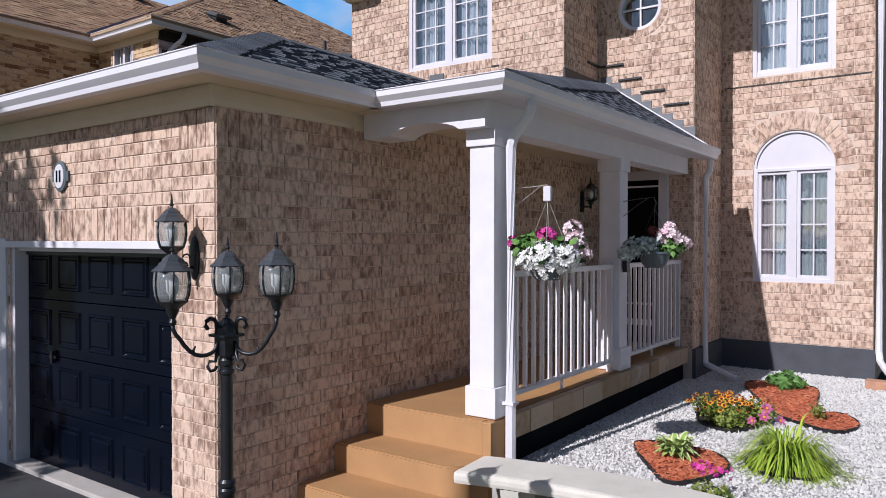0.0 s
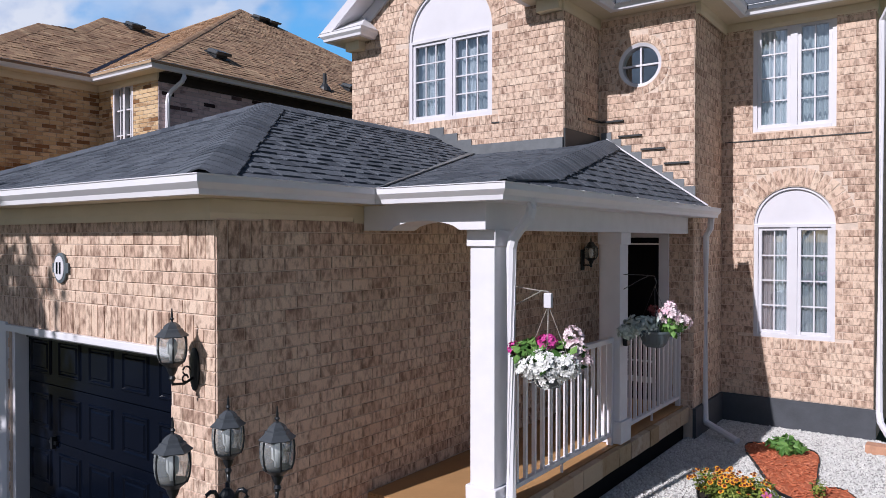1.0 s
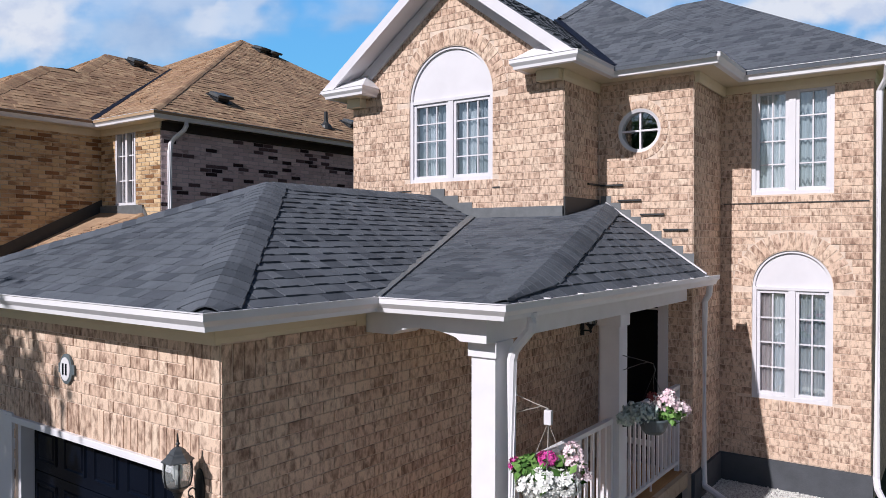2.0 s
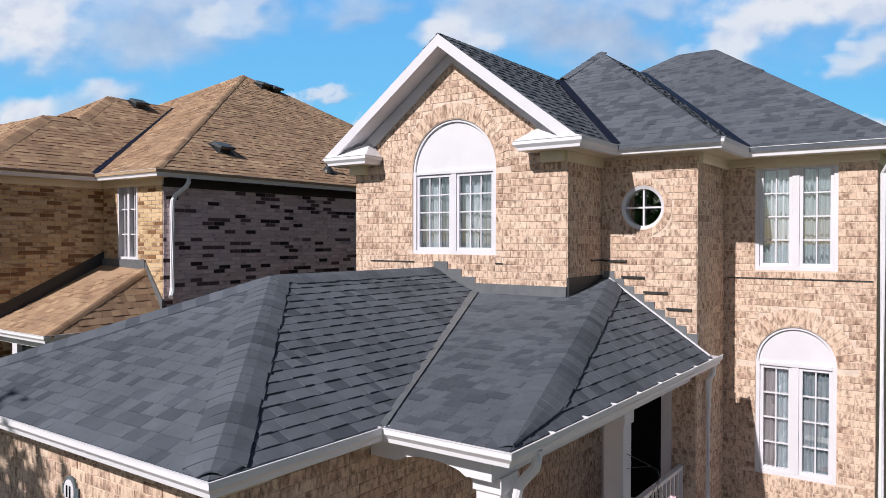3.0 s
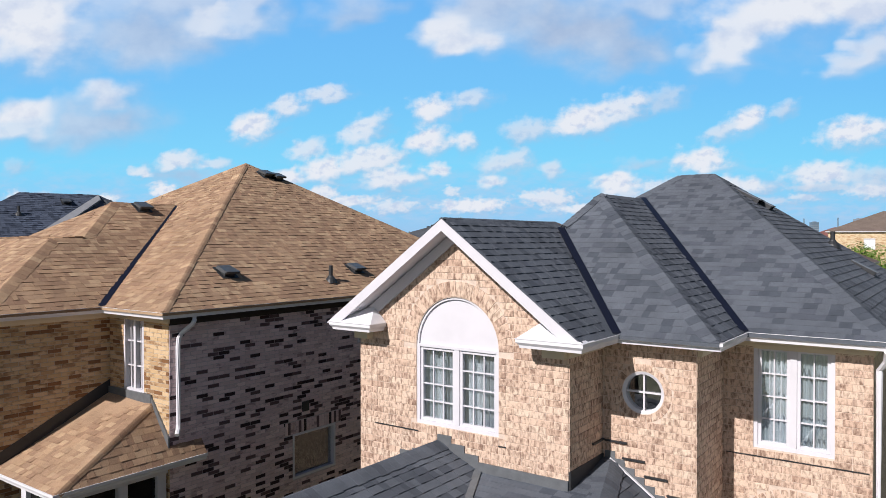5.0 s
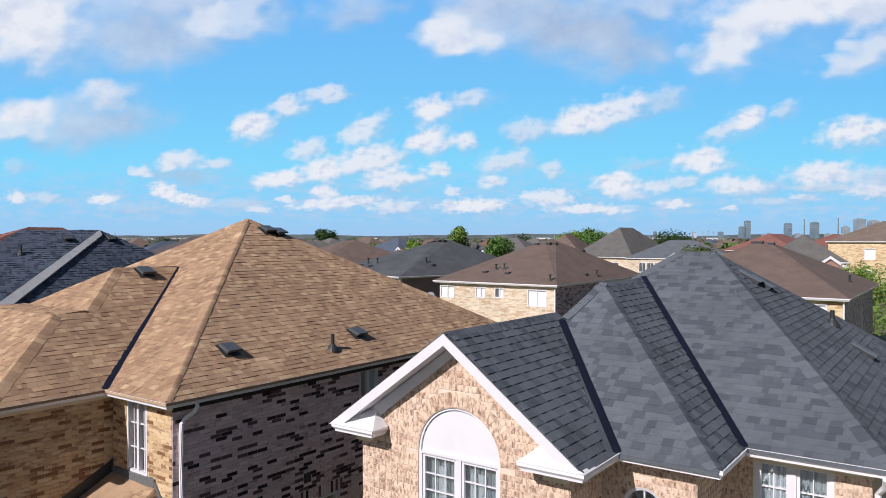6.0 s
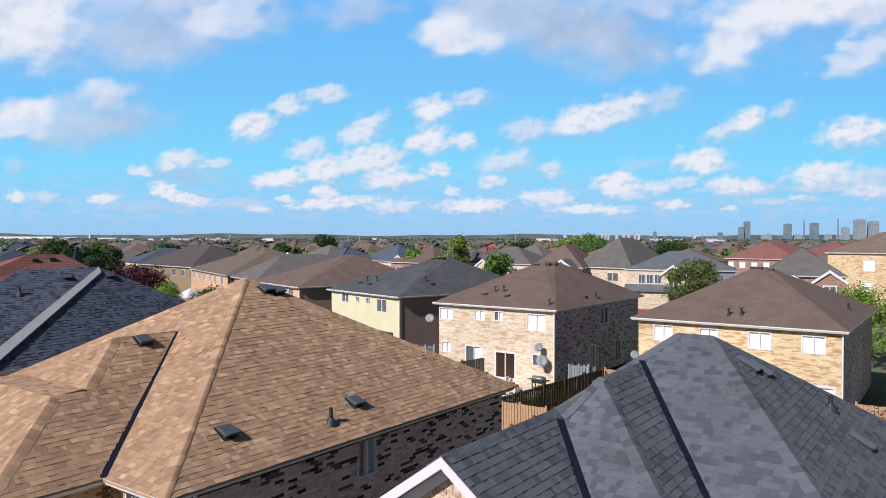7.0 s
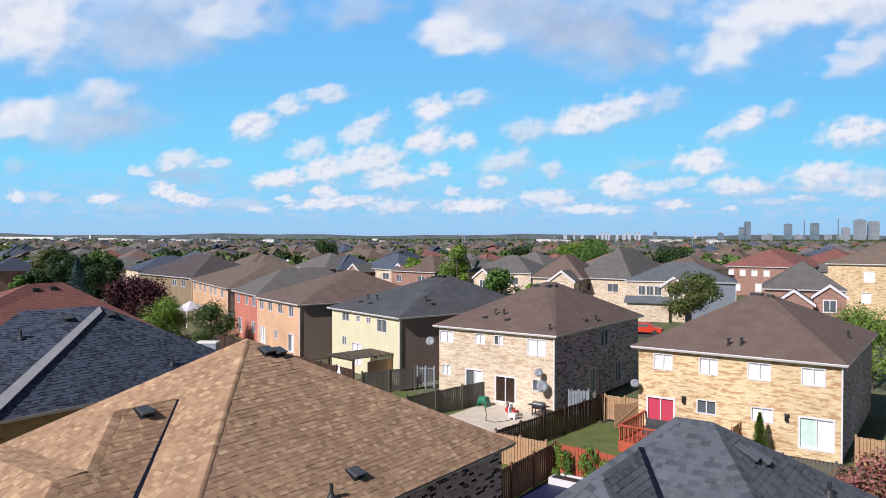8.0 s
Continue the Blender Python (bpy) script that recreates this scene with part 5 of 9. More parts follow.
for x, y in ((-8.50, 6.40), (-8.42, 10.30), (-12.65, 11.0), (-12.55, 11.35)):
    roof_vent((x, y, on(fR, x, y) + 0.01), ndr)
roof_vent((-12.85, 7.16, on(w1, -12.85, 7.16) + 0.01), nwr)
vent_stack((-8.08, 9.11, on(fR, -8.08, 9.11)))
def slant_vent(at, way):
    """A flat slant-back vent: a thin sloping lid over a dark mouth at its foot."""
    v = thing("slant_vent", "flat grey slant-back vent on the shingles", "roof vent", "roof vents")
    d = Vector(way).normalized()
    s = Vector((0, 0, 1)).cross(d).normalized()
    n = d.cross(s).normalized()
    n = n if n.z > 0 else -n
    bm = bmesh.new()
    slab(bm, [(-0.15, -0.30, 0.02), (0.15, -0.30, 0.02), (0.16, 0.20, 0.085), (-0.16, 0.20, 0.085)], (0, 0, 0.014))
    part("lid", bm, M["vent_grey"], v)
    for x in (-0.15, 0.136):
        bm = bmesh.new()
        slab(bm, [(x, -0.30, 0.0), (x, -0.30, 0.022), (x, 0.18, 0.085), (x, 0.18, 0.0)], (0.014, 0, 0))
        part("cheek", bm, M["flash_dark"], v)
    # a navy box stands in for the shaded opening
    part("mouth", boxes((-0.13, 0.13, 0.06, 0.16, 0.0, 0.07)), M["valley"], v)
    v.matrix_basis = Matrix(((s.x, d.x, n.x, at[0]), (s.y, d.y, n.y, at[1]), (s.z, d.z, n.z, at[2]), (0, 0, 0, 1)))
    return v


M["vent_grey"] = plain("grey_vent_lid", (0.13, 0.145, 0.165), 0.6, 0.15, 12.0)
for x, y in ((0.66, 12.33), (0.82, 12.64), (2.62, 13.09)):
    slant_vent((x, y, on(mr, x, y) + 0.012), down(mr))
vent_stack((1.96, 13.70, on(mr, 1.96, 13.70)), 0.30)

# ---------------------------------------------------------------- the slate-blue house beyond
lh = thing("house", "brick house with slate-blue shingle hip roof", "house")
LA, LB = (-28.75, 14.72, 9.58), (-29.35, 11.5, 9.56)
LP, LQ = (-25.39, 4.0, 6.0), (-36.0, 20.0, 6.0)
lr = [(-24.7, 7.5, 6.0), (-25.3, 21.9, 5.9), LA]
lf = [LP, (-24.7, 7.5, 6.0), LA, LB]
lroof = add_roof("main_roof", lh)
for i, f in enumerate((lr, lf, [lr[1], LQ, LA], [LQ, LB, LA], [LQ, LP, LB])):
    roof_face(lroof, f, M["shingle_slate"], 0.15, 0.17, 0.014, seed=80 + i)
M["pale_cap"] = plain("pale_grey_hip_cap", (0.30, 0.31, 0.33), 0.8, 0.12, 3.0)
a, b = Vector(lr[0]), Vector(LA)
s1, s2 = down(lr).normalized(), down(lf).normalized()
bm = bmesh.new()
slab(bm, [a + s1 * 0.05 + Vector((0, 0, 0.05)), b + s1 * 0.05 + Vector((0, 0, 0.05)), b + s2 * 0.46 + Vector((0, 0, 0.035)), a + s2 * 0.72 + Vector((0, 0, 0.035))], (0, 0, -0.05))
slab(bm, [a + s1 * 0.46 + Vector((0, 0, 0.03)), b + s1 * 0.40 + Vector((0, 0, 0.03)), b + s1 * 0.05 + Vector((0, 0, 0.052)), a + s1 * 0.05 + Vector((0, 0, 0.052))], (0, 0, -0.05))
part("hip_cap", bm, M["pale_cap"], lroof, "pale grey hip capping")
part("wall", boxes((-35.0, -25.9, 5.4, 19.5, 0, 5.85)), M["brick_tan"], lh)
eaves(lh, [(-25.5, 4.1), (-24.8, 7.5), (-25.4, 21.8)], 5.86, M["white_metal"], M["white"], 0.25, 0.1)
for x, y, fc in ((-28.42, 13.07, lf), (-28.35, 15.0, lr)):
    roof_vent((x, y, on(fc, x, y) + 0.01), down(fc))
for x, y, fc in ((-27.94, 10.86, lf), (-26.02, 16.76, lr)):
    vent_stack((x, y, on(fc, x, y)))
# ---------------------------------------------------------------- sky backdrop with its clouds
def sky_backdrop():
    yaw, dist = radians(35.85), 3900.0
    ahead, right = Vector((-math.sin(yaw), math.cos(yaw), 0)), Vector((math.cos(yaw), math.sin(yaw), 0))
    o = Vector((4.2, -3.3, 9.0)) + ahead * dist
    # a fine grid of points, u across and v up, that carries how far each place lies inside the clouds
    nu, nv = 420, 150
    gu, gv = np.meshgrid(np.linspace(-0.80, 0.80, nu), np.concatenate((np.linspace(-0.02, 0.10, 60, endpoint=False), np.linspace(0.10, 0.62, nv - 60))))
    gu, gv = gu.ravel(), gv.ravel()
    me = bpy.data.meshes.new("backdrop_sky")
    pts = np.array(o)[None, :] + np.outer(gu * dist, np.array(right)) + np.outer(gv * dist, np.array((0, 0, 1.0)))
    i0 = (np.arange(nv - 1)[:, None] * nu + np.arange(nu - 1)[None, :]).ravel()
    me.from_pydata(pts.tolist(), [], np.stack((i0, i0 + 1, i0 + nu + 1, i0 + nu), 1).tolist())
    cu, cv = gu * 12.81 + 7.84, gv * 12.81

    def store(name, data, kind="FLOAT"):
        at = me.attributes.new(name, kind, "POINT")
        at.data.foreach_set("vector" if kind == "FLOAT_VECTOR" else "value", np.ascontiguousarray(data, dtype=np.float32).ravel())
    store("place", np.stack((cu, cv, cu * 0), 1), "FLOAT_VECTOR")
    m = bpy.data.materials.new("sky_with_clouds")
    m.use_nodes = True
    nt = m.node_tree
    nt.nodes.remove(nt.nodes["Principled BSDF"])

    def attr(name):
        n = nt.nodes.new("ShaderNodeAttribute")
        n.attribute_name = name
        return n
    uv = attr("place").outputs["Vector"]

    def maths(op, a, b=None, c=None, clamp=False):
        n = nt.nodes.new("ShaderNodeMath")
        n.operation, n.use_clamp = op, clamp
        for k, v in enumerate((a, b, c)):
            if isinstance(v, (int, float)):
                n.inputs[k].default_value = v
            elif v is not None:
                nt.links.new(v, n.inputs[k])
        return n.outputs[0]

    def moved(dx, dy, sx=1.0, sy=1.0):
        mp = nt.nodes.new("ShaderNodeMapping")
        mp.inputs["Location"].default_value, mp.inputs["Scale"].default_value = (dx * sx, dy * sy, 0), (sx, sy, 1)
        nt.links.new(uv, mp.inputs[0])
        return mp.outputs[0]

    def fog(vec, scale, detail, rough):
        n = nt.nodes.new("ShaderNodeTexNoise")
        n.inputs["Scale"].default_value, n.inputs["Detail"].default_value, n.inputs["Roughness"].default_value = scale, detail, rough
        nt.links.new(vec, n.inputs["Vector"])
        return n

    # clouds as (across, up, half width, half height, turn, white, grey); white and grey: how thick each layer is
    great = [(0.6, 3.72, 1.35, 0.72, 0, 1.0, 0.5), (0.3, 4.3, 1.9, 0.6, 0, 0.9, 0.4), (2.5, 3.72, 1.5, 0.60, 4, 0.12, 0.85), (2.9, 4.15, 1.6, 0.45, 4, 0.35, 0.7), (3.85, 3.82, 0.50, 0.32, 20, 0.75, 0.4), (4.55, 4.1, 0.75, 0.32, 25, 0.5, 0.5),
             (6.1, 4.02, 0.85, 0.28, 18, 0.2, 0.55), (8.15, 3.62, 0.75, 0.36, -4, 0.95, 0.3), (8.6, 4.15, 1.2, 0.55, 0, 0.30, 0.85), (9.9, 3.82, 1.75, 0.62, -8, 0.06, 1.0), (10.9, 3.50, 0.95, 0.42, -8, 0.0, 0.9), (11.5, 4.15, 0.9, 0.30, 14, 0.40, 0.5),
             (14.5, 4.25, 2.1, 0.66, 15, 1.0, 0.35), (13.0, 3.52, 0.95, 0.42, 28, 0.9, 0.4), (15.6, 4.1, 1.2, 0.5, 8, 0.9, 0.5), (15.2, 3.28, 0.75, 0.26, 28, 0.65, 0.6), (12.3, 3.25, 0.4, 0.15, 30, 0.3, 0.3),
             (0.55, 2.18, 0.75, 0.30, 0, 1.0, 0.4), (0.3, 1.92, 0.95, 0.24, 0, 0.7, 0.5), (1.95, 2.52, 0.62, 0.30, 4, 0.75, 0.55), (1.55, 2.12, 1.15, 0.44, 4, 0.14, 0.85), (1.1, 1.80, 1.3, 0.16, 2, 0.0, 0.6)]
    small = [(4.5, 1.98, 0.46, 0.27, 12, 1, .6), (5.12, 2.33, 0.36, 0.20, 10, .8, .5), (5.8, 2.56, 0.48, 0.15, 8, .7, .5), (6.45, 1.95, 0.52, 0.23, 28, .8, .5), (7.65, 2.28, 0.48, 0.23, 5, 1, .6), (8.3, 2.46, 0.5, 0.16, 8, .55, .5), (5.45, 1.56, 0.36, 0.20, 18, .7, .5),
             (5.0, 1.05, 0.55, 0.18, 4, 1, .5), (5.75, 1.2, 0.48, 0.25, 8, 1, .6), (6.55, 1.38, 0.72, 0.28, 12, .9, .7), (7.6, 1.74, 0.42, 0.27, 18, 1, .6), (8.2, 1.70, 0.26, 0.18, 8, .9, .5), (6.95, 1.04, 0.6, 0.22, 4, .9, .6), (7.75, 1.18, 0.28, 0.17, 0, .9, .4),
             (3.15, 1.38, 0.38, 0.21, 6, .8, .6), (2.5, 1.16, 0.20, 0.12, 0, .8, .5), (3.75, 1.32, 0.38, 0.15, 0, .6, .5), (3.1, 1.16, 0.85, 0.18, 0, 0, .7), (0.3, 1.3, 0.3, 0.15, 10, .2, .4),
             (10.35, 2.10, 0.70, 0.30, 10, 1, .6), (11.0, 2.32, 0.72, 0.25, 18, .85, .6), (11.75, 2.5, 0.42, 0.24, 18, .3, .5), (13.2, 2.08, 0.48, 0.21, 22, 1, .5), (12.75, 1.90, 0.40, 0.16, 20, .6, .5), (13.85, 2.28, 0.36, 0.13, 26, .45, .5), (15.15, 1.88, 0.80, 0.26, 10, 1, .6),
             (9.3, 1.92, 0.46, 0.23, 12, .5, .6), (8.95, 1.36, 0.58, 0.22, 8, .6, .65), (9.75, 1.22, 0.26, 0.15, 0, .55, .6), (8.68, 0.99, 0.26, 0.15, 8, .85, .5), (12.42, 1.39, 0.58, 0.25, 2, 1, .5), (11.3, 1.33, 0.48, 0.13, 4, .15, .5), (10.95, 0.98, 0.48, 0.21, 4, 1, .5), (14.6, 1.13, 0.78, 0.25, 2, .9, .7), (15.4, 1.08, 0.6, 0.24, 0, .4, .75), (13.1, 0.92, 0.64, 0.19, 0, .9, .7)]
    tiny = [(2.95, .82, .30, .18, -12, 1, .4), (3.4, .67, .46, .12, -6, 1, .5), (1.85, .69, .32, .11, 0, .95, .4), (.3, .72, .2, .13, 0, .9, .4), (.8, .72, .32, .11, 0, .45, .5), (5.75, .82, .30, .13, 0, .95, .4), (5.05, .70, .18, .08, 0, .85, .4), (4.6, .52, .28, .08, 0, .7, .4), (6.0, .63, .92, .12, 5, .95, .5), (7.0, .57, .5, .13, 4, .75, .5), (8.0, .84, .16, .10, 0, .7, .4),
            (8.4, .58, .72, .15, 2, 1, .5), (9.7, .72, .60, .17, 0, .8, .6), (10.5, .52, .85, .10, 0, .9, .5), (11.9, .61, .36, .10, 0, .85, .4), (12.9, .54, .2, .06, 0, .7, .4), (14.2, .73, .32, .08, 0, .6, .5), (15.4, .84, .5, .14, 0, .7, .6), (11.65, .92, .32, .13, 4, .7, .5), (12.05, 1.0, .38, .12, 6, .55, .5), (11.1, .77, .42, .09, 0, .6, .5), (14.6, .90, .9, .08, 0, .35, .5), (4.2, .62, .7, .10, 0, .25, .5), (2.4, .55, .8, .10, 0, .15, .5), (13.6, .66, .6, .07, 0, .35, .5)]

    def layers(tag, clouds, noise, rough, edge_w, edge_g, wave, size=1.0):
        """The white and the grey cover of some clouds."""
        rnd_, out = np.random.default_rng(5), []
        wu, wv = np.zeros_like(cu), np.zeros_like(cv)
        for k in range(1, 5):
            for _ in range(3):
                a, p = rnd_.uniform(0, 2 * np.pi), rnd_.uniform(0, 2 * np.pi, 2)
                q = (cu * np.cos(a) + 1.4 * cv * np.sin(a)) * 2.0 * np.pi * k / (wave * 9)
                wu += wave / k * 0.5 * np.sin(q + p[0])
                wv += wave / k * 0.32 * np.sin(q + p[1])
        for kind, edge in ((0, edge_w), (1, edge_g)):
            top, weight, total = np.full_like(cu, -3.0), np.full_like(cu, 1e-9), np.zeros_like(cu)
            for cx, cy, rx, ry, turn, w, g in clouds:
                amount = g if kind else w
                if amount <= 0:
                    continue
                dx, dy, sw, sh = (0.14 * rx, -0.20 * ry, 1.25 * size, 1.30 * size) if kind else (-0.05 * rx, 0.10 * ry, 1.05 * size, 1.05 * size)
                ca, sa = math.cos(radians(turn)), math.sin(radians(turn))
                x, y = cu + wu - cx - dx, cv + wv - cy - dy
                f = 1.0 - np.hypot((x * ca + y * sa) / (rx * sw), (y * ca - x * sa) / (ry * sh))
                top = np.maximum(top, f)
                e = np.exp(np.clip(f, -4, 1) * 7)
                weight += e
                total += e * amount
            store(tag + "_in" + str(kind), top)
            store(tag + "_amount" + str(kind), total / weight)
            field = maths("ADD", maths("MULTIPLY_ADD", noise, rough, -rough * 0.5), attr(tag + "_in" + str(kind)).outputs["Fac"])
            mr_n = nt.nodes.new("ShaderNodeMapRange")
            mr_n.interpolation_type = "SMOOTHSTEP"
            nt.links.new(field, mr_n.inputs["Value"])
            mr_n.inputs["From Min"].default_value, mr_n.inputs["From Max"].default_value = 0.0, edge
            out.append(maths("MULTIPLY", mr_n.outputs[0], attr(tag + "_amount" + str(kind)).outputs["Fac"]))
        return out

    broad, fine = fog(moved(0, 0, 1.0, 1.35), 1.1, 4.0, 0.55).outputs[0], fog(moved(0, 0, 1.0, 1.3), 3.4, 4.0, 0.55).outputs[0]
    fine_up, broad_up = fog(moved(-0.05, 0.07, 1.0, 1.3), 3.4, 4.0, 0.55).outputs[0], fog(moved(-0.14, 0.18, 1.0, 1.35), 1.1, 4.0, 0.55).outputs[0]
    finest = fog(moved(0, 0, 1.0, 1.5), 6.5, 3.0, 0.55).outputs[0]
    wg, gg = layers("great", great, broad, 0.80, 0.60, 0.85, 0.16, 1.16)
    ws, gs_ = layers("small", small, fine, 0.95, 0.64, 0.95, 0.06, 1.08)
    wt, gt_ = layers("tiny", tiny, finest, 1.2, 0.62, 0.95, 0.025, 1.08)
    sep = nt.nodes.new("ShaderNodeSeparateXYZ")
    nt.links.new(uv, sep.inputs[0])
    hgt = maths("MULTIPLY", sep.outputs[1], 1 / 4.3)
    blue = ramp(nt, [(0.0, (0.29, 0.47, 0.69)), (0.10, (0.24, 0.51, 0.75)), (0.30, (0.18, 0.56, 0.80)), (0.62, (0.145, 0.46, 0.78)), (1.0, (0.125, 0.39, 0.75))], hgt)
    # a thin veil of many little clouds low over the horizon
    little = fog(moved(0, 0, 1.0, 2.6), 2.6, 3.0, 0.55).outputs[0]
    band = ramp(nt, [(0.045, (0, 0, 0)), (0.10, (0.75, 0.75, 0.75)), (0.20, (0.5, 0.5, 0.5)), (0.34, (0, 0, 0))], hgt)
    col = mixc(nt, maths("MULTIPLY", ramp(nt, [(0.42, (0, 0, 0)), (0.66, (0.8, 0.8, 0.8))], little), band), blue, (0.40, 0.52, 0.69))
    grey_tone = ramp(nt, [(0.30, (0.30, 0.395, 0.56)), (0.70, (0.42, 0.52, 0.66))], broad)
    lit_great = ramp(nt, [(0.36, (0.54, 0.595, 0.70)), (0.54, (0.675, 0.705, 0.75))], maths("MULTIPLY_ADD", maths("SUBTRACT", broad, broad_up), 0.9, 0.5))
    lit_small = ramp(nt, [(0.36, (0.51, 0.575, 0.70)), (0.50, (0.675, 0.705, 0.75))], maths("MULTIPLY_ADD", maths("SUBTRACT", fine, fine_up), 0.8, 0.5))
    for w, g, lit in ((wg, gg, lit_great), (ws, gs_, lit_small), (wt, gt_, lit_small)):
        col = mixc(nt, maths("MULTIPLY", g, 0.92), col, grey_tone)
        col = mixc(nt, maths("MULTIPLY", w, 0.96), col, lit)
    em = nt.nodes.new("ShaderNodeEmission")
    em.inputs["Strength"].default_value = 1.15
    nt.links.new(col, em.inputs[0])
    nt.links.new(em.outputs[0], nt.nodes["Material Output"].inputs[0])
    me.materials.append(m)
    tagged(new("backdrop_sky", me), "blue sky with scattered white cumulus clouds", "sky", kind="structure")


sky_backdrop()


# ---------------------------------------------------------------- houses further off
def far_brick(name, tones, streak, scale=1.0):
    """Brickwork seen from far: courses by a fine brick pattern, with darker bricks in runs."""
    m, nt, b = nodes_of(name)
    g = nt.nodes.new("ShaderNodeNewGeometry")
    s = nt.nodes.new("ShaderNodeSeparateXYZ")
    c = nt.nodes.new("ShaderNodeCombineXYZ")
    a = nt.nodes.new("ShaderNodeMath")
    nt.links.new(g.outputs["Position"], s.inputs[0])
    nt.links.new(s.outputs[0], a.inputs[0])
    nt.links.new(s.outputs[1], a.inputs[1])
    nt.links.new(a.outputs[0], c.inputs[0])
    nt.links.new(s.outputs[2], c.inputs[1])
    bt = nt.nodes.new("ShaderNodeTexBrick")
    bt.inputs["Scale"].default_value = 1.0
    bt.inputs["Brick Width"].default_value, bt.inputs["Row Height"].default_value, bt.inputs["Mortar Size"].default_value = 0.27 * scale, 0.08 * scale, 0.008
    bt.inputs["Color1"].default_value, bt.inputs["Color2"].default_value = (*tones[0], 1), (*tones[1], 1)
    bt.inputs["Mortar"].default_value = (*[(x + y) * 0.42 for x, y in zip(*tones)], 1)
    nt.links.new(c.outputs[0], bt.inputs[0])
    n = noise_tex(nt, 2.1, 5.0, 0.72, (0.7, 0.7, 3.0))
    col = mixc(nt, ramp(nt, [(0.50, (0, 0, 0)), (0.57, (0.85, 0.85, 0.85))], n), bt.outputs[0], streak)
    grime = noise_tex(nt, 0.35, 4.0, 0.6)
    col = mixc(nt, 0.7, col, ramp(nt, [(0.35, (0.8, 0.78, 0.76)), (0.65, (1.08, 1.06, 1.04))], grime), "MULTIPLY")
    nt.links.new(col, b.inputs["Base Color"])
    b.inputs["Roughness"].default_value = 0.9
    return m


M["far_buff"] = far_brick("buff_brick_far", [(0.62, 0.48, 0.29), (0.76, 0.635, 0.43)], (0.44, 0.25, 0.125))
M["far_cream"] = far_brick("cream_brick_far", [(0.58, 0.49, 0.38), (0.74, 0.655, 0.53)], (0.46, 0.32, 0.21))
M["far_grey"] = far_brick("grey_brick_far", [(0.56, 0.45, 0.46), (0.74, 0.62, 0.63)], (0.13, 0.095, 0.10))
M["far_pink"] = far_brick("pink_brick_far", [(0.31, 0.185, 0.15), (0.38, 0.235, 0.19)], (0.24, 0.13, 0.10))
M["far_orange"] = far_brick("orange_brick_far", [(0.60, 0.38, 0.24), (0.66, 0.44, 0.29)], (0.62, 0.37, 0.23))
M["far_olive"] = far_brick("olive_brick_far", [(0.26, 0.20, 0.13), (0.31, 0.24, 0.16)], (0.22, 0.16, 0.10))
M["blue_siding"] = plain("blue_grey_siding", (0.17, 0.20, 0.24), 0.8, 0.08, 1.0)
M["far_red"] = far_brick("red_brick_far", [(0.52, 0.18, 0.135), (0.58, 0.22, 0.165)], (0.46, 0.15, 0.11))
M["yellow_siding"] = plain("yellow_siding", (0.63, 0.60, 0.41), 0.8, 0.06, 1.0)
M["brown_siding"] = plain("brown_siding", (0.25, 0.19, 0.16), 0.8, 0.08, 1.0)
M["white_blind"] = plain("white_blind", (0.75, 0.76, 0.77), 0.8, 0.05, 4.0)
M["red_curtain"] = plain("red_curtain", (0.50, 0.045, 0.09), 0.8, 0.2, 9.0)
M["brown_drape"] = plain("brown_drape_behind_glass", (0.050, 0.030, 0.022), 0.15, 0.5, 7.0, bumpy=0.0)
M["pale_green"] = plain("pale_green_blind", (0.50, 0.66, 0.62), 0.7, 0.1, 3.0)


M["roof_dark"] = shingle_mat("shingle_dark_brown", [(0.075, 0.062, 0.066), (0.095, 0.08, 0.084)])


def far_glass():
    m, nt, b = nodes_of("far_window_glass")
    b.inputs["Base Color"].default_value = (0.10, 0.115, 0.13, 1)
    b.inputs["Roughness"].default_value = 0.1
    return m


M["far_glass"] = far_glass()


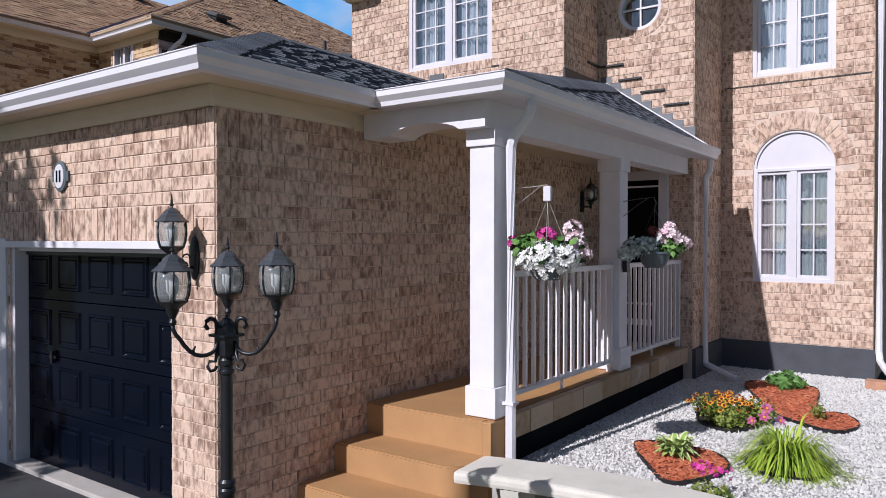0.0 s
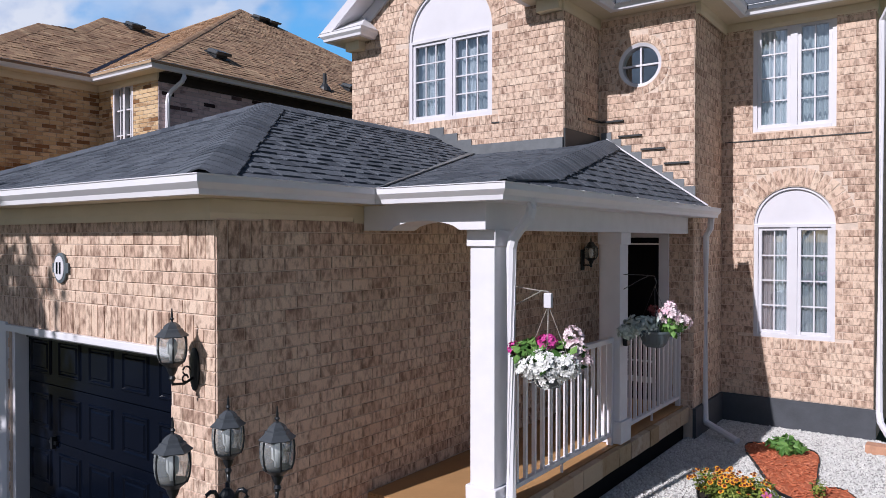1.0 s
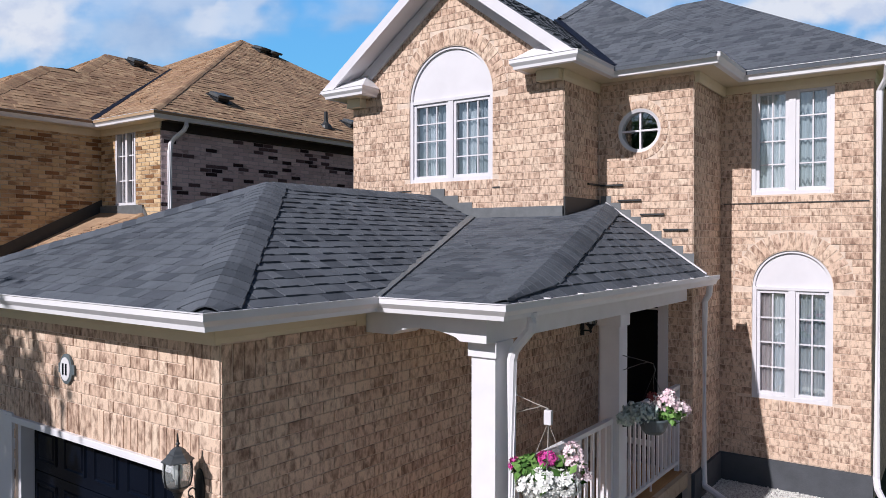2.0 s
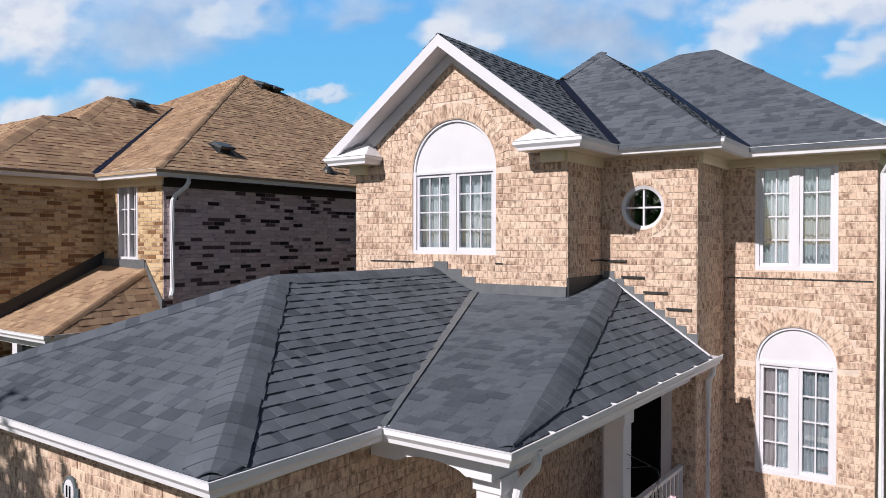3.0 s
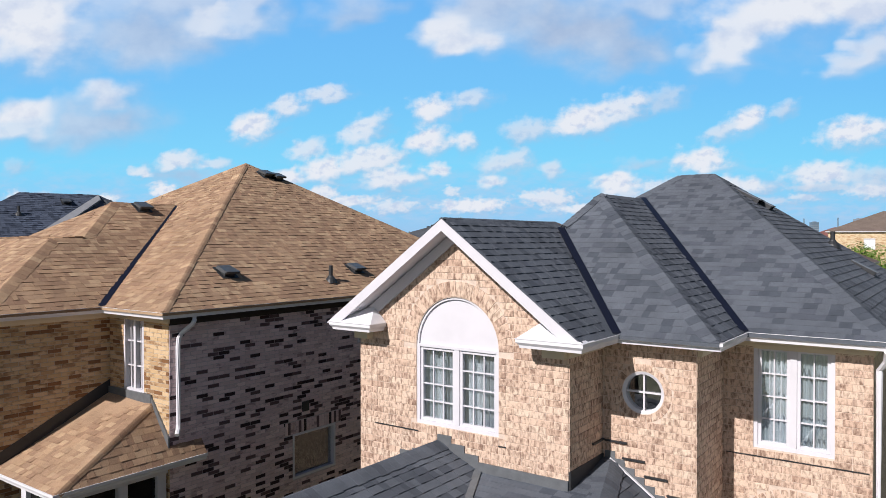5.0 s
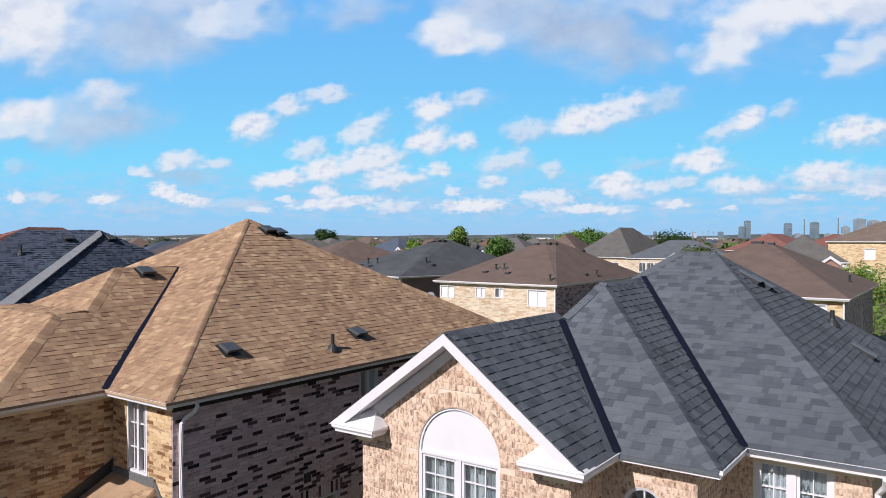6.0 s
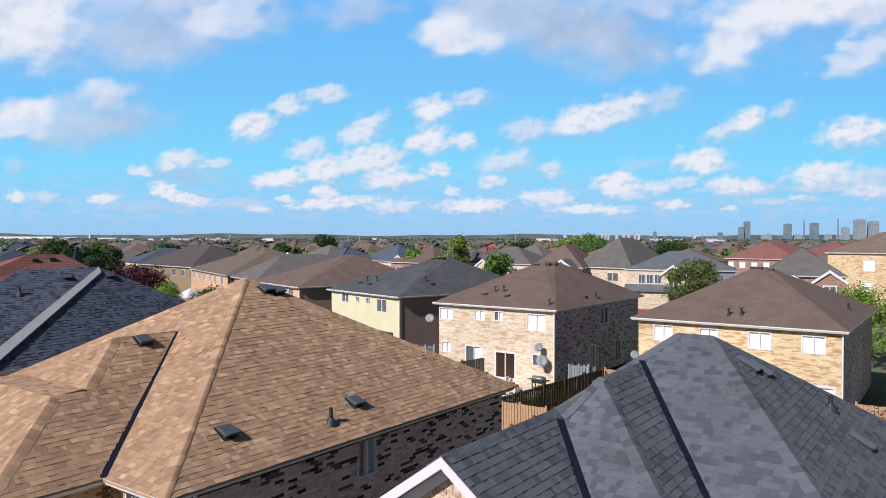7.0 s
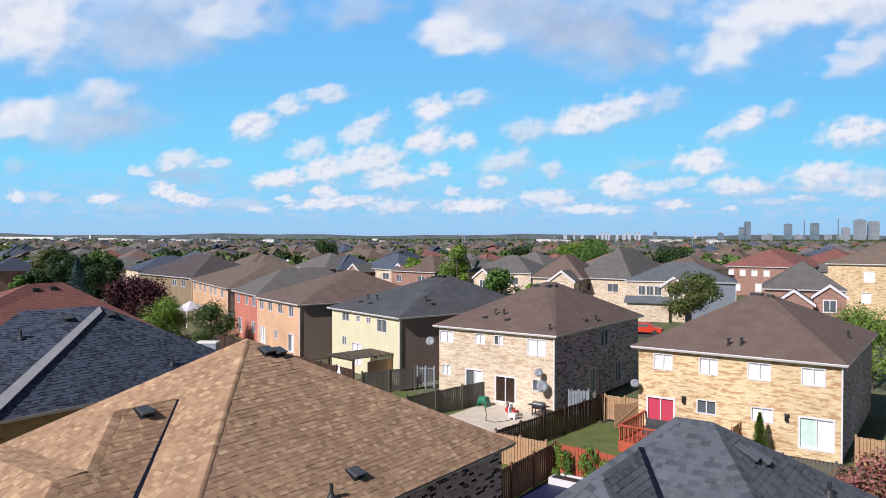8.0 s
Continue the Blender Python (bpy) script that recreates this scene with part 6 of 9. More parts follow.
def far_house(label, x, y, w, d, turn, front, side, roof, ez_=5.75, rise=3.0, base=0.0, windows=(), side_windows=(), ridge=None, group="", vents=()):
    """A hip-roofed house whose back or front faces -y of its own axes; windows as (u, u, z, z, cover)."""
    h = thing("house", label, "house", group, at=(x, y, base))
    h.rotation_euler.z = radians(turn)
    ez_, o = ez_ - base, 0.40
    mpf, mpr = plane_map("x", o, -1), plane_map("y", w - o, 1)
    panel("front_wall", mpf, rect(o, w - o, 0, ez_), [rect(a, b, c - base, e - base) for a, b, c, e, *_ in windows], 0.25, M[front], h)
    panel("right_wall", mpr, rect(o + 0.26, d - o - 0.26, 0, ez_), [rect(a, b, c - base, e - base) for a, b, c, e, *_ in side_windows], 0.25, M[side], h)
    part("left_wall", boxes((o, o + 0.25, o + 0.26, d - o - 0.26, 0, ez_)), M[side], h)
    part("back_wall", boxes((o, w - o, d - o - 0.25, d - o, 0, ez_)), M[side], h)
    z0, z1 = ez_ + 0.16, ez_ + 0.16 + rise
    if ridge:
        (ax, ay), (bx, by) = ridge
    elif d >= w:
        (ax, ay), (bx, by) = (w / 2, w / 2), (w / 2, d - w / 2)
    else:
        (ax, ay), (bx, by) = (d / 2, d / 2), (w - d / 2, d / 2)
    A, B = (ax, ay, z1), (bx, by, z1)
    c = [(0, 0, z0), (w, 0, z0), (w, d, z0), (0, d, z0)]
    bm = bmesh.new()
    vs = [bm.verts.new(p) for p in c + [A, B]]
    if d >= w or ridge:
        fs = ((0, 1, 4), (1, 2, 5, 4), (2, 3, 5), (3, 0, 4, 5))
    else:
        fs = ((0, 1, 5, 4), (1, 2, 5), (2, 3, 4, 5), (3, 0, 4))
    for f in fs:
        bm.faces.new([vs[i] for i in f])
    bm.faces.new([vs[i] for i in (3, 2, 1, 0)])
    r = part("roof", bm, M[roof], h)
    bm = bmesh.new()
    sweep(bm, [(0.06, d), (0.06, 0.06), (w - 0.06, 0.06), (w - 0.06, d)], [(-0.36, -0.16), (0.0, -0.16), (0.07, -0.05), (0.07, 0.0), (-0.36, 0.0)], z0 - 0.001)
    part("gutter", bm, M["white_metal"], h)
    bm = bmesh.new()
    cyl(bm, (w - o + 0.06, o - 0.06, 0.0), (w - o + 0.06, o - 0.06, z0 - 0.2), 0.05, 0.05, 8)
    part("downspout", bm, M["white_metal"], h)
    for mp, ws in ((mpf, windows), (mpr, side_windows)):
        for a, b, c_, e, *cov in ws:
            wn_ = new("window")
            wn_.parent = h
            f = 0.07 if e - c_ < 1.8 else 0.13
            c_, e = c_ - base, e - base
            win_part("window_frame", mp, [(a, a + f, -0.12, 0.02, c_, e), (b - f, b, -0.12, 0.02, c_, e), (a + f, b - f, -0.12, 0.02, c_, c_ + f), (a + f, b - f, -0.12, 0.02, e - f, e), ((a + b) / 2 - 0.04, (a + b) / 2 + 0.04, -0.12, 0.0, c_ + f, e - f)], M["white"], wn_, bevel=0)
            cv = cov[0] if cov else "far_glass"
            halves = cv.split("|")
            for k, q in enumerate(halves):
                u0, u1 = a + f + (b - a - 2 * f) * k / len(halves), a + f + (b - a - 2 * f) * (k + 1) / len(halves)
                win_part("pane", mp, [(u0, u1, -0.14, -0.10, c_ + f, e - f)], M[q], wn_, bevel=0)
    for vx, vy, *tall in vents:
        zz = z0 + rise * min(vx / max(ax, 0.1), (w - vx) / max(w - bx, 0.1), vy / max(ay, 0.1), (d - vy) / max(d - by, 0.1), 1.0)
        bm = bmesh.new()
        if tall:
            cyl(bm, (vx, vy, zz - 0.1), (vx, vy, zz + 0.42), 0.075, 0.065, 8)
            cyl(bm, (vx, vy, zz - 0.15), (vx, vy, zz + 0.08), 0.2, 0.09, 8)
            box(bm, vx - 0.11, vx + 0.11, vy - 0.11, vy + 0.11, zz + 0.40, zz + 0.47, 0.02)
        else:
            box(bm, vx - 0.2, vx + 0.2, vy - 0.2, vy + 0.2, zz - 0.25, zz + 0.11, 0.03)
        part("vent_pipe" if tall else "roof_vent", bm, M["flash_dark"], h)
    return h


def shift(ws, dx):
    return [(a - dx, b - dx, c, d, *e) for a, b, c, d, *e in ws]


W1 = [(-29.71, -28.33, 4.54, 5.5, "white_blind"), (-26.36, -25.43, 4.66, 5.5, "white_blind"), (-24.62, -23.82, 4.72, 5.5, "far_glass|white_blind"), (-21.8, -20.22, 4.22, 5.48, "white_blind"),
      (-29.48, -28.59, 1.93, 2.82, "white_blind"), (-27.25, -25.58, 0.62, 2.74, "far_glass|white_blind"), (-24.56, -22.69, 0.42, 2.51, "brown_drape"), (-21.32, -20.39, 1.67, 2.54)]
S1 = [(8.6, 10.2, 4.0, 5.4), (6.6, 7.6, 0.6, 2.6), (11.6, 12.9, 0.6, 2.4)]
far_house("cream brick house with brown hip roof and patio door", -30.15, 42.80, 10.95, 17.2, 0, "far_cream", "far_grey", "roof_brown", 5.72, 3.15, 0.2, shift(W1, -30.15), S1, ((4.9, 9.6), (5.5, 10.4)), vents=((3.7, 2.0), (4.3, 2.6, 1), (5.0, 2.7, 1), (5.8, 1.9), (10.0, 0.8, 1), (10.1, 6.5), (10.4, 8.0, 1), (4.7, 8.6), (4.3, 8.9), (5.7, 8.8), (6.0, 9.4), (7.1, 12.4)))
W2 = [(-11.9, -10.66, 4.46, 5.5, "white_blind"), (-9.05, -7.89, 4.45, 5.5, "white_blind"), (-6.21, -4.89, 4.43, 5.5, "white_blind"), (-3.31, -2.06, 4.44, 5.5, "white_blind"),
      (-12.36, -10.49, 0.75, 2.74, "red_curtain"), (-9.17, -7.98, 2.0, 2.9), (-6.0, -4.75, 2.0, 2.88, "white_blind"), (-3.46, -1.55, 0.8, 2.71, "pale_green|white_blind")]
far_house("buff brick house with brown hip roof", -13.28, 41.60, 12.40, 16.6, 0, "far_buff", "far_grey", "roof_brown", 5.72, 3.1, 0.3, shift(W2, -13.28), [(9.0, 10.0, 2.6, 4.6), (5.0, 5.8, 1.2, 3.2)], ((5.6, 9.0), (6.3, 9.4)), vents=((5.8, 1.1, 1), (6.5, 1.3, 1), (11.4, 8.4, 1), (5.5, 8.8), (5.9, 8.8), (6.6, 8.9)))
W0 = [(2.4, 3.7, 4.76, 5.6, "far_glass"), (5.0, 5.7, 4.9, 5.5), (6.8, 7.5, 4.9, 5.5), (8.6, 10.2, 4.3, 5.5), (2.4, 3.2, 2.4, 3.3), (4.2, 6.0, 0.8, 2.9, "white_blind")]
far_house("yellow-sided house with charcoal hip roof", -47.4, 48.3, 12.6, 17.0, -16, "yellow_siding", "brown_siding", "roof_charcoal_far", 5.75, 3.1, 0.0, W0, [], ((6.0, 9.5), (6.6, 10.5)), vents=((3.2, 2.0), (5.1, 1.9), (4.9, 2.8, 1), (3.4, 2.7, 1), (10.5, 4.5, 1), (11.0, 4.9), (5.4, 8.8), (5.8, 9.0), (6.3, 9.3), (6.7, 9.6)))
WO = [(1.0, 2.2, 4.5, 5.6), (3.6, 4.9, 4.5, 5.6), (6.4, 7.7, 4.5, 5.6), (9.4, 10.7, 4.4, 5.6), (1.2, 2.8, 0.6, 2.6, "white_blind"), (5.6, 6.4, 1.6, 2.6), (9.2, 10.8, 0.6, 2.6, "far_glass|white_blind")]
far_house("orange brick house with brown hip roof", -63.5, 52.4, 12.7, 17.0, -19, "far_orange", "brown_siding", "roof_brown", 5.75, 3.1, 0.0, WO, [], ((6.0, 9.0), (6.6, 10.0)))
far_house("red brick house with grey hip roof", -74.2, 57.5, 10.6, 16.0, -22, "far_red", "brown_siding", "roof_grey", 5.75, 3.0, 0.0, [(1.5, 2.8, 4.4, 5.6), (5.0, 6.3, 4.4, 5.6), (7.8, 9.2, 4.4, 5.6), (2.0, 3.5, 0.6, 2.6), (7.6, 9.0, 1.2, 2.6)], [])
far_house("orange brick house with taupe hip roof", -99.1, 68.6, 24.6, 16.0, -24, "far_orange", "brown_siding", "roof_taupe", 5.8, 3.0, 0.0, [(1.5, 3.0, 4.4, 5.6), (5.6, 7.0, 4.4, 5.6), (9.0, 10.4, 4.4, 5.6), (13.0, 14.4, 4.4, 5.6), (16.0, 17.4, 4.4, 5.6), (20.0, 21.6, 4.4, 5.6), (9, 11, 0.5, 2.6, "white_blind")], [])
far_house("brown-roofed house beyond the garden trees", -120.5, 72.5, 22.0, 15.0, -10, "far_olive", "brown_siding", "roof_dark", 6.0, 3.6, 0.0, [(14, 15.6, 4.5, 5.7), (17.5, 19, 4.5, 5.7)], [])
far_house("red-roofed house with low walls", -48.0, 7.0, 10.0, 18.2, 0, "far_pink", "far_pink", "roof_red_near", 6.04, 3.7, 0.0, [], [], ((5.0, 11.0), (4.8, 13.2)), vents=((5.3, 11.25), (5.25, 12.35), (8.6, 15.4)))

# second street: houses that show between and above the nearer roofs
blue = far_house("cream and blue-grey sided house with slate hip roof", -39.4, 105.9, 16.7, 13.0, 16, "blue_siding", "blue_siding", "roof_slate_far", 6.0, 2.8, 0.0, [(12.6, 14.0, 3.8, 5.2)], [])
part("front_wing", boxes((0.5, 7.0, -0.9, 0.39, 0, 5.85)), M["far_cream"], blue, "cream-painted front wing")
for u in (2.3, 3.5, 4.7):
    wf = part("window_frame", boxes((u - 0.08, u + 0.98, -0.96, -0.88, 4.0, 5.5)), M["white"], blue)
    part("pane", boxes((u, u + 0.42, -0.975, -0.962, 4.1, 5.4), (u + 0.48, u + 0.9, -0.975, -0.962, 4.1, 5.4)), M["far_glass"], wf)
bm = bmesh.new()
slab(bm, [(0.2, -2.4, 3.0), (7.2, -2.4, 3.0), (7.2, -0.9, 3.9), (0.2, -0.9, 3.9)], (0, 0, -0.15))
part("porch_roof", bm, M["roof_slate_far"], blue)
part("garage_front", boxes((0.6, 6.8, -2.0, -0.91, 0, 2.85)), M["far_cream"], blue)
far_house("pink brick house with grey hip roof and front gables", -17.8, 99.7, 10.2, 13.0, 11.5, "far_pink", "brown_siding", "roof_grey", 6.0, 3.6, 0.0, [(1.0, 2.4, 3.6, 5.0, "white_blind")], [(2.6, 3.6, 3.8, 5.2)], ((5.0, 5.5), (5.2, 7.5)))
far_house("long row house with red roof and pink walls", -41.5, 168.9, 17.0, 24.0, -6, "far_pink", "far_cream", "roof_red", 6.4, 3.8, 0.0, [(1.6 + i * 2.6, 2.9 + i * 2.6, 4.4, 5.8, "white_blind") for i in range(4)] + [(3.2, 4.4, 1.0, 2.6, "white_blind"), (7.6, 9.0, 1.0, 2.8, "white_blind")], [], ((8.0, 8.0), (8.4, 16.0)))
far_house("red-roofed row house with dark red walls", -30.0, 186.0, 16.0, 18.0, -4, "far_red", "far_pink", "roof_red", 6.8, 3.4, 0.0, [(2 + i * 3.2, 4 + i * 3.2, 4.4, 6.0) for i in range(4)], [])
far_house("tall buff brick house with taupe roof", -14.5, 129.4, 22.0, 16.0, 4, "far_buff", "far_buff", "roof_taupe", 8.6, 3.4, 0.0, [(5.5, 7.1, 5.8, 7.6, "white_blind"), (11, 12.6, 2.4, 4.4, "white_blind"), (5.2, 6.6, 2.4, 4.2, "white_blind")], [])
far_house("cream gabled house with brown roof", -56.2, 105.6, 9.4, 14.0, 8, "far_cream", "brown_siding", "roof_brown", 6.0, 3.8, 0.0, [(0.9, 2.2, 3.6, 5.2)], [], ((4.5, 5.0), (4.8, 8.0)))
far_house("cream house with tall grey hip roof", -50.8, 110.4, 11.2, 19.0, -3, "far_cream", "brown_siding", "roof_grey", 6.0, 5.0, 0.0, [(2, 3.6, 3.9, 5.3), (6.6, 8.6, 3.9, 5.3)], [], ((5.6, 7.0), (5.8, 12.0)))
for i, (x, y, w, rf, wl, tn) in enumerate(((-78, 118, 15, "roof_grey", "far_cream", 2), (-93, 112, 13, "roof_brown", "far_pink", -6), (-108, 118, 14, "shingle_slate", "far_cream", -8), (-123, 112, 14, "roof_grey", "far_cream", -10), (-138, 104, 14, "roof_taupe", "far_pink", -14), (-152, 98, 14, "roof_grey", "far_cream", -16), (-70, 150, 14, "roof_red", "far_pink", 0), (-90, 150, 14, "roof_grey", "far_cream", -4))):
    far_house("suburban house with hip roof on the next street", x, y, w, 13.0, tn, wl, "brown_siding", rf, 5.9, 3.3, 0.0, [(2, 3.4, 3.8, 5.2), (w - 5, w - 3, 3.8, 5.2)], [], group="houses of the next street")


def small_gable(x, y, w, z, turn, wallm, label):
    g = thing("gable_front", label, "gable", "street gables", at=(x, y, 0))
    g.rotation_euler.z = radians(turn)
    bm = bmesh.new()
    slab(bm, [(0, 0, 0), (w, 0, 0), (w, 0, z), (w / 2, 0, z + w * 0.36), (0, 0, z)], (0, 3.0, 0))
    part("wall", bm, M[wallm], g)
    for s in (0, 1):
        bm = bmesh.new()
        e = -0.3 if s == 0 else w + 0.3
        slab(bm, [(e, -0.25, z - 0.2), (w / 2, -0.25, z + w * 0.36 + 0.06), (w / 2, -0.25, z + w * 0.36 + 0.45), (e, -0.25, z + 0.2)], (0, 0.2, 0))
        part("rake_board", bm, M["white"], g)
        bm = bmesh.new()
        slab(bm, [(e, -0.1, z + 0.16), (w / 2, -0.1, z + w * 0.36 + 0.42), (w / 2, 5.0, z + w * 0.36 + 0.42), (e, 5.0, z + 0.16)], (0, 0, -0.12))
        part("roof_slope", bm, M["roof_grey"], g)
    part("window_frame", boxes((w / 2 - 0.8, w / 2 + 0.8, -0.05, 0.02, z - 1.9, z - 0.2)), M["white"], g)
    part("pane", boxes((w / 2 - 0.66, w / 2 - 0.05, -0.06, -0.052, z - 1.75, z - 0.35), (w / 2 + 0.05, w / 2 + 0.66, -0.06, -0.052, z - 1.75, z - 0.35)), M["far_glass"], g)


for px, py, w, top, turn, wl in ((-13.4, 97.1, 4.4, 6.4, 9, "far_pink"), (-9.8, 100.5, 3.7, 7.0, 11, "far_pink"), (-49.2, 103.6, 4.2, 7.6, 8, "far_cream"), (-32.0, 107.0, 3.4, 7.0, 16, "far_cream"), (-148.8, 149.1, 4.8, 7.6, -16, "far_pink"), (-136.7, 123.9, 4.4, 7.4, -14, "far_cream"),
                                 (-130.4, 124.8, 4.0, 7.2, -14, "far_cream"), (-104.5, 113.6, 4.4, 7.2, -8, "far_pink"), (-95.1, 117.7, 4.8, 7.4, -8, "far_cream"), (-71.2, 114.2, 4.2, 7.0, 0, "far_cream")):
    small_gable(px - w / 2 * math.cos(radians(turn)), py - w / 2 * math.sin(radians(turn)), w, top - w * 0.36 - 0.45, turn, wl, ("pink brick" if wl == "far_pink" else "cream") + " gable front with white rake boards and a window")


# the suburb beyond, out to the horizon
def far_suburb():
    rnd = random.Random(21)
    yaw = radians(35.85)
    ah, ri = Vector((-math.sin(yaw), math.cos(yaw))), Vector((math.cos(yaw), math.sin(yaw)))
    groups = {k: ([], []) for k in ("roof_brown", "roof_taupe", "roof_grey", "roof_red", "shingle_slate")}
    walls = {k: ([], []) for k in ("far_cream", "far_pink", "brown_siding")}
    d = 165.0
    while d < 1500:
        s = -0.68 * d
        while s < 0.68 * d:
            w, dep = rnd.uniform(11, 17), rnd.uniform(11, 15)
            c = Vector((4.2, -3.3)) + ah * (d + rnd.uniform(-5, 5)) + ri * s
            a = radians(rnd.choice((0, 0, 0, 90)) + 16 * math.sin(c.x * 0.01) + rnd.uniform(-4, 4))
            ca, sa = math.cos(a), math.sin(a)
            h, r = rnd.uniform(5.2, 6.2), rnd.uniform(2.6, 3.6)

            def P(x, y, z):
                return (c.x + ca * x - sa * y, c.y + sa * x + ca * y, z)
            if rnd.random() < 0.86:
                v, f = groups[rnd.choices(list(groups), (2.2, 2.6, 5, 0.7, 2))[0]]
                k = len(v)
                v += [P(-w / 2, -dep / 2, h), P(w / 2, -dep / 2, h), P(w / 2, dep / 2, h), P(-w / 2, dep / 2, h), P(-w / 2 + dep / 2, 0, h + r), P(w / 2 - dep / 2, 0, h + r)]
                f += [(k, k + 1, k + 5, k + 4), (k + 1, k + 2, k + 5), (k + 2, k + 3, k + 4, k + 5), (k + 3, k, k + 4)]
                v, f = walls[rnd.choices(list(walls), (3, 2, 2))[0]]
                k = len(v)
                v += [P(x * (w / 2 - 0.4), y * (dep / 2 - 0.4), z) for z in (0, h + 0.05) for x, y in ((-1, -1), (1, -1), (1, 1), (-1, 1))]
                f += [(k, k + 1, k + 5, k + 4), (k + 1, k + 2, k + 6, k + 5), (k + 2, k + 3, k + 7, k + 6), (k + 3, k, k + 4, k + 7)]
            s += w + rnd.choice((3.0, 4.0, 6.0, 14.0)) * (1 + d / 700)
        d += rnd.choice((17, 21, 30)) * (1 + d / 900)
    for src, nm in ((groups, "far_roofs"), (walls, "far_walls")):
        for k, (v, f) in src.items():
            tagged(mesh_ob(nm, v, f, M[k]), "distant suburban houses in rows", "houses", kind="stuff")


far_suburb()


# ---------------------------------------------------------------- trees
def leaf_mat(name, tones):
    m, nt, b = nodes_of(name)
    r = piece_random(nt)
    c = ramp(nt, [(i / max(1, len(tones) - 1), t) for i, t in enumerate(tones)], r)
    nt.links.new(c, b.inputs["Base Color"])
    b.inputs["Roughness"].default_value = 0.6
    b.inputs["Specular IOR Level"].default_value = 0.3
    return m


M["leaf"] = leaf_mat("leaf_green", [(0.035, 0.085, 0.015), (0.07, 0.14, 0.025), (0.10, 0.19, 0.035), (0.05, 0.11, 0.02)])
M["leaf_dark"] = leaf_mat("leaf_dark_green", [(0.007, 0.022, 0.006), (0.013, 0.040, 0.008), (0.040, 0.085, 0.013)])
M["leaf_olive"] = leaf_mat("leaf_olive", [(0.045, 0.07, 0.016), (0.075, 0.10, 0.024), (0.11, 0.13, 0.036)])
M["leaf_bright"] = leaf_mat("leaf_bright_green", [(0.085, 0.16, 0.02), (0.15, 0.24, 0.035), (0.11, 0.20, 0.028)])
M["leaf_shrub"] = leaf_mat("leaf_shrub_green", [(0.022, 0.05, 0.012), (0.05, 0.09, 0.02), (0.10, 0.14, 0.04)])
M["leaf_plum"] = leaf_mat("leaf_plum", [(0.018, 0.004, 0.008), (0.034, 0.006, 0.012), (0.080, 0.014, 0.022)])
M["leaf_blue"] = leaf_mat("spruce_blue", [(0.07, 0.13, 0.14), (0.11, 0.19, 0.20), (0.05, 0.095, 0.10)])
M["leaf_pink"] = leaf_mat("leaf_pinkish", [(0.20, 0.06, 0.065), (0.30, 0.11, 0.11), (0.14, 0.10, 0.04), (0.26, 0.08, 0.07)])
# greyed green: distance haze put into the far trees' leaf colour
M["leaf_far"] = leaf_mat("leaf_hazed_green", [(0.055, 0.075, 0.035), (0.085, 0.105, 0.05), (0.07, 0.09, 0.05)])
M["bark"] = plain("bark", (0.10, 0.075, 0.055), 0.95, 0.3, 8.0, bumpy=0.6)


def leaves(rnd, lobes, n, size):
    """Small bent leaf clumps scattered over rounded lobes, thinner towards their outside."""
    v, f = [], []
    for _ in range(n):
        c, r, q = rnd.choice(lobes)
        d = Vector((rnd.gauss(0, 1), rnd.gauss(0, 1), rnd.gauss(0, 1))).normalized()
        p = Vector(c) + Vector((d.x * r, d.y * r, d.z * r * q)) * (rnd.random() ** 0.4) * rnd.uniform(0.8, 1.12)
        n_ = (d + Vector((rnd.uniform(-.9, .9), rnd.uniform(-.9, .9), rnd.uniform(-.3, .9)))).normalized()
        a = n_.orthogonal().normalized()
        a.rotate(Matrix.Rotation(rnd.uniform(0, 6.28), 3, n_))
        b = n_.cross(a)
        s = size * rnd.uniform(0.6, 1.4)
        k = len(v)
        v += [p - a * s, p + b * s * 0.55 - n_ * s * 0.15, p + a * s, p - b * s * 0.55 - n_ * s * 0.15]
        f.append((k, k + 1, k + 2, k + 3))
    return v, f


def tree(x, y, h, r, leaf, label, seed, n=900, base=0.0, bare=0.25, size=0.3):
    rnd = random.Random(seed)
    t = thing("tree", label, "tree", at=(x, y, base))
    bm = bmesh.new()
    tube(bm, [(0, 0, -0.2), (0.04 * h * 0.2, 0, h * 0.25), (0.0, 0.05, h * 0.55), (0.05, 0, h * 0.85)], [0.035 * h ** 0.9, 0.026 * h ** 0.9, 0.016 * h ** 0.9, 0.004 * h], 8)
    lobes = []
    for i in range(9):
        a, zz = rnd.uniform(0, 6.28), rnd.uniform(bare + 0.12, 0.9)
        rr = r * (1.0 - abs(zz - 0.5) * 0.9) * rnd.uniform(0.35, 0.72)
        c = (math.cos(a) * rr, math.sin(a) * rr, zz * h)
        lobes.append((c, r * rnd.uniform(0.32, 0.55), rnd.uniform(0.7, 1.0)))
        tube(bm, [(0, 0, zz * h * 0.6), (c[0] * 0.5, c[1] * 0.5, zz * h * 0.75), c], [0.012 * h ** 0.9, 0.008 * h ** 0.9, 0.003 * h], 5)
    lobes.append(((0, 0, h * 0.82), r * 0.45, 0.9))
    part("trunk", bm, M["bark"], t)
    v, f = leaves(rnd, lobes, n, size)
    mesh_ob("crown", v, f, M[leaf], t)
    return t


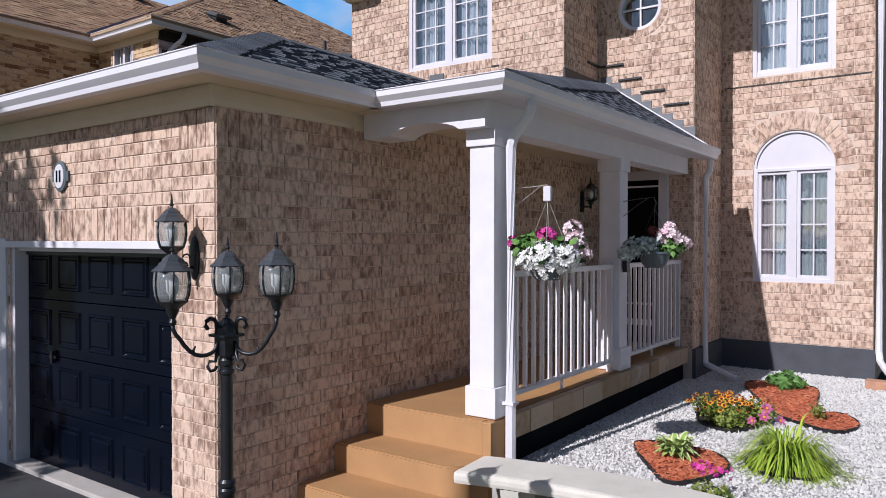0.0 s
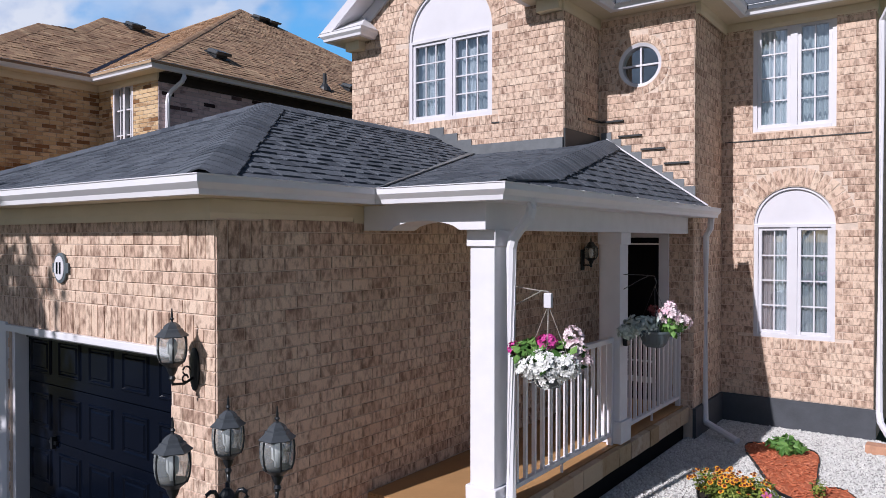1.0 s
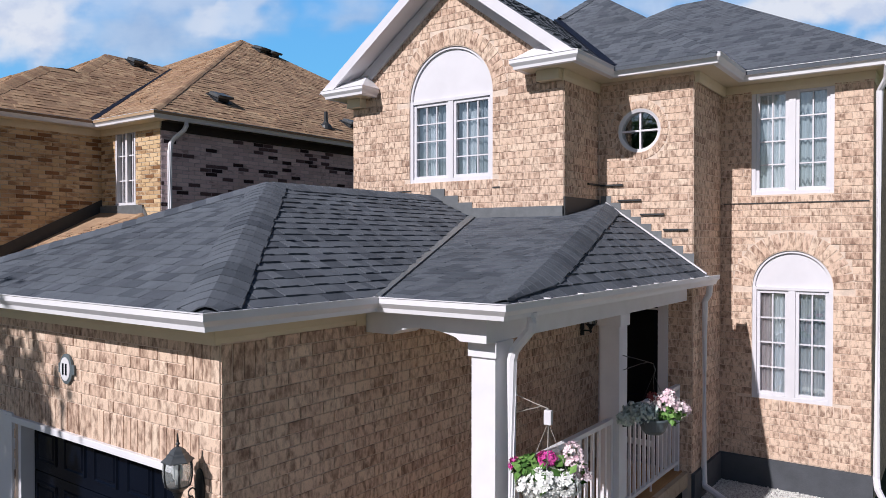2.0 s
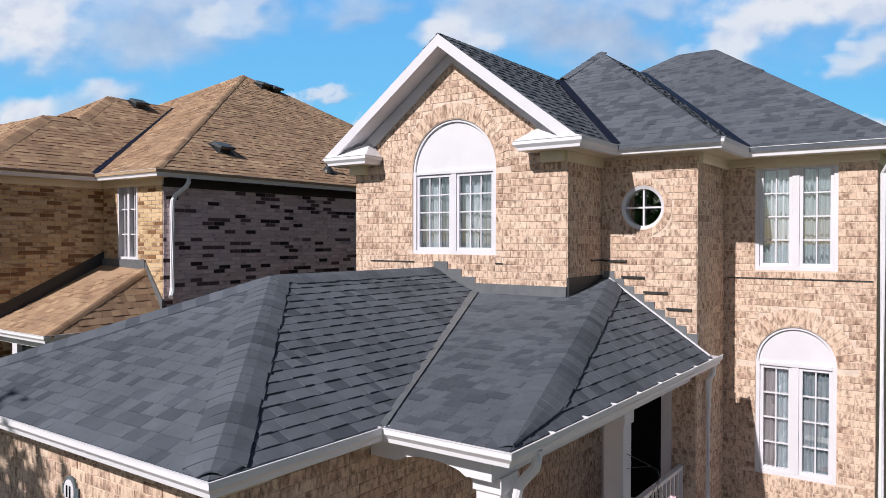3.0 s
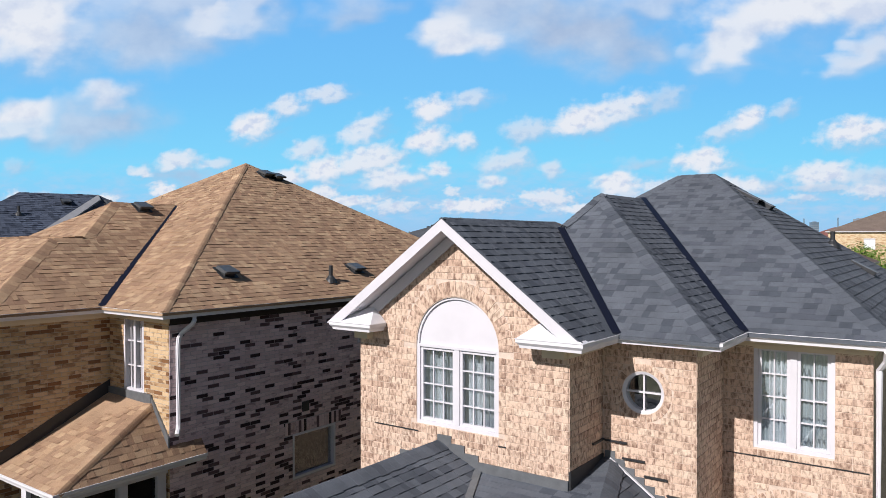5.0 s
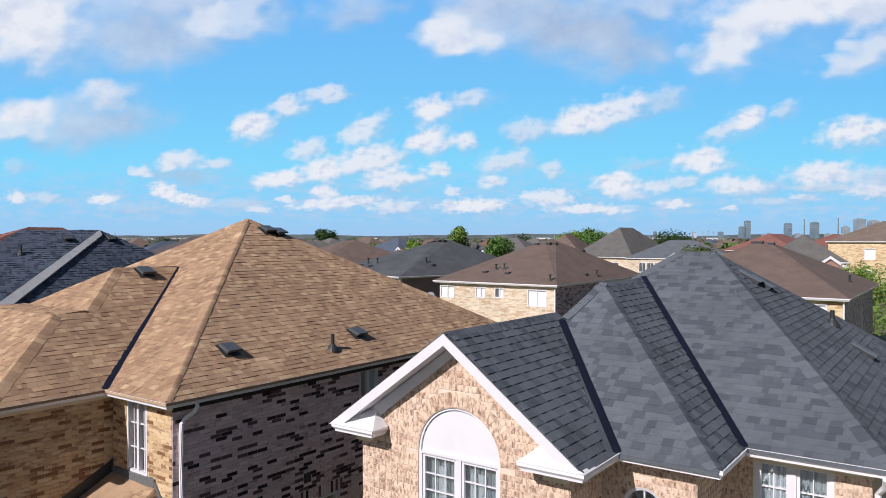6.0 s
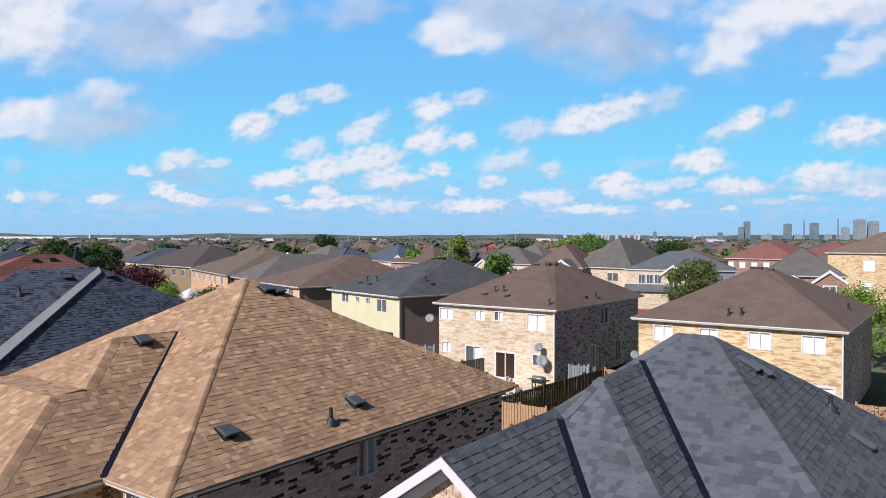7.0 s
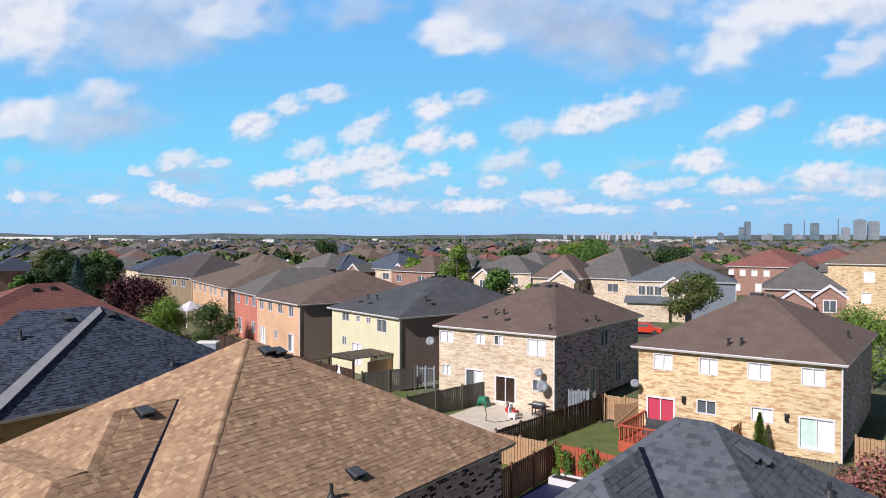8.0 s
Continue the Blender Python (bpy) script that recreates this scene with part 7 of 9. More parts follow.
def conifer(x, y, h, r, leaf, label, seed, n=700, base=0.0, size=0.2):
    rnd = random.Random(seed)
    t = thing("tree", label, "tree", at=(x, y, base))
    bm = bmesh.new()
    tube(bm, [(0, 0, -0.1), (0, 0, h * 0.97)], [0.02 * h, 0.004 * h], 7)
    part("trunk", bm, M["bark"], t)
    v, f = [], []
    for _ in range(n):
        zz = rnd.random() ** 1.3
        a = rnd.uniform(0, 6.28)
        rr = r * (1 - zz) ** 0.8 * rnd.uniform(0.35, 1.05)
        p = Vector((math.cos(a) * rr, math.sin(a) * rr, h * (0.04 + 0.95 * zz)))
        d = Vector((math.cos(a), math.sin(a), rnd.uniform(0.0, 0.9))).normalized()
        s = Vector((-math.sin(a), math.cos(a), rnd.uniform(-0.4, 0.4)))
        q = size * rnd.uniform(0.6, 1.3)
        k = len(v)
        v += [p - d * q, p + s * q * 0.4, p + d * q, p - s * q * 0.4]
        f.append((k, k + 1, k + 2, k + 3))
    mesh_ob("crown", v, f, M[leaf], t)
    return t


def at_view(px, dist):
    yaw = radians(35.85)
    ah, ri = Vector((-math.sin(yaw), math.cos(yaw))), Vector((math.cos(yaw), math.sin(yaw)))
    return Vector((4.2, -3.3)) + ah * dist + ri * (px - 784) / 1281 * dist


tree(-26.4, 97.0, 8.2, 4.4, "leaf_olive", "olive-green maple beside the street", 1, 7500, size=0.165)
for i, (px, dist, h, r, m) in enumerate(((78, 152, 11.4, 3.4, "leaf_olive"), (98, 146, 10.6, 3.0, "leaf_dark"), (124, 134, 10.6, 3.3, "leaf_dark"), (172, 140, 11.6, 2.6, "leaf"), (150, 131, 10.2, 3.0, "leaf_dark"), (192, 128, 10.0, 2.9, "leaf_dark"), (104, 124, 8.6, 3.4, "leaf_dark"), (62, 128, 7.4, 3.2, "leaf_dark"), (36, 126, 6.6, 2.6, "leaf"), (170, 122, 8.4, 3.2, "leaf_dark"))):
    p = at_view(px, dist)
    tree(p.x, p.y, h, r, m, "dark green garden tree among others", 10 + i, 3400, bare=0.1, size=0.22)
conifer(-112.6, 57.2, 9.6, 2.6, "leaf_blue", "blue spruce in a back garden", 20, 3200, size=0.26)
tree(-103.6, 59.5, 6.4, 4.4, "leaf_plum", "plum-coloured ornamental tree in a garden", 21, 3600, bare=0.05, size=0.22)
tree(-96.2, 59.2, 6.0, 4.2, "leaf_plum", "plum-coloured ornamental tree in a garden", 22, 3400, bare=0.05, size=0.22)
tree(-76.5, 49.5, 5.0, 4.0, "leaf_bright", "bright green bushy tree", 23, 8000, bare=0.0, size=0.13)
tree(-69.0, 50.5, 4.8, 3.0, "leaf_shrub", "dense dark green shrub by the fence", 24, 6000, bare=0.0, size=0.12)
tree(-2.2, 68.0, 6.7, 4.2, "leaf_bright", "bright green tree behind the brick house", 25, 9000, size=0.115)
tree(2.6, 58.0, 5.6, 3.4, "leaf_dark", "dark green tree beside the road", 26, 2200, size=0.24)
tree(1.0, 35.6, 2.7, 2.5, "leaf_pink", "reddish smoke bush in the back yard", 27, 3200, bare=0.0, size=0.11)
tree(3.6, 36.0, 3.0, 2.2, "leaf_pink", "reddish smoke bush in the back yard", 28, 1800, bare=0.0, size=0.11)
conifer(-5.2, 40.6, 2.7, 0.62, "leaf_bright", "slim green cedar against the wall", 29, 3200, 0.2, 0.09)
for i, (x, y, h, r, m) in enumerate(((-150, 150, 12, 5, "leaf_dark"), (-84, 190, 10, 7, "leaf"), (-66, 175, 10, 7, "leaf_bright"), (-58, 185, 11, 7, "leaf_dark"), (-178, 150, 8, 4, "leaf_dark"), (-30, 190, 9, 5, "leaf_olive"), (-205, 135, 9, 6, "leaf_dark"), (-10, 230, 10, 7, "leaf"), (-55, 104, 5.5, 1.6, "leaf_bright"), (-120, 185, 9, 6, "leaf"))):
    tree(x, y, h, r, m, "leafy green street tree", 40 + i, 3200, size=0.28)


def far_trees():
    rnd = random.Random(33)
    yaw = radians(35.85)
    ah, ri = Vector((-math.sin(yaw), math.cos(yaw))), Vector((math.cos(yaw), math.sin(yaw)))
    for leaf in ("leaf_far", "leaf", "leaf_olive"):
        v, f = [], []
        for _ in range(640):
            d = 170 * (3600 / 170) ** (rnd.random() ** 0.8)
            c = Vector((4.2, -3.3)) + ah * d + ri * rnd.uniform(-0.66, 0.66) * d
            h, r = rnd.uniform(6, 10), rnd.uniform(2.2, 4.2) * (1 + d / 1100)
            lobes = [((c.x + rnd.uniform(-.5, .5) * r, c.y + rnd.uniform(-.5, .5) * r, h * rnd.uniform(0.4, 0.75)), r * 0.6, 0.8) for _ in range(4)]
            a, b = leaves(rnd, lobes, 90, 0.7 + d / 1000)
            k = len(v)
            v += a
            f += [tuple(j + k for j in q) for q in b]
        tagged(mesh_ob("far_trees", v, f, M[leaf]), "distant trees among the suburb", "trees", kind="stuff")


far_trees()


# ---------------------------------------------------------------- skyline
for i, (px, dist, h, r, m, lb) in enumerate(((808, 141, 11.8, 4.0, "leaf_bright", "tall light green willow tree"), (888, 82, 10.0, 3.4, "leaf", "round green tree between the houses"), (1005, 225, 11.6, 5.5, "leaf_bright", "tall light green trees beyond the roofs"), (1050, 235, 12.4, 6.5, "leaf", "tall green tree beyond the roofs"),
                                          (730, 150, 9.5, 2.6, "leaf_bright", "light green tree beyond the roofs"), (665, 170, 8.5, 2.6, "leaf_bright", "light green tree beyond the roofs"), (500, 190, 9.5, 3.4, "leaf_dark", "dark round tree beyond the roofs"), (1210, 300, 9.0, 5.0, "leaf", "green tree far beyond the roofs"), (920, 260, 9.5, 6.0, "leaf_dark", "dark green trees far beyond the roofs"))):
    p = at_view(px, dist)
    tree(p.x, p.y, h, r, m, lb, 80 + i, 5200, size=0.12 + dist / 1300)
# tower blue lightened: distance haze put into the colour
M["tower"] = plain("tower_hazed_blue", (0.15, 0.21, 0.265), 0.5, 0.2, 0.05)
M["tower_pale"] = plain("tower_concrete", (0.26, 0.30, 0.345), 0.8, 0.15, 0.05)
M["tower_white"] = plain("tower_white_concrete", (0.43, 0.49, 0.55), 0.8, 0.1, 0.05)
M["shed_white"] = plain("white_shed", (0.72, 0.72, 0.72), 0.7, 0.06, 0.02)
# hill colour carries the pale blue haze of the horizon
M["wood_far"] = plain("far_woods_hazed", (0.115, 0.14, 0.155), 0.95, 0.4, 0.01)


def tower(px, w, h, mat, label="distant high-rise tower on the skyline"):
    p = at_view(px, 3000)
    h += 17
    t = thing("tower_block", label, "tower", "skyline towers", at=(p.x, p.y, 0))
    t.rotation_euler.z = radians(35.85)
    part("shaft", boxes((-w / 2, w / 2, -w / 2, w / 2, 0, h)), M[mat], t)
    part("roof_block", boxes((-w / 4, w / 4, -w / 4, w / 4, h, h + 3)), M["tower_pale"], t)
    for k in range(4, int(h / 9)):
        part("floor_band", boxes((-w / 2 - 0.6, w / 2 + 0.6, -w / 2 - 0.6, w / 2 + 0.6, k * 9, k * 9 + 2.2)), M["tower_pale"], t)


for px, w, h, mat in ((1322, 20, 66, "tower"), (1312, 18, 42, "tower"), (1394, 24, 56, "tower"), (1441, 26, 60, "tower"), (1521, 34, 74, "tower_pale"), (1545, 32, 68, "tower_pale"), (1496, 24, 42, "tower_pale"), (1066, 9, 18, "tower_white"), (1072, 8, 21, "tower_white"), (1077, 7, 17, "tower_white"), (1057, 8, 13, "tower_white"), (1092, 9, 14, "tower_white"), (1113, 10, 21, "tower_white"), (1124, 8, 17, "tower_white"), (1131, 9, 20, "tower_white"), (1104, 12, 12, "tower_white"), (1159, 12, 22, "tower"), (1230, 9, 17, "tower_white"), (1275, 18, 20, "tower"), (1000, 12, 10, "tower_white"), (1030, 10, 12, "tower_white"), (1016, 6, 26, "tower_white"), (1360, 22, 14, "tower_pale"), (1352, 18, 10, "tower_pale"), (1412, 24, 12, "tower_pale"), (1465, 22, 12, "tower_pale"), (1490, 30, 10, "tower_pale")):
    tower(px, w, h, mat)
for px, h in ((1423, 92), (1483, 96)):
    p = at_view(px, 3000)
    bm = bmesh.new()
    cyl(bm, (p.x, p.y, 0), (p.x, p.y, h), 3.2, 2.2, 10)
    tagged(part("chimney_stack", bm, M["tower"]), "tall thin factory chimney on the skyline", "chimney", "skyline chimneys")
rnd = random.Random(8)
sheds = [(48, 2200, 174, 14.6), (130, 2300, 40, 12.5), (163, 2200, 5, 19.0), (195, 1900, 50, 11.0)]
for px0, px1, n in ((120, 265, 7), (265, 400, 26), (450, 500, 5), (640, 680, 2), (955, 1010, 6), (1150, 1290, 14)):
    for i in range(n):
        sheds.append((rnd.uniform(px0, px1), rnd.uniform(1000, 1700), rnd.choice((5, 8, 12, 22)), rnd.uniform(8.8, 11.4)))
for px, dist, w, h in sheds:
    p = at_view(px, dist)
    s = thing("warehouse", "white warehouse or shed far off", "warehouse", "far warehouses", at=(p.x, p.y, 0))
    s.rotation_euler.z = radians(35.85)
    part("wall", boxes((-w / 2, w / 2, -12, 12, 0, h)), M["shed_white"], s)
    part("roof", boxes((-w / 2 - 0.4, w / 2 + 0.4, -12.4, 12.4, h, h + 0.6)), M["tower_pale"], s)
for px in (140, 205, 310, 410, 470, 620, 635, 725, 818, 820, 910, 916, 945, 978, 1018, 1072, 1085, 1100, 1148, 1156, 1176, 1184, 1205, 1226, 1240, 1252, 1266):
    p = at_view(px + rnd.uniform(-4, 4), rnd.uniform(420, 900))
    bm = bmesh.new()
    hh = rnd.uniform(12, 17)
    cyl(bm, (p.x, p.y, 0), (p.x, p.y, hh), 0.28, 0.2, 6)
    box(bm, p.x - 1.2, p.x + 1.2, p.y - 0.1, p.y + 0.1, hh - 1.2, hh - 0.9)
    tagged(part("utility_pole", bm, M["tower_pale"]), "tall pale lamp or utility pole far off", "pole", "far poles")
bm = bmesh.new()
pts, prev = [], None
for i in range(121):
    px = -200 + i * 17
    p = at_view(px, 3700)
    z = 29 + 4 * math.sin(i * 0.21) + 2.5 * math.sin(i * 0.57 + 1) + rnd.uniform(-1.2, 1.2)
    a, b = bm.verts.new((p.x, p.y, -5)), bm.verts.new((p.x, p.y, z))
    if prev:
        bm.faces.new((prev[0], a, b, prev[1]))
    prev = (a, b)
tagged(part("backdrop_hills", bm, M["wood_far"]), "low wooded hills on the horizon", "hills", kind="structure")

# ---------------------------------------------------------------- back yards
tagged(part("back_lawn", boxes((-34, 6, 17.2, 43.2, -0.2, 0.12)), M["grass"]), "mown back-yard lawn", "lawn", kind="structure")
tagged(part("patio", boxes((-25.4, -19.3, 36.2, 43.15, 0.0, 0.22), bevel=0.02), plain("patio_concrete", (0.60, 0.53, 0.45), 0.9, 0.15, 1.2, bumpy=0.3)), "pale concrete patio behind the cream house", "patio", kind="structure")
M["wood_dark"] = plain("dark_brown_fence", (0.06, 0.032, 0.022), 0.8, 0.25, 6.0)
M["soil_dark"] = plain("dark_soil", (0.035, 0.025, 0.018), 0.95, 0.3, 8.0)
M["wood_brown"] = plain("red_brown_fence", (0.15, 0.062, 0.042), 0.8, 0.25, 6.0)
M["wood_grey"] = plain("grey_fence_wood", (0.115, 0.105, 0.092), 0.9, 0.25, 6.0)
M["wood_tan"] = plain("tan_fence_wood", (0.42, 0.26, 0.15), 0.85, 0.2, 6.0)
M["wood_red"] = plain("red_fence_stain", (0.42, 0.085, 0.045), 0.8, 0.2, 6.0)


def fence(p0, p1, h, mat, label, gap=0.03, board=0.15, base=0.12):
    f = thing("fence", label, "fence", at=(p0[0], p0[1], base))
    d = Vector((p1[0] - p0[0], p1[1] - p0[1]))
    L = d.length
    f.rotation_euler.z = math.atan2(d.y, d.x)
    n = max(2, round(L / 2.4))
    for i in range(n + 1):
        x = L * i / n
        part("post", boxes((x - 0.055, x + 0.055, -0.055, 0.055, -0.1, h + 0.12)), M[mat], f)
    for z in (0.25, h - 0.2):
        part("rail", boxes((0, L, 0.03, 0.07, z, z + 0.09)), M[mat], f)
    rnd_, k = random.Random(int(L * 100)), int(L / (board + gap))
    me = None
    for i in range(k):
        x = (i + 0.5) * L / k
        hh = h + rnd_.uniform(-0.015, 0.015)
        if me is None:
            o = part("board", boxes((-board / 2, board / 2, -0.012, 0.012, 0.03, h)), M[mat], f)
            me = o.data
            o.location = (x, 0.016, 0)
        else:
            o = new("board", me)
            o.parent = f
            o.location = (x, 0.016, hh - h)
    return f


fence((-26.9, 35.5), (-25.4, 43.5), 1.75, "wood_grey", "weathered grey wooden fence")
fence((-35.4, 40.3), (-33.4, 44.7), 1.75, "wood_grey", "weathered grey wooden fence")
fence((-33.6, 45.3), (-32.4, 46.1), 1.7, "tower_pale", "pale trellis gate beside the fence", 0.12, 0.06)
fence((-17.3, 31.6), (-16.2, 43.9), 1.75, "wood_dark", "dark brown board fence beside the lawn", 0.05)
fence((-16.2, 44.4), (-13.3, 44.4), 1.7, "wood_tan", "tan wooden gate and fence panel", 0.02)
fence((-17.2, 31.4), (-14.0, 31.4), 1.7, "wood_tan", "tan wooden fence panel", 0.02)
fence((-13.4, 31.5), (-8.6, 31.2), 1.7, "wood_red", "red-stained fence with climbing plants", 0.03)
fence((-13.45, 20.0), (-13.45, 31.3), 1.75, "wood_brown", "dark brown board fence", 0.05)
fence((-6.6, 38.6), (-6.6, 41.8), 1.7, "wood_tan", "tan wooden fence panel", 0.02)
fence((-3.6, 38.6), (1.5, 38.6), 1.1, "wood_grey", "low grey wooden fence", 0.04)
fence((-0.6, 42.5), (3.6, 42.5), 1.7, "wood_tan", "tan wooden side fence", 0.02)
fence((-19.0, 45.0), (-17.2, 45.0), 1.6, "wood_grey", "grey wooden side gate", 0.05)
fence((-52.0, 44.5), (-37.0, 41.0), 1.7, "wood_dark", "dark brown board fence", 0.04)
fence((-66.0, 49.0), (-54.0, 46.0), 1.6, "wood_dark", "dark brown board fence", 0.04)

# climbing plants along the red fence
for i, (x, y, tall) in enumerate(((-13.0, 30.7, 1.9), (-12.5, 31.0, 1.5), (-11.6, 31.1, 1.95), (-11.1, 31.0, 1.6), (-10.4, 31.0, 1.3))):
    cp = thing("climbing_plant", "leafy green plant climbing the red fence", "plant", "fence plants", at=(x, y, 0.12))
    r_ = random.Random(60 + i)
    bm = bmesh.new()
    tube(bm, [(0, 0, -0.05), (0.05, 0.03, tall * 0.5), (-0.04, 0.05, tall)], 0.015, 5)
    part("stem", bm, M["bark"], cp)
    v_, f_ = leaves(r_, [((r_.uniform(-.22, .22), r_.uniform(-.1, .1), tall * z), r_.uniform(0.2, 0.32), 1.1) for z in (0.25, 0.5, 0.7, 0.92)], 620, 0.06)
    mesh_ob("foliage", v_, f_, M["leaf_bright" if i % 2 == 0 else "leaf"], cp)
# a flat dark navy patch on the yard
tagged(part("ground_cover", boxes((-13.3, -9.2, 24.0, 29.9, 0.10, 0.15)), plain("navy_cover", (0.012, 0.016, 0.065), 0.6, 0.2, 1.5)), "dark navy cover lying in the back yard", "ground cover")
bed_ = thing("raised_bed", "white-edged raised planting bed before the red fence", "planter", at=(-11.9, 30.2, 0.12))
part("edge", boxes((-1.2, 1.6, -0.25, -0.15, 0, 0.36), (-1.2, 1.6, 0.65, 0.75, 0, 0.36), (-1.2, -1.1, -0.149, 0.649, 0, 0.36), (1.5, 1.6, -0.149, 0.649, 0, 0.36), bevel=0.01), M["white"], bed_)
part("soil", boxes((-1.1, 1.5, -0.15, 0.65, 0.0, 0.26)), M["soil_dark"], bed_)

deck = thing("deck", "red-stained wooden deck with railing", "deck")
part("platform", boxes((-12.45, -9.6, 37.6, 41.9, 0.1, 0.75)), M["wood_red"], deck)
for i in range(11):
    part("baluster", boxes((-12.40 + i * 0.27, -12.34 + i * 0.27, 37.62, 37.68, 0.75, 1.65)), M["wood_red"], deck)
for i in range(14):
    part("baluster", boxes((-12.43, -12.37, 37.8 + i * 0.29, 37.86 + i * 0.29, 0.75, 1.65)), M["wood_red"], deck)
part("rail", boxes((-12.47, -9.6, 37.58, 37.72, 1.65, 1.73)), M["wood_red"], deck)
part("rail", boxes((-12.47, -12.33, 37.72, 41.9, 1.652, 1.732)), M["wood_red"], deck)
M["sofa"] = plain("dark_cushion", (0.06, 0.06, 0.065), 0.9, 0.2, 5.0)
sofa = thing("outdoor_sofa", "dark outdoor sofa on the red deck", "sofa", at=(-10.9, 40.2, 0.75))
part("seat", boxes((-0.9, 0.9, -0.4, 0.4, 0.0, 0.4), bevel=0.06), M["sofa"], sofa)
part("backrest", boxes((-0.9, 0.9, 0.25, 0.45, 0.4, 0.85), bevel=0.06), M["sofa"], sofa)
M["bbq"] = plain("bbq_black", (0.02, 0.02, 0.022), 0.35, 0.2, 4.0)
bbq = thing("barbecue", "gas barbecue with grey metal lid on the patio", "barbecue", at=(-20.2, 42.1, 0.22))
for sx in (-0.4, 0.4):
    for sy in (-0.22, 0.22):
        part("leg", boxes((sx - 0.03, sx + 0.03, sy - 0.03, sy + 0.03, 0.0, 0.62)), M["bbq"], bbq)
part("firebox", boxes((-0.45, 0.45, -0.26, 0.26, 0.5, 0.78), bevel=0.03), M["bbq"], bbq)
part("lower_shelf", boxes((-0.42, 0.42, -0.24, 0.24, 0.12, 0.16)), M["bbq"], bbq)
bm = bmesh.new()
tube(bm, [(-0.43, 0, 0.80), (0.43, 0, 0.80)], 0.25, 14, 0.8)
lid = part("lid", bm, plain("barbecue_lid_metal", (0.20, 0.22, 0.25), 0.35, 0.2, 5.0, metal=0.5), bbq, smooth=True)
bm = bmesh.new()
tube(bm, [(-0.3, -0.22, 0.86), (-0.3, -0.29, 0.88), (0.3, -0.29, 0.88), (0.3, -0.22, 0.86)], 0.018, 6)
part("handle", bm, M["white_metal"], lid)
for sx in (-1, 1):
    part("side_shelf", boxes((sx * 0.63 - 0.17, sx * 0.63 + 0.17, -0.22, 0.22, 0.72, 0.76)), M["bbq"], bbq)
hose = bmesh.new()
tube(hose, [(-24.6, 41.9, 0.26), (-23.4, 40.2, 0.24), (-22.5, 38.7, 0.24), (-21.7, 38.6, 0.24), (-21.2, 39.6, 0.24), (-20.9, 41.0, 0.24), (-21.5, 41.9, 0.24)], 0.022, 6)
tagged(part("garden_hose", hose, M["leaf"]), "green garden hose trailing over the patio", "hose")
M["green_plastic"] = plain("green_plastic", (0.02, 0.16, 0.10), 0.4, 0.1, 4.0)
reel = thing("hose_reel", "green plastic hose reel on the patio", "hose reel", at=(-24.9, 42.2, 0.22))
bm = bmesh.new()
cyl(bm, (-0.3, 0, 0.45), (0.3, 0, 0.45), 0.32, 0.32, 16)
part("drum", bm, M["green_plastic"], reel)
part("stand", boxes((-0.4, -0.3, -0.3, 0.3, 0, 0.5), (0.3, 0.4, -0.3, 0.3, 0, 0.5)), M["green_plastic"], reel)
M["toy_red"] = plain("red_plastic", (0.5, 0.03, 0.03), 0.4, 0.1, 4.0)
for i, (x, y, mt, nm, lb) in enumerate(((-21.6, 41.0, "toy_red", "toy_car", "red plastic ride-on toy on the patio"), (-22.2, 41.5, "toy_red", "toy_slide", "red and white plastic toy on the patio"), (-21.2, 40.2, "white", "plastic_chair", "white plastic chair on the patio"))):
    t_ = thing(nm, lb, "toy" if "toy" in nm else "chair", at=(x, y, 0.22))
    part("body", boxes((-0.3, 0.3, -0.22, 0.22, 0.1, 0.42), bevel=0.06), M[mt], t_)
    part("back", boxes((-0.3, -0.2, -0.2, 0.2, 0.42, 0.8), bevel=0.03), M["white"], t_)
    for sx in (-0.2, 0.2):
        for sy in (-0.18, 0.18):
            part("leg", boxes((sx - 0.05, sx + 0.05, sy - 0.05, sy + 0.05, 0.0, 0.12)), M["white"], t_)
pg = thing("pergola", "brown slatted lean-to canopy on posts beside the yellow house", "canopy", at=(-38.6, 44.1, 0))
pg.rotation_euler.z = radians(-10)
M["pergola"] = plain("brown_pergola_wood", (0.10, 0.075, 0.058), 0.85, 0.25, 5.0)
for i in range(8):
    part("roof_board", boxes((-1.85 + i * 0.47, -1.44 + i * 0.47, -2.7, 2.7, 2.60, 2.66)), M["pergola"], pg)
for sy in (-2.5, 0.0, 2.5):
    part("cross_beam", boxes((-1.9, 1.95, sy - 0.06, sy + 0.06, 2.44, 2.595)), M["pergola"], pg)
for sx in (-1.75, 1.75):
    for sy in (-2.5, 2.5):
        part("post", boxes((sx - 0.08, sx + 0.08, sy - 0.08, sy + 0.08, 0, 2.44)), M["wood_dark"], pg)
part("back_panel", boxes((1.62, 1.70, -0.9, 2.4, 0.3, 2.2)), M["wood_tan"], pg)


M["dish"] = plain("grey_dish", (0.19, 0.21, 0.24), 0.5, 0.1, 4.0)


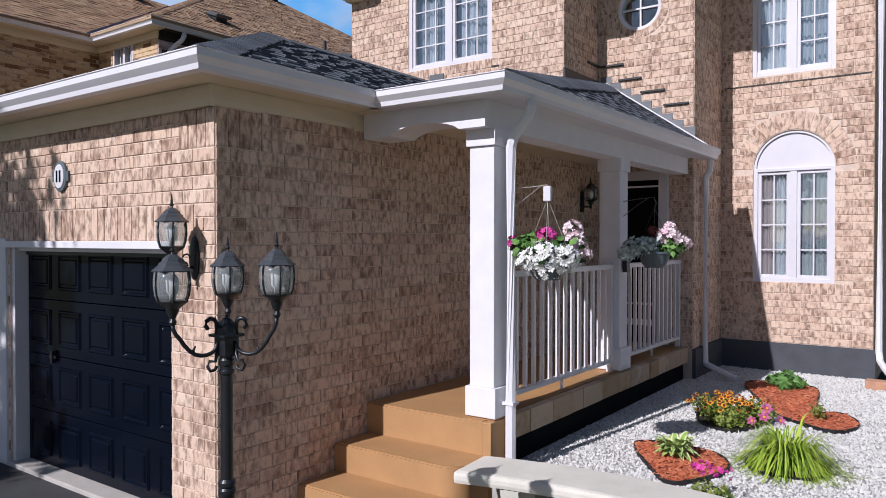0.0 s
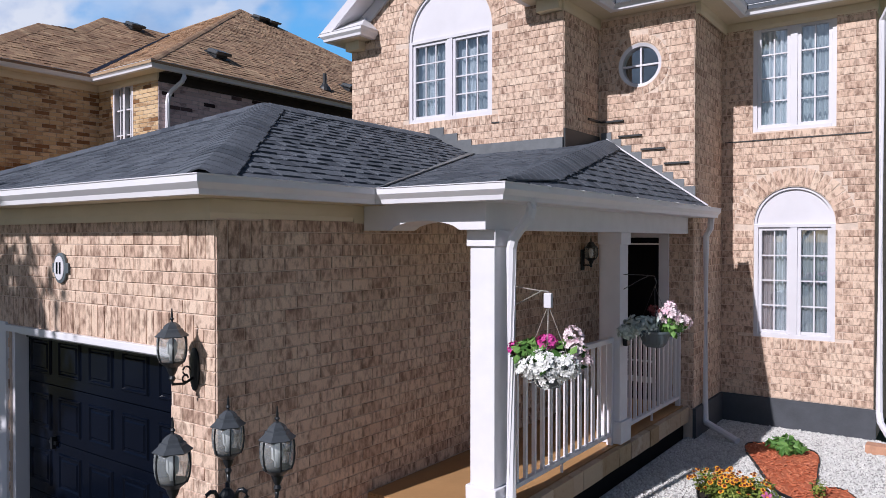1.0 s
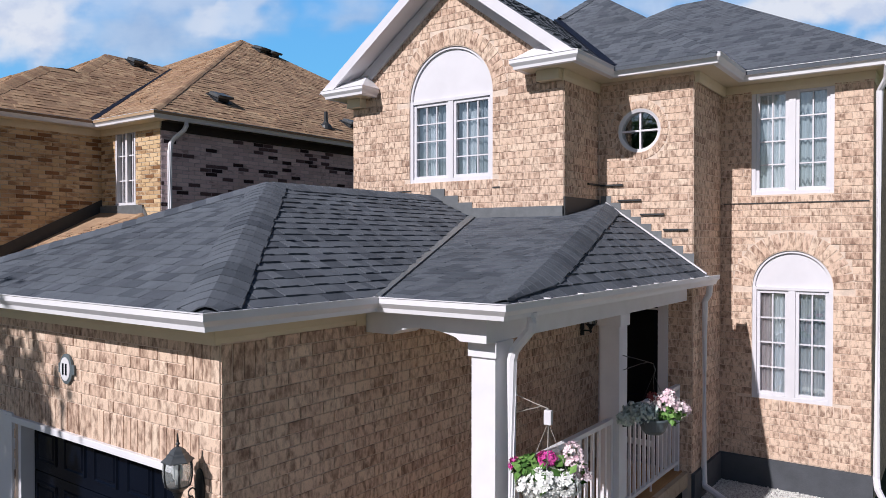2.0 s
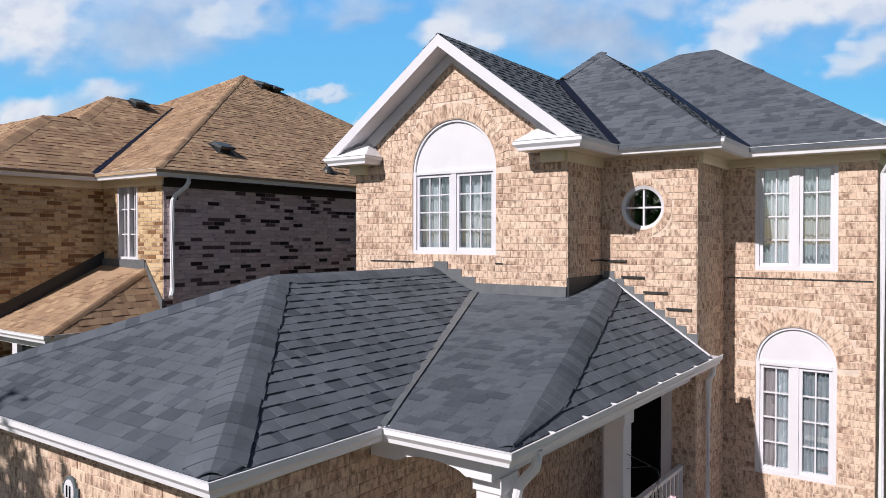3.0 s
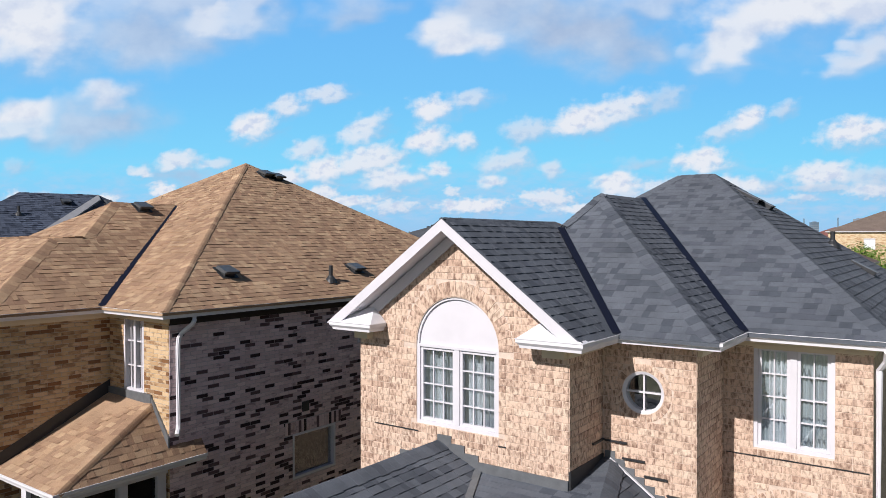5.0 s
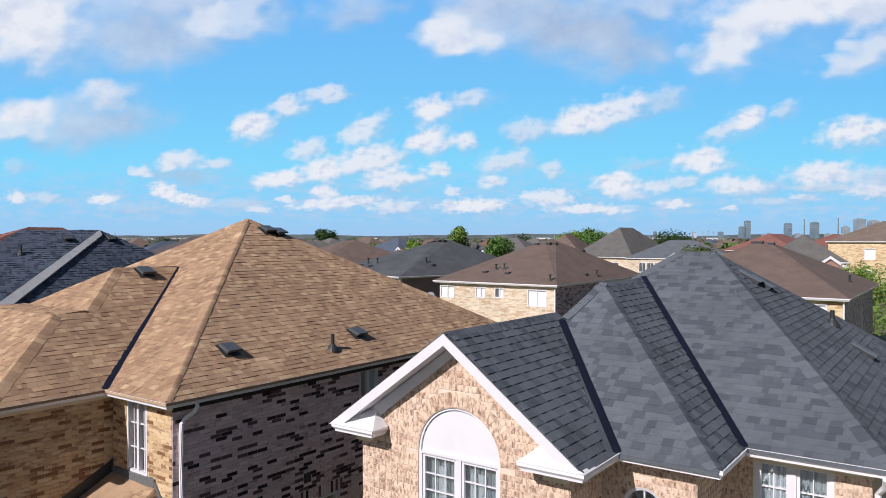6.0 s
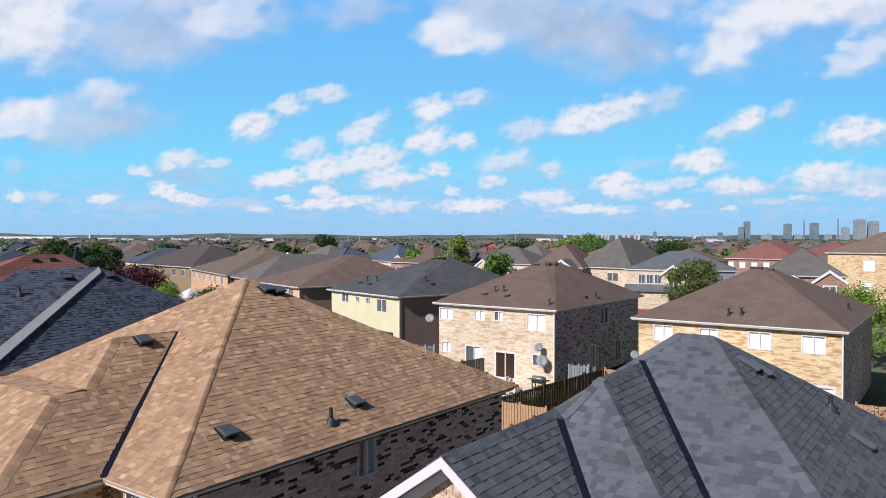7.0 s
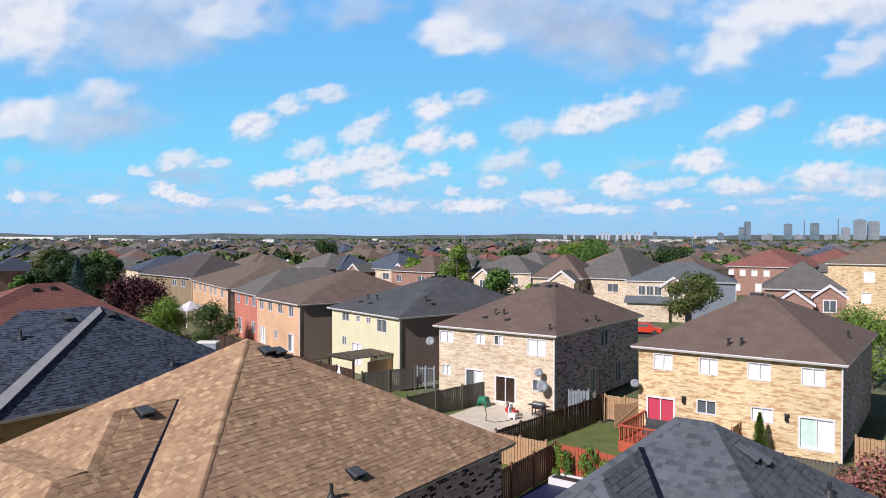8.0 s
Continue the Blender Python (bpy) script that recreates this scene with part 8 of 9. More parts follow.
def dish(x, y, z, r, label="grey satellite dish on the wall"):
    d = thing("satellite_dish", label, "satellite dish", "satellite dishes", at=(x, y, z))
    bm = bmesh.new()
    turned(bm, [(0.02, 0.0), (r * 0.5, r * 0.06), (r, r * 0.24), (r, r * 0.27), (r * 0.5, r * 0.10), (0.02, 0.03)], seg=20)
    bmesh.ops.rotate(bm, verts=bm.verts[:], cent=(0, 0, 0), matrix=Euler((radians(68), 0, radians(25))).to_matrix())
    part("reflector", bm, M["dish"], d, smooth=True)
    bm = bmesh.new()
    tube(bm, [(0, 0.5, -0.3), (0, 0.1, -0.25), (0, 0, 0)], 0.03, 6)
    tube(bm, [(0, 0, -r * 0.8), (0.1, -r, -0.05)], 0.02, 6)
    part("arm", bm, M["tower_pale"], d)


dish(-30.2, 42.6, 4.6, 0.36)
dish(-20.2, 42.6, 2.2, 0.42)
dish(-20.5, 42.6, 3.15, 0.3)
dish(-12.9, 41.4, 3.5, 0.28)
for x, z in ((-9.93, 2.75), (-4.03, 2.5)):
    t_ = thing("wall_lantern", "small dark lantern on the brick wall", "wall lamp", "back wall lanterns", at=(x, 41.9, z))
    part("housing", boxes((-0.1, 0.1, -0.12, 0.1, -0.2, 0.15), bevel=0.03), M["black_metal"], t_)
    part("cap", boxes((-0.13, 0.13, -0.15, 0.1, 0.15, 0.22), bevel=0.03), M["black_metal"], t_)
# white garden tent and red car further on
tent = thing("garden_tent", "white pointed garden tent", "tent", at=(-84.5, 58.6, 0.4))
bm = bmesh.new()
b4 = [bm.verts.new(q) for q in ((-2.2, -2.2, 2.3), (2.2, -2.2, 2.3), (2.2, 2.2, 2.3), (-2.2, 2.2, 2.3))]
m4 = [bm.verts.new(q) for q in ((-1, -1, 2.75), (1, -1, 2.75), (1, 1, 2.75), (-1, 1, 2.75))]
tp = bm.verts.new((0, 0, 3.5))
for i in range(4):
    bm.faces.new((b4[i], b4[(i + 1) % 4], m4[(i + 1) % 4], m4[i]))
    bm.faces.new((m4[i], m4[(i + 1) % 4], tp))
bm.faces.new(b4)
part("canopy", bm, M["white"], tent)
for sx in (-2.1, 2.1):
    for sy in (-2.1, 2.1):
        part("pole", boxes((sx - 0.06, sx + 0.06, sy - 0.06, sy + 0.06, 0, 2.3)), M["white"], tent)
M["car_red"] = plain("red_car_paint", (0.55, 0.045, 0.02), 0.3, 0.05, 2.0, bumpy=0)
car = thing("car", "red car parked on the street", "car", at=(-30.5, 91.0, 0))
car.rotation_euler.z = radians(10)
bm = bmesh.new()
slab(bm, [(-2.2, -0.85, 0.35), (2.2, -0.85, 0.35), (2.25, -0.85, 0.85), (1.2, -0.85, 1.0), (0.5, -0.85, 1.5), (-1.3, -0.85, 1.5), (-2.0, -0.85, 1.0), (-2.25, -0.85, 0.9)], (0, 1.7, 0))
part("body", bm, M["car_red"], car)
part("side_window", boxes((-1.2, 0.5, -0.865, -0.852, 1.05, 1.4)), M["far_glass"], car)
for x in (-1.35, 1.35):
    bm = bmesh.new()
    cyl(bm, (x, -0.88, 0.34), (x, -0.6, 0.34), 0.34, 0.34, 16)
    part("wheel", bm, M["flash_dark"], car)
tagged(part("road", boxes((-160, 60, 88, 96, -0.2, 0.02)), M["asphalt"]), "asphalt street between the houses", "road", kind="structure")

# further things in the gardens
um = thing("garden_umbrella", "grey garden umbrella over a wooden deck", "umbrella", at=(-75.6, 59.2, 0))
bm = bmesh.new()
cyl(bm, (0, 0, 0), (0, 0, 2.75), 0.04, 0.04, 8)
part("pole", bm, M["tower"], um)
bm = bmesh.new()
turned(bm, [(1.75, 2.15), (1.72, 2.2), (0.9, 2.55), (0.04, 2.8)], seg=8)
part("canopy", bm, M["roof_grey"], um)
sh = thing("garden_shed", "white metal garden shed with a low roof", "shed", at=(-60.6, 44.0, 0))
sh.rotation_euler.z = radians(35)
part("wall", boxes((-1.0, 1.0, -0.6, 0.6, 0, 1.7)), M["tower_pale"], sh)
part("roof", boxes((-1.1, 1.1, -0.7, 0.7, 1.7, 1.84), bevel=0.03), M["shed_white"], sh)
dk = thing("deck", "tan wooden garden deck with railing", "deck", at=(-71.6, 56.8, 0))
dk.rotation_euler.z = radians(52)
part("platform", boxes((-2.3, 2.3, 0, 2.5, 0.5, 0.65)), M["wood_tan"], dk)
part("rail", boxes((-2.3, 2.3, 0.0, 0.1, 1.5, 1.6)), M["wood_tan"], dk)
part("rail", boxes((-2.3, 2.3, 0.02, 0.08, 0.75, 0.83)), M["wood_tan"], dk)
for i in range(16):
    part("baluster", boxes((-2.28 + i * 0.3, -2.2 + i * 0.3, 0.03, 0.07, 0.0, 1.5)), M["wood_tan"], dk)
clo = thing("covered_furniture", "white cloth covers hanging under the canopy", "cover", at=(-38.6, 41.6, 0))
for i, (x, w, h) in enumerate(((-0.5, 0.35, 1.9), (0.6, 0.25, 1.7))):
    bm = bmesh.new()
    turned(bm, [(w, 0.0), (w * 0.95, h * 0.4), (w * 0.6, h * 0.8), (w * 0.2, h)], (x, 0, 0), seg=9)
    part("cloth", bm, M["white_blind"], clo, smooth=True)
fence((-18.75, 43.9), (-17.6, 44.7), 1.75, "tower_pale", "pale grey wooden side gate", 0.03)
gt = thing("garden_gate", "tan wooden gate with crossed braces", "gate", at=(-14.6, 42.2, 0.12))
gt.rotation_euler.z = radians(56)
for i in range(11):
    part("board", boxes((i * 0.18, i * 0.18 + 0.165, 0, 0.02, 0.05, 1.7 - 0.12 * math.sin(math.pi * (i + 0.5) / 11))), M["wood_tan"], gt)
for sgn in (1, -1):
    bm = bmesh.new()
    z0, z1 = (0.2, 1.45) if sgn > 0 else (1.45, 0.2)
    slab(bm, [(0.05, -0.03 - 0.002 * sgn, z0), (1.9, -0.03 - 0.002 * sgn, z1), (1.9, -0.03 - 0.002 * sgn, z1 + 0.12), (0.05, -0.03 - 0.002 * sgn, z0 + 0.12)], (0, 0.026, 0))
    part("brace", bm, M["wood_tan"], gt)
# louvres and little vents on the near brown roofs
# ---------------------------------------------------------------- front garden
def smooth_loop(pts, n=6):
    out, k = [], len(pts)
    for i in range(k):
        p0, p1, p2, p3 = (Vector(pts[(i + j - 1) % k]) for j in range(4))
        for s in range(n):
            t = s / n
            out.append(0.5 * ((2 * p1) + (p2 - p0) * t + (2 * p0 - 5 * p1 + 4 * p2 - p3) * t * t + (3 * p1 - p0 - 3 * p2 + p3) * t ** 3))
    return out


def inside(p, poly):
    c = False
    for i in range(len(poly)):
        a, b = poly[i], poly[i - 1]
        if (a[1] > p[1]) != (b[1] > p[1]) and p[0] < (b[0] - a[0]) * (p[1] - a[1]) / (b[1] - a[1]) + a[0]:
            c = not c
    return c


M["gravel"] = plain("white_gravel_bed", (0.40, 0.39, 0.37), 0.9, 0.2, 20.0, bumpy=0.8, fine=90)
M["pebble"] = leaf_mat("white_pebbles", [(0.62, 0.61, 0.585), (0.69, 0.68, 0.65), (0.54, 0.53, 0.505), (0.74, 0.725, 0.695), (0.46, 0.45, 0.43), (0.66, 0.645, 0.615)])
M["mulch"] = plain("red_mulch", (0.46, 0.125, 0.055), 0.95, 0.35, 25.0, bumpy=0.9, fine=70)
M["chips"] = leaf_mat("red_bark_chips", [(0.52, 0.145, 0.065), (0.62, 0.23, 0.12), (0.38, 0.09, 0.04), (0.56, 0.17, 0.08)])
M["edging"] = plain("black_edging", (0.012, 0.012, 0.013), 0.6, 0.2, 10.0)
M["soil"] = plain("dark_soil", (0.035, 0.026, 0.02), 0.95, 0.3, 20.0, bumpy=0.8)

bed_shapes = {
    "hosta": [(1.87, 2.97), (1.92, 3.14), (2.12, 3.17), (2.50, 3.12), (2.69, 2.83), (2.66, 2.52), (2.45, 2.18), (2.18, 2.48)],
    "geranium": [(1.99, 6.36), (2.11, 6.66), (2.72, 6.63), (2.88, 5.80), (2.96, 5.25), (3.16, 5.33), (3.35, 5.05), (3.36, 4.72), (3.18, 4.50), (2.81, 4.74), (2.61, 4.95), (2.30, 5.63)],
    "coneflower": [(1.96, 4.50), (2.04, 4.72), (2.36, 4.74), (2.58, 4.52), (2.56, 4.22), (2.40, 3.98), (2.14, 4.10)],
    # this dark disc stands for the shadow under the clump
    "daylily": [(2.78, 3.05), (2.82, 3.30), (3.05, 3.40), (3.30, 3.30), (3.34, 3.02), (3.18, 2.84), (2.92, 2.86)],
}
loops = {k: smooth_loop(v) for k, v in bed_shapes.items()}
tagged(part("gravel_bed", boxes((1.21, 7.5, 1.56, 7.75, 0.0, GARDEN)), M["gravel"]), "bed of white crushed gravel", "gravel", kind="structure")
rnd = random.Random(17)
v, f = [], []
oct_f = ((0, 2, 4), (2, 1, 4), (1, 3, 4), (3, 0, 4), (2, 0, 5), (1, 2, 5), (3, 1, 5), (0, 3, 5))
n_st = 0
while n_st < 34000:
    x, y = rnd.uniform(1.23, 4.3), rnd.uniform(1.57, 7.72)
    if any(inside((x, y), l) for l in loops.values()):
        continue
    n_st += 1
    s = rnd.choice((0.008, 0.010, 0.012, 0.014, 0.018)) * rnd.uniform(0.85, 1.15)
    c = Vector((x, y, GARDEN + s * 0.3))
    e = Euler((rnd.uniform(0, 3), rnd.uniform(0, 3), rnd.uniform(0, 3))).to_matrix()
    k = len(v)
    for q in ((1, 0, 0), (-1, 0, 0), (0, 1, 0), (0, -1, 0), (0, 0, 1), (0, 0, -1)):
        v.append(c + e @ (Vector(q) * s * rnd.uniform(0.6, 1.25)))
    f += [tuple(k + i for i in t) for t in oct_f]
tagged(mesh_ob("gravel", v, f, M["pebble"]), "loose white and grey gravel stones", "gravel", kind="stuff")

for nm, loop in loops.items():
    red = nm in ("hosta", "geranium")
    bed = thing("mulch_bed" if red else "soil_patch", "bed of red bark mulch with black edging" if red else "dark soil patch with black edging", "flower bed", "garden beds")
    bm = bmesh.new()
    slab(bm, [(p.x, p.y, GARDEN + (0.028 if red else 0.012)) for p in loop], (0, 0, -0.06))
    part("bed_fill", bm, M["mulch"] if red else M["soil"], bed)
    rim = 0.042 if red else 0.03
    bm = bmesh.new()
    c = sum((Vector((p.x, p.y)) for p in loop), Vector((0, 0))) / len(loop)
    for i in range(len(loop)):
        a, b = loop[i], loop[(i + 1) % len(loop)]
        ao, bo = [p + (Vector((p.x, p.y)) - c).normalized() * 0.014 for p in (Vector((a.x, a.y)), Vector((b.x, b.y)))]
        slab(bm, [(a.x, a.y, GARDEN + rim), (b.x, b.y, GARDEN + rim), (bo.x, bo.y, GARDEN + rim), (ao.x, ao.y, GARDEN + rim)], (0, 0, -0.08))
    part("edging", bm, M["edging"], bed)
    if red:
        v, f = [], []
        xs, ys = [p.x for p in loop], [p.y for p in loop]
        for _ in range(1500 if nm == "geranium" else 900):
            x, y = rnd.uniform(min(xs), max(xs)), rnd.uniform(min(ys), max(ys))
            if not inside((x, y), loop):
                continue
            e = Euler((rnd.uniform(-.5, .5), rnd.uniform(-.5, .5), rnd.uniform(0, 6.3))).to_matrix()
            L, w = rnd.uniform(0.012, 0.032), rnd.uniform(0.004, 0.009)
            k, o = len(v), Vector((x, y, GARDEN + 0.034))
            v += [o + e @ Vector(q) for q in ((-L, -w, 0), (L, -w, 0), (L, w, 0), (-L, w, 0), (-L, -w, .007), (L, -w, .007), (L, w, .007), (-L, w, .007))]
            f += [tuple(k + i for i in t) for t in ((4, 5, 6, 7), (0, 1, 5, 4), (1, 2, 6, 5), (2, 3, 7, 6), (3, 0, 4, 7))]
        ob = mesh_ob("bark_mulch", v, f, M["chips"], bed)
        ob["kind"] = "stuff"


def blade(v, f, base, way, length, width, droop, seg=6, fold=0.25, tip=0.0):
    """A strap or pointed leaf that rises and bends over."""
    d = Vector((way[0], way[1], 0)).normalized()
    s = Vector((-d.y, d.x, 0))
    k, lift = len(v), way[2]
    for i in range(seg + 1):
        t = i / seg
        out = length * t * (0.35 + 0.65 * t) * (1 - lift * 0.5)
        up = length * (lift * t * 1.25 - droop * t * t)
        w = width * (math.sin(math.pi * min(1, 0.12 + 0.88 * t)) ** 0.7 if not tip else (1 - t ** tip))
        c = Vector(base) + d * out + Vector((0, 0, max(up, -0.01)))
        v += [c - s * w + Vector((0, 0, fold * w)), c, c + s * w + Vector((0, 0, fold * w))]
    for i in range(seg):
        a = k + i * 3
        f += [(a, a + 1, a + 4, a + 3), (a + 1, a + 2, a + 5, a + 4)]


def variegated():
    m, nt, b = nodes_of("hosta_leaf")
    uvn = nt.nodes.new("ShaderNodeAttribute")
    uvn.attribute_name = "rim"
    nt.links.new(ramp(nt, [(0.50, (0.27, 0.41, 0.09)), (0.84, (0.70, 0.73, 0.38))], uvn.outputs["Fac"]), b.inputs["Base Color"])
    b.inputs["Roughness"].default_value = 0.45
    return m


M["hosta"] = variegated()
M["daylily"] = leaf_mat("daylily_leaf", [(0.15, 0.26, 0.02), (0.30, 0.42, 0.035), (0.42, 0.52, 0.07), (0.10, 0.19, 0.02)])
M["ger_leaf"] = leaf_mat("geranium_leaf", [(0.05, 0.13, 0.025), (0.10, 0.22, 0.045), (0.17, 0.31, 0.08)])
M["olive_leaf"] = leaf_mat("coneflower_leaf", [(0.08, 0.13, 0.02), (0.17, 0.22, 0.035), (0.27, 0.30, 0.06)])
M["grey_leaf"] = leaf_mat("silver_leaf", [(0.38, 0.45, 0.42), (0.52, 0.59, 0.55), (0.62, 0.69, 0.65)])
M["petal_white"] = leaf_mat("white_petals", [(0.82, 0.82, 0.80), (0.74, 0.75, 0.72), (0.85, 0.84, 0.80)])
M["petal_blush"] = leaf_mat("blush_petals", [(0.80, 0.62, 0.66), (0.82, 0.72, 0.72), (0.70, 0.45, 0.54)])
M["petal_pink"] = leaf_mat("magenta_petals", [(0.62, 0.04, 0.30), (0.72, 0.10, 0.40), (0.48, 0.02, 0.22)])
M["petal_gold"] = leaf_mat("golden_petals", [(0.75, 0.36, 0.02), (0.70, 0.22, 0.02), (0.80, 0.48, 0.04)])
M["petal_rust"] = plain("rust_flower_eye", (0.14, 0.03, 0.01), 0.8, 0.2, 30)
M["petal_mauve"] = leaf_mat("mauve_petals", [(0.42, 0.08, 0.22), (0.50, 0.14, 0.30), (0.33, 0.05, 0.17)])
M["pot"] = plain("dark_grey_pot", (0.10, 0.125, 0.14), 0.55, 0.15, 12.0)
M["wire"] = plain("hanger_wire", (0.35, 0.33, 0.30), 0.5, 0.1, 12.0)

# hosta
rnd = random.Random(3)
host = thing("hosta", "variegated hosta with cream-edged leaves on the mulch", "plant", at=(2.27, 2.84, GARDEN + 0.02))
v, f = [], []
for i in range(92):
    a, low = i * 2.399 + rnd.uniform(-0.3, 0.3), i / 92
    blade(v, f, (0.04 * math.cos(a), 0.04 * math.sin(a), 0), (math.cos(a), math.sin(a), 0.98 - 0.35 * low + 0.3 * rnd.random()), rnd.uniform(0.18, 0.29), rnd.uniform(0.022, 0.034), rnd.uniform(0.6, 1.0) - 0.1 * low, 7, 0.35)
ob = mesh_ob("leaves", v, f, M["hosta"], host, smooth=True)
at_ = ob.data.attributes.new("rim", "FLOAT", "POINT")
at_.data.foreach_set("value", [0.0 if i % 3 == 1 else 1.0 for i in range(len(v))])
# daylily clump
dl = thing("daylily", "large clump of arching yellow-green daylily with mauve blooms", "plant", at=(3.06, 3.14, GARDEN + 0.02))
v, f = [], []
for i in range(560):
    a, r = rnd.uniform(0, 6.283), 0.17 * rnd.random() ** 0.5
    b = rnd.uniform(-0.4, 0.4)
    blade(v, f, (r * math.cos(a), r * math.sin(a), 0), (math.cos(a + b), math.sin(a + b), rnd.uniform(0.55, 1.15)), rnd.uniform(0.42, 0.80), rnd.uniform(0.0045, 0.0095), rnd.uniform(0.95, 1.75), 8, 0.35, 2.4)
mesh_ob("leaves", v, f, M["daylily"], dl, smooth=True)


def lily_bloom(o, way, s):
    """A trumpet of six recurved petals on a thin scape, with a golden throat."""
    n = Vector(way).normalized()
    u = n.orthogonal().normalized()
    w = n.cross(u)
    bl = part("bloom", bmesh.new(), M["petal_mauve"], dl, "mauve lily bloom with golden throat")
    bm = bmesh.new()
    for k in range(6):
        t = k * math.pi / 3
        q, q2 = u * math.cos(t) + w * math.sin(t), w * math.cos(t) - u * math.sin(t)
        rows_ = []
        for d, up, half in ((0.08, 0.0, 0.06), (0.42, 0.42, 0.24), (0.80, 0.58, 0.27), (1.05, 0.46, 0.04)):
            c = Vector(o) + (q * d + n * up) * s
            rows_.append([bm.verts.new(c - q2 * half * s + n * 0.06 * s), bm.verts.new(c), bm.verts.new(c + q2 * half * s + n * 0.06 * s)])
        for r0, r1 in zip(rows_, rows_[1:]):
            for j in (0, 1):
                bm.faces.new((r0[j], r0[j + 1], r1[j + 1], r1[j]))
    bm.to_mesh(bl.data)
    bm.free()
    bm = bmesh.new()
    cyl(bm, Vector(o) + n * s * 0.05, Vector(o) + n * s * 0.40, s * 0.10, s * 0.26, 8)
    part("throat", bm, M["petal_gold"], bl)
    bm = bmesh.new()
    tube(bm, [(o[0] * 0.3, o[1] * 0.3, 0.0), (o[0] * 0.75, o[1] * 0.75, o[2] * 0.62), tuple(o)], [0.005, 0.004, 0.003], 5)
    part("scape", bm, M["daylily"], dl)


for lx, ly, lz, way, size in ((2.80, 3.66, 0.70, (0.5, -0.9, 0.7), 0.052), (2.82, 3.48, 0.66, (0.2, -0.9, 0.8), 0.050), (2.94, 3.48, 0.65, (0.8, -0.6, 0.6), 0.046), (2.74, 3.42, 0.63, (-0.2, -0.9, 0.6), 0.042)):
    lily_bloom((lx - 3.06, ly - 3.14, lz - GARDEN - 0.02), way, size)


def blossoms(bm, rnd, centre, r, n, size, squash=0.8, petals=5):
    for _ in range(n):
        d = Vector((rnd.gauss(0, 1), rnd.gauss(0, 1), rnd.gauss(0.25, 0.9))).normalized()
        p = Vector(centre) + Vector((d.x * r, d.y * r, d.z * r * squash)) * rnd.uniform(0.75, 1.05)
        a = d.orthogonal().normalized()
        b = d.cross(a)
        s = size * rnd.uniform(0.7, 1.25)
        c = bm.verts.new(p + d * s * 0.05)
        ph = rnd.uniform(0, 6)
        for k in range(petals):
            t = ph + k * 2 * math.pi / petals
            q = [p + (a * math.cos(t + o) + b * math.sin(t + o)) * s * rr + d * s * h for o, rr, h in ((-0.5, 0.75, 0.28), (0.0, 1.0, 0.42), (0.5, 0.75, 0.28))]
            bm.faces.new([c] + [bm.verts.new(x) for x in q])


def bush(parent, name, lobes, n, size, mat, seed):
    r_ = random.Random(seed)
    v_, f_ = leaves(r_, lobes, n, size)
    return mesh_ob(name, v_, f_, M[mat], parent)


# coneflowers with gold petals
cf = thing("coneflower", "bushy coneflowers with gold and rust blooms", "flowers", at=(2.30, 4.38, GARDEN + 0.02))
bush(cf, "foliage", [((0, 0, 0.10), 0.24, 0.65), ((-0.2, 0.12, 0.10), 0.2, 0.6), ((0.22, 0.1, 0.10), 0.22, 0.6), ((0.05, -0.2, 0.08), 0.2, 0.6)], 3600, 0.017, "olive_leaf", 5)
for i in range(84):
    a, r = rnd.uniform(0, 6.28), 0.42 * rnd.random() ** 0.5
    p = Vector((r * math.cos(a), r * math.sin(a) * 0.9, 0.22 + 0.08 * rnd.random() - r * 0.22))
    fl = new("flower_head")
    fl.parent = cf
    bm = bmesh.new()
    nrm = Vector((rnd.uniform(-.5, .6), rnd.uniform(-.9, .1), 1)).normalized()
    u = nrm.orthogonal().normalized()
    w = nrm.cross(u)
    s = rnd.uniform(0.020, 0.031)
    for k in range(9):
        t = k * 2 * math.pi / 9
        q = u * math.cos(t) + w * math.sin(t)
        q2 = u * math.cos(t + 1.57) + w * math.sin(t + 1.57)
        bm.faces.new([bm.verts.new(x) for x in (p + q * s * 0.25 - q2 * s * 0.12, p + q * s * 0.9 - q2 * s * 0.24, p + q * s * 1.05, p + q * s * 0.9 + q2 * s * 0.24, p + q * s * 0.25 + q2 * s * 0.12)])
    part("petals", bm, M["petal_gold"], fl)
    bm = bmesh.new()
    bmesh.ops.create_uvsphere(bm, u_segments=7, v_segments=4, radius=s * 0.52, matrix=Matrix.Translation(p + nrm * s * 0.12))
    part("eye", bm, M["petal_rust"], fl)
# geranium
ge = thing("geranium", "leafy green geranium in the mulch bed", "plant", at=(2.46, 6.36, GARDEN + 0.02))
bush(ge, "foliage", [((0, 0, 0.13), 0.14, 0.8), ((-0.11, 0.04, 0.10), 0.11, 0.75), ((0.11, 0.02, 0.10), 0.11, 0.75), ((0.0, -0.09, 0.08), 0.09, 0.7)], 300, 0.052, "ger_leaf", 7)
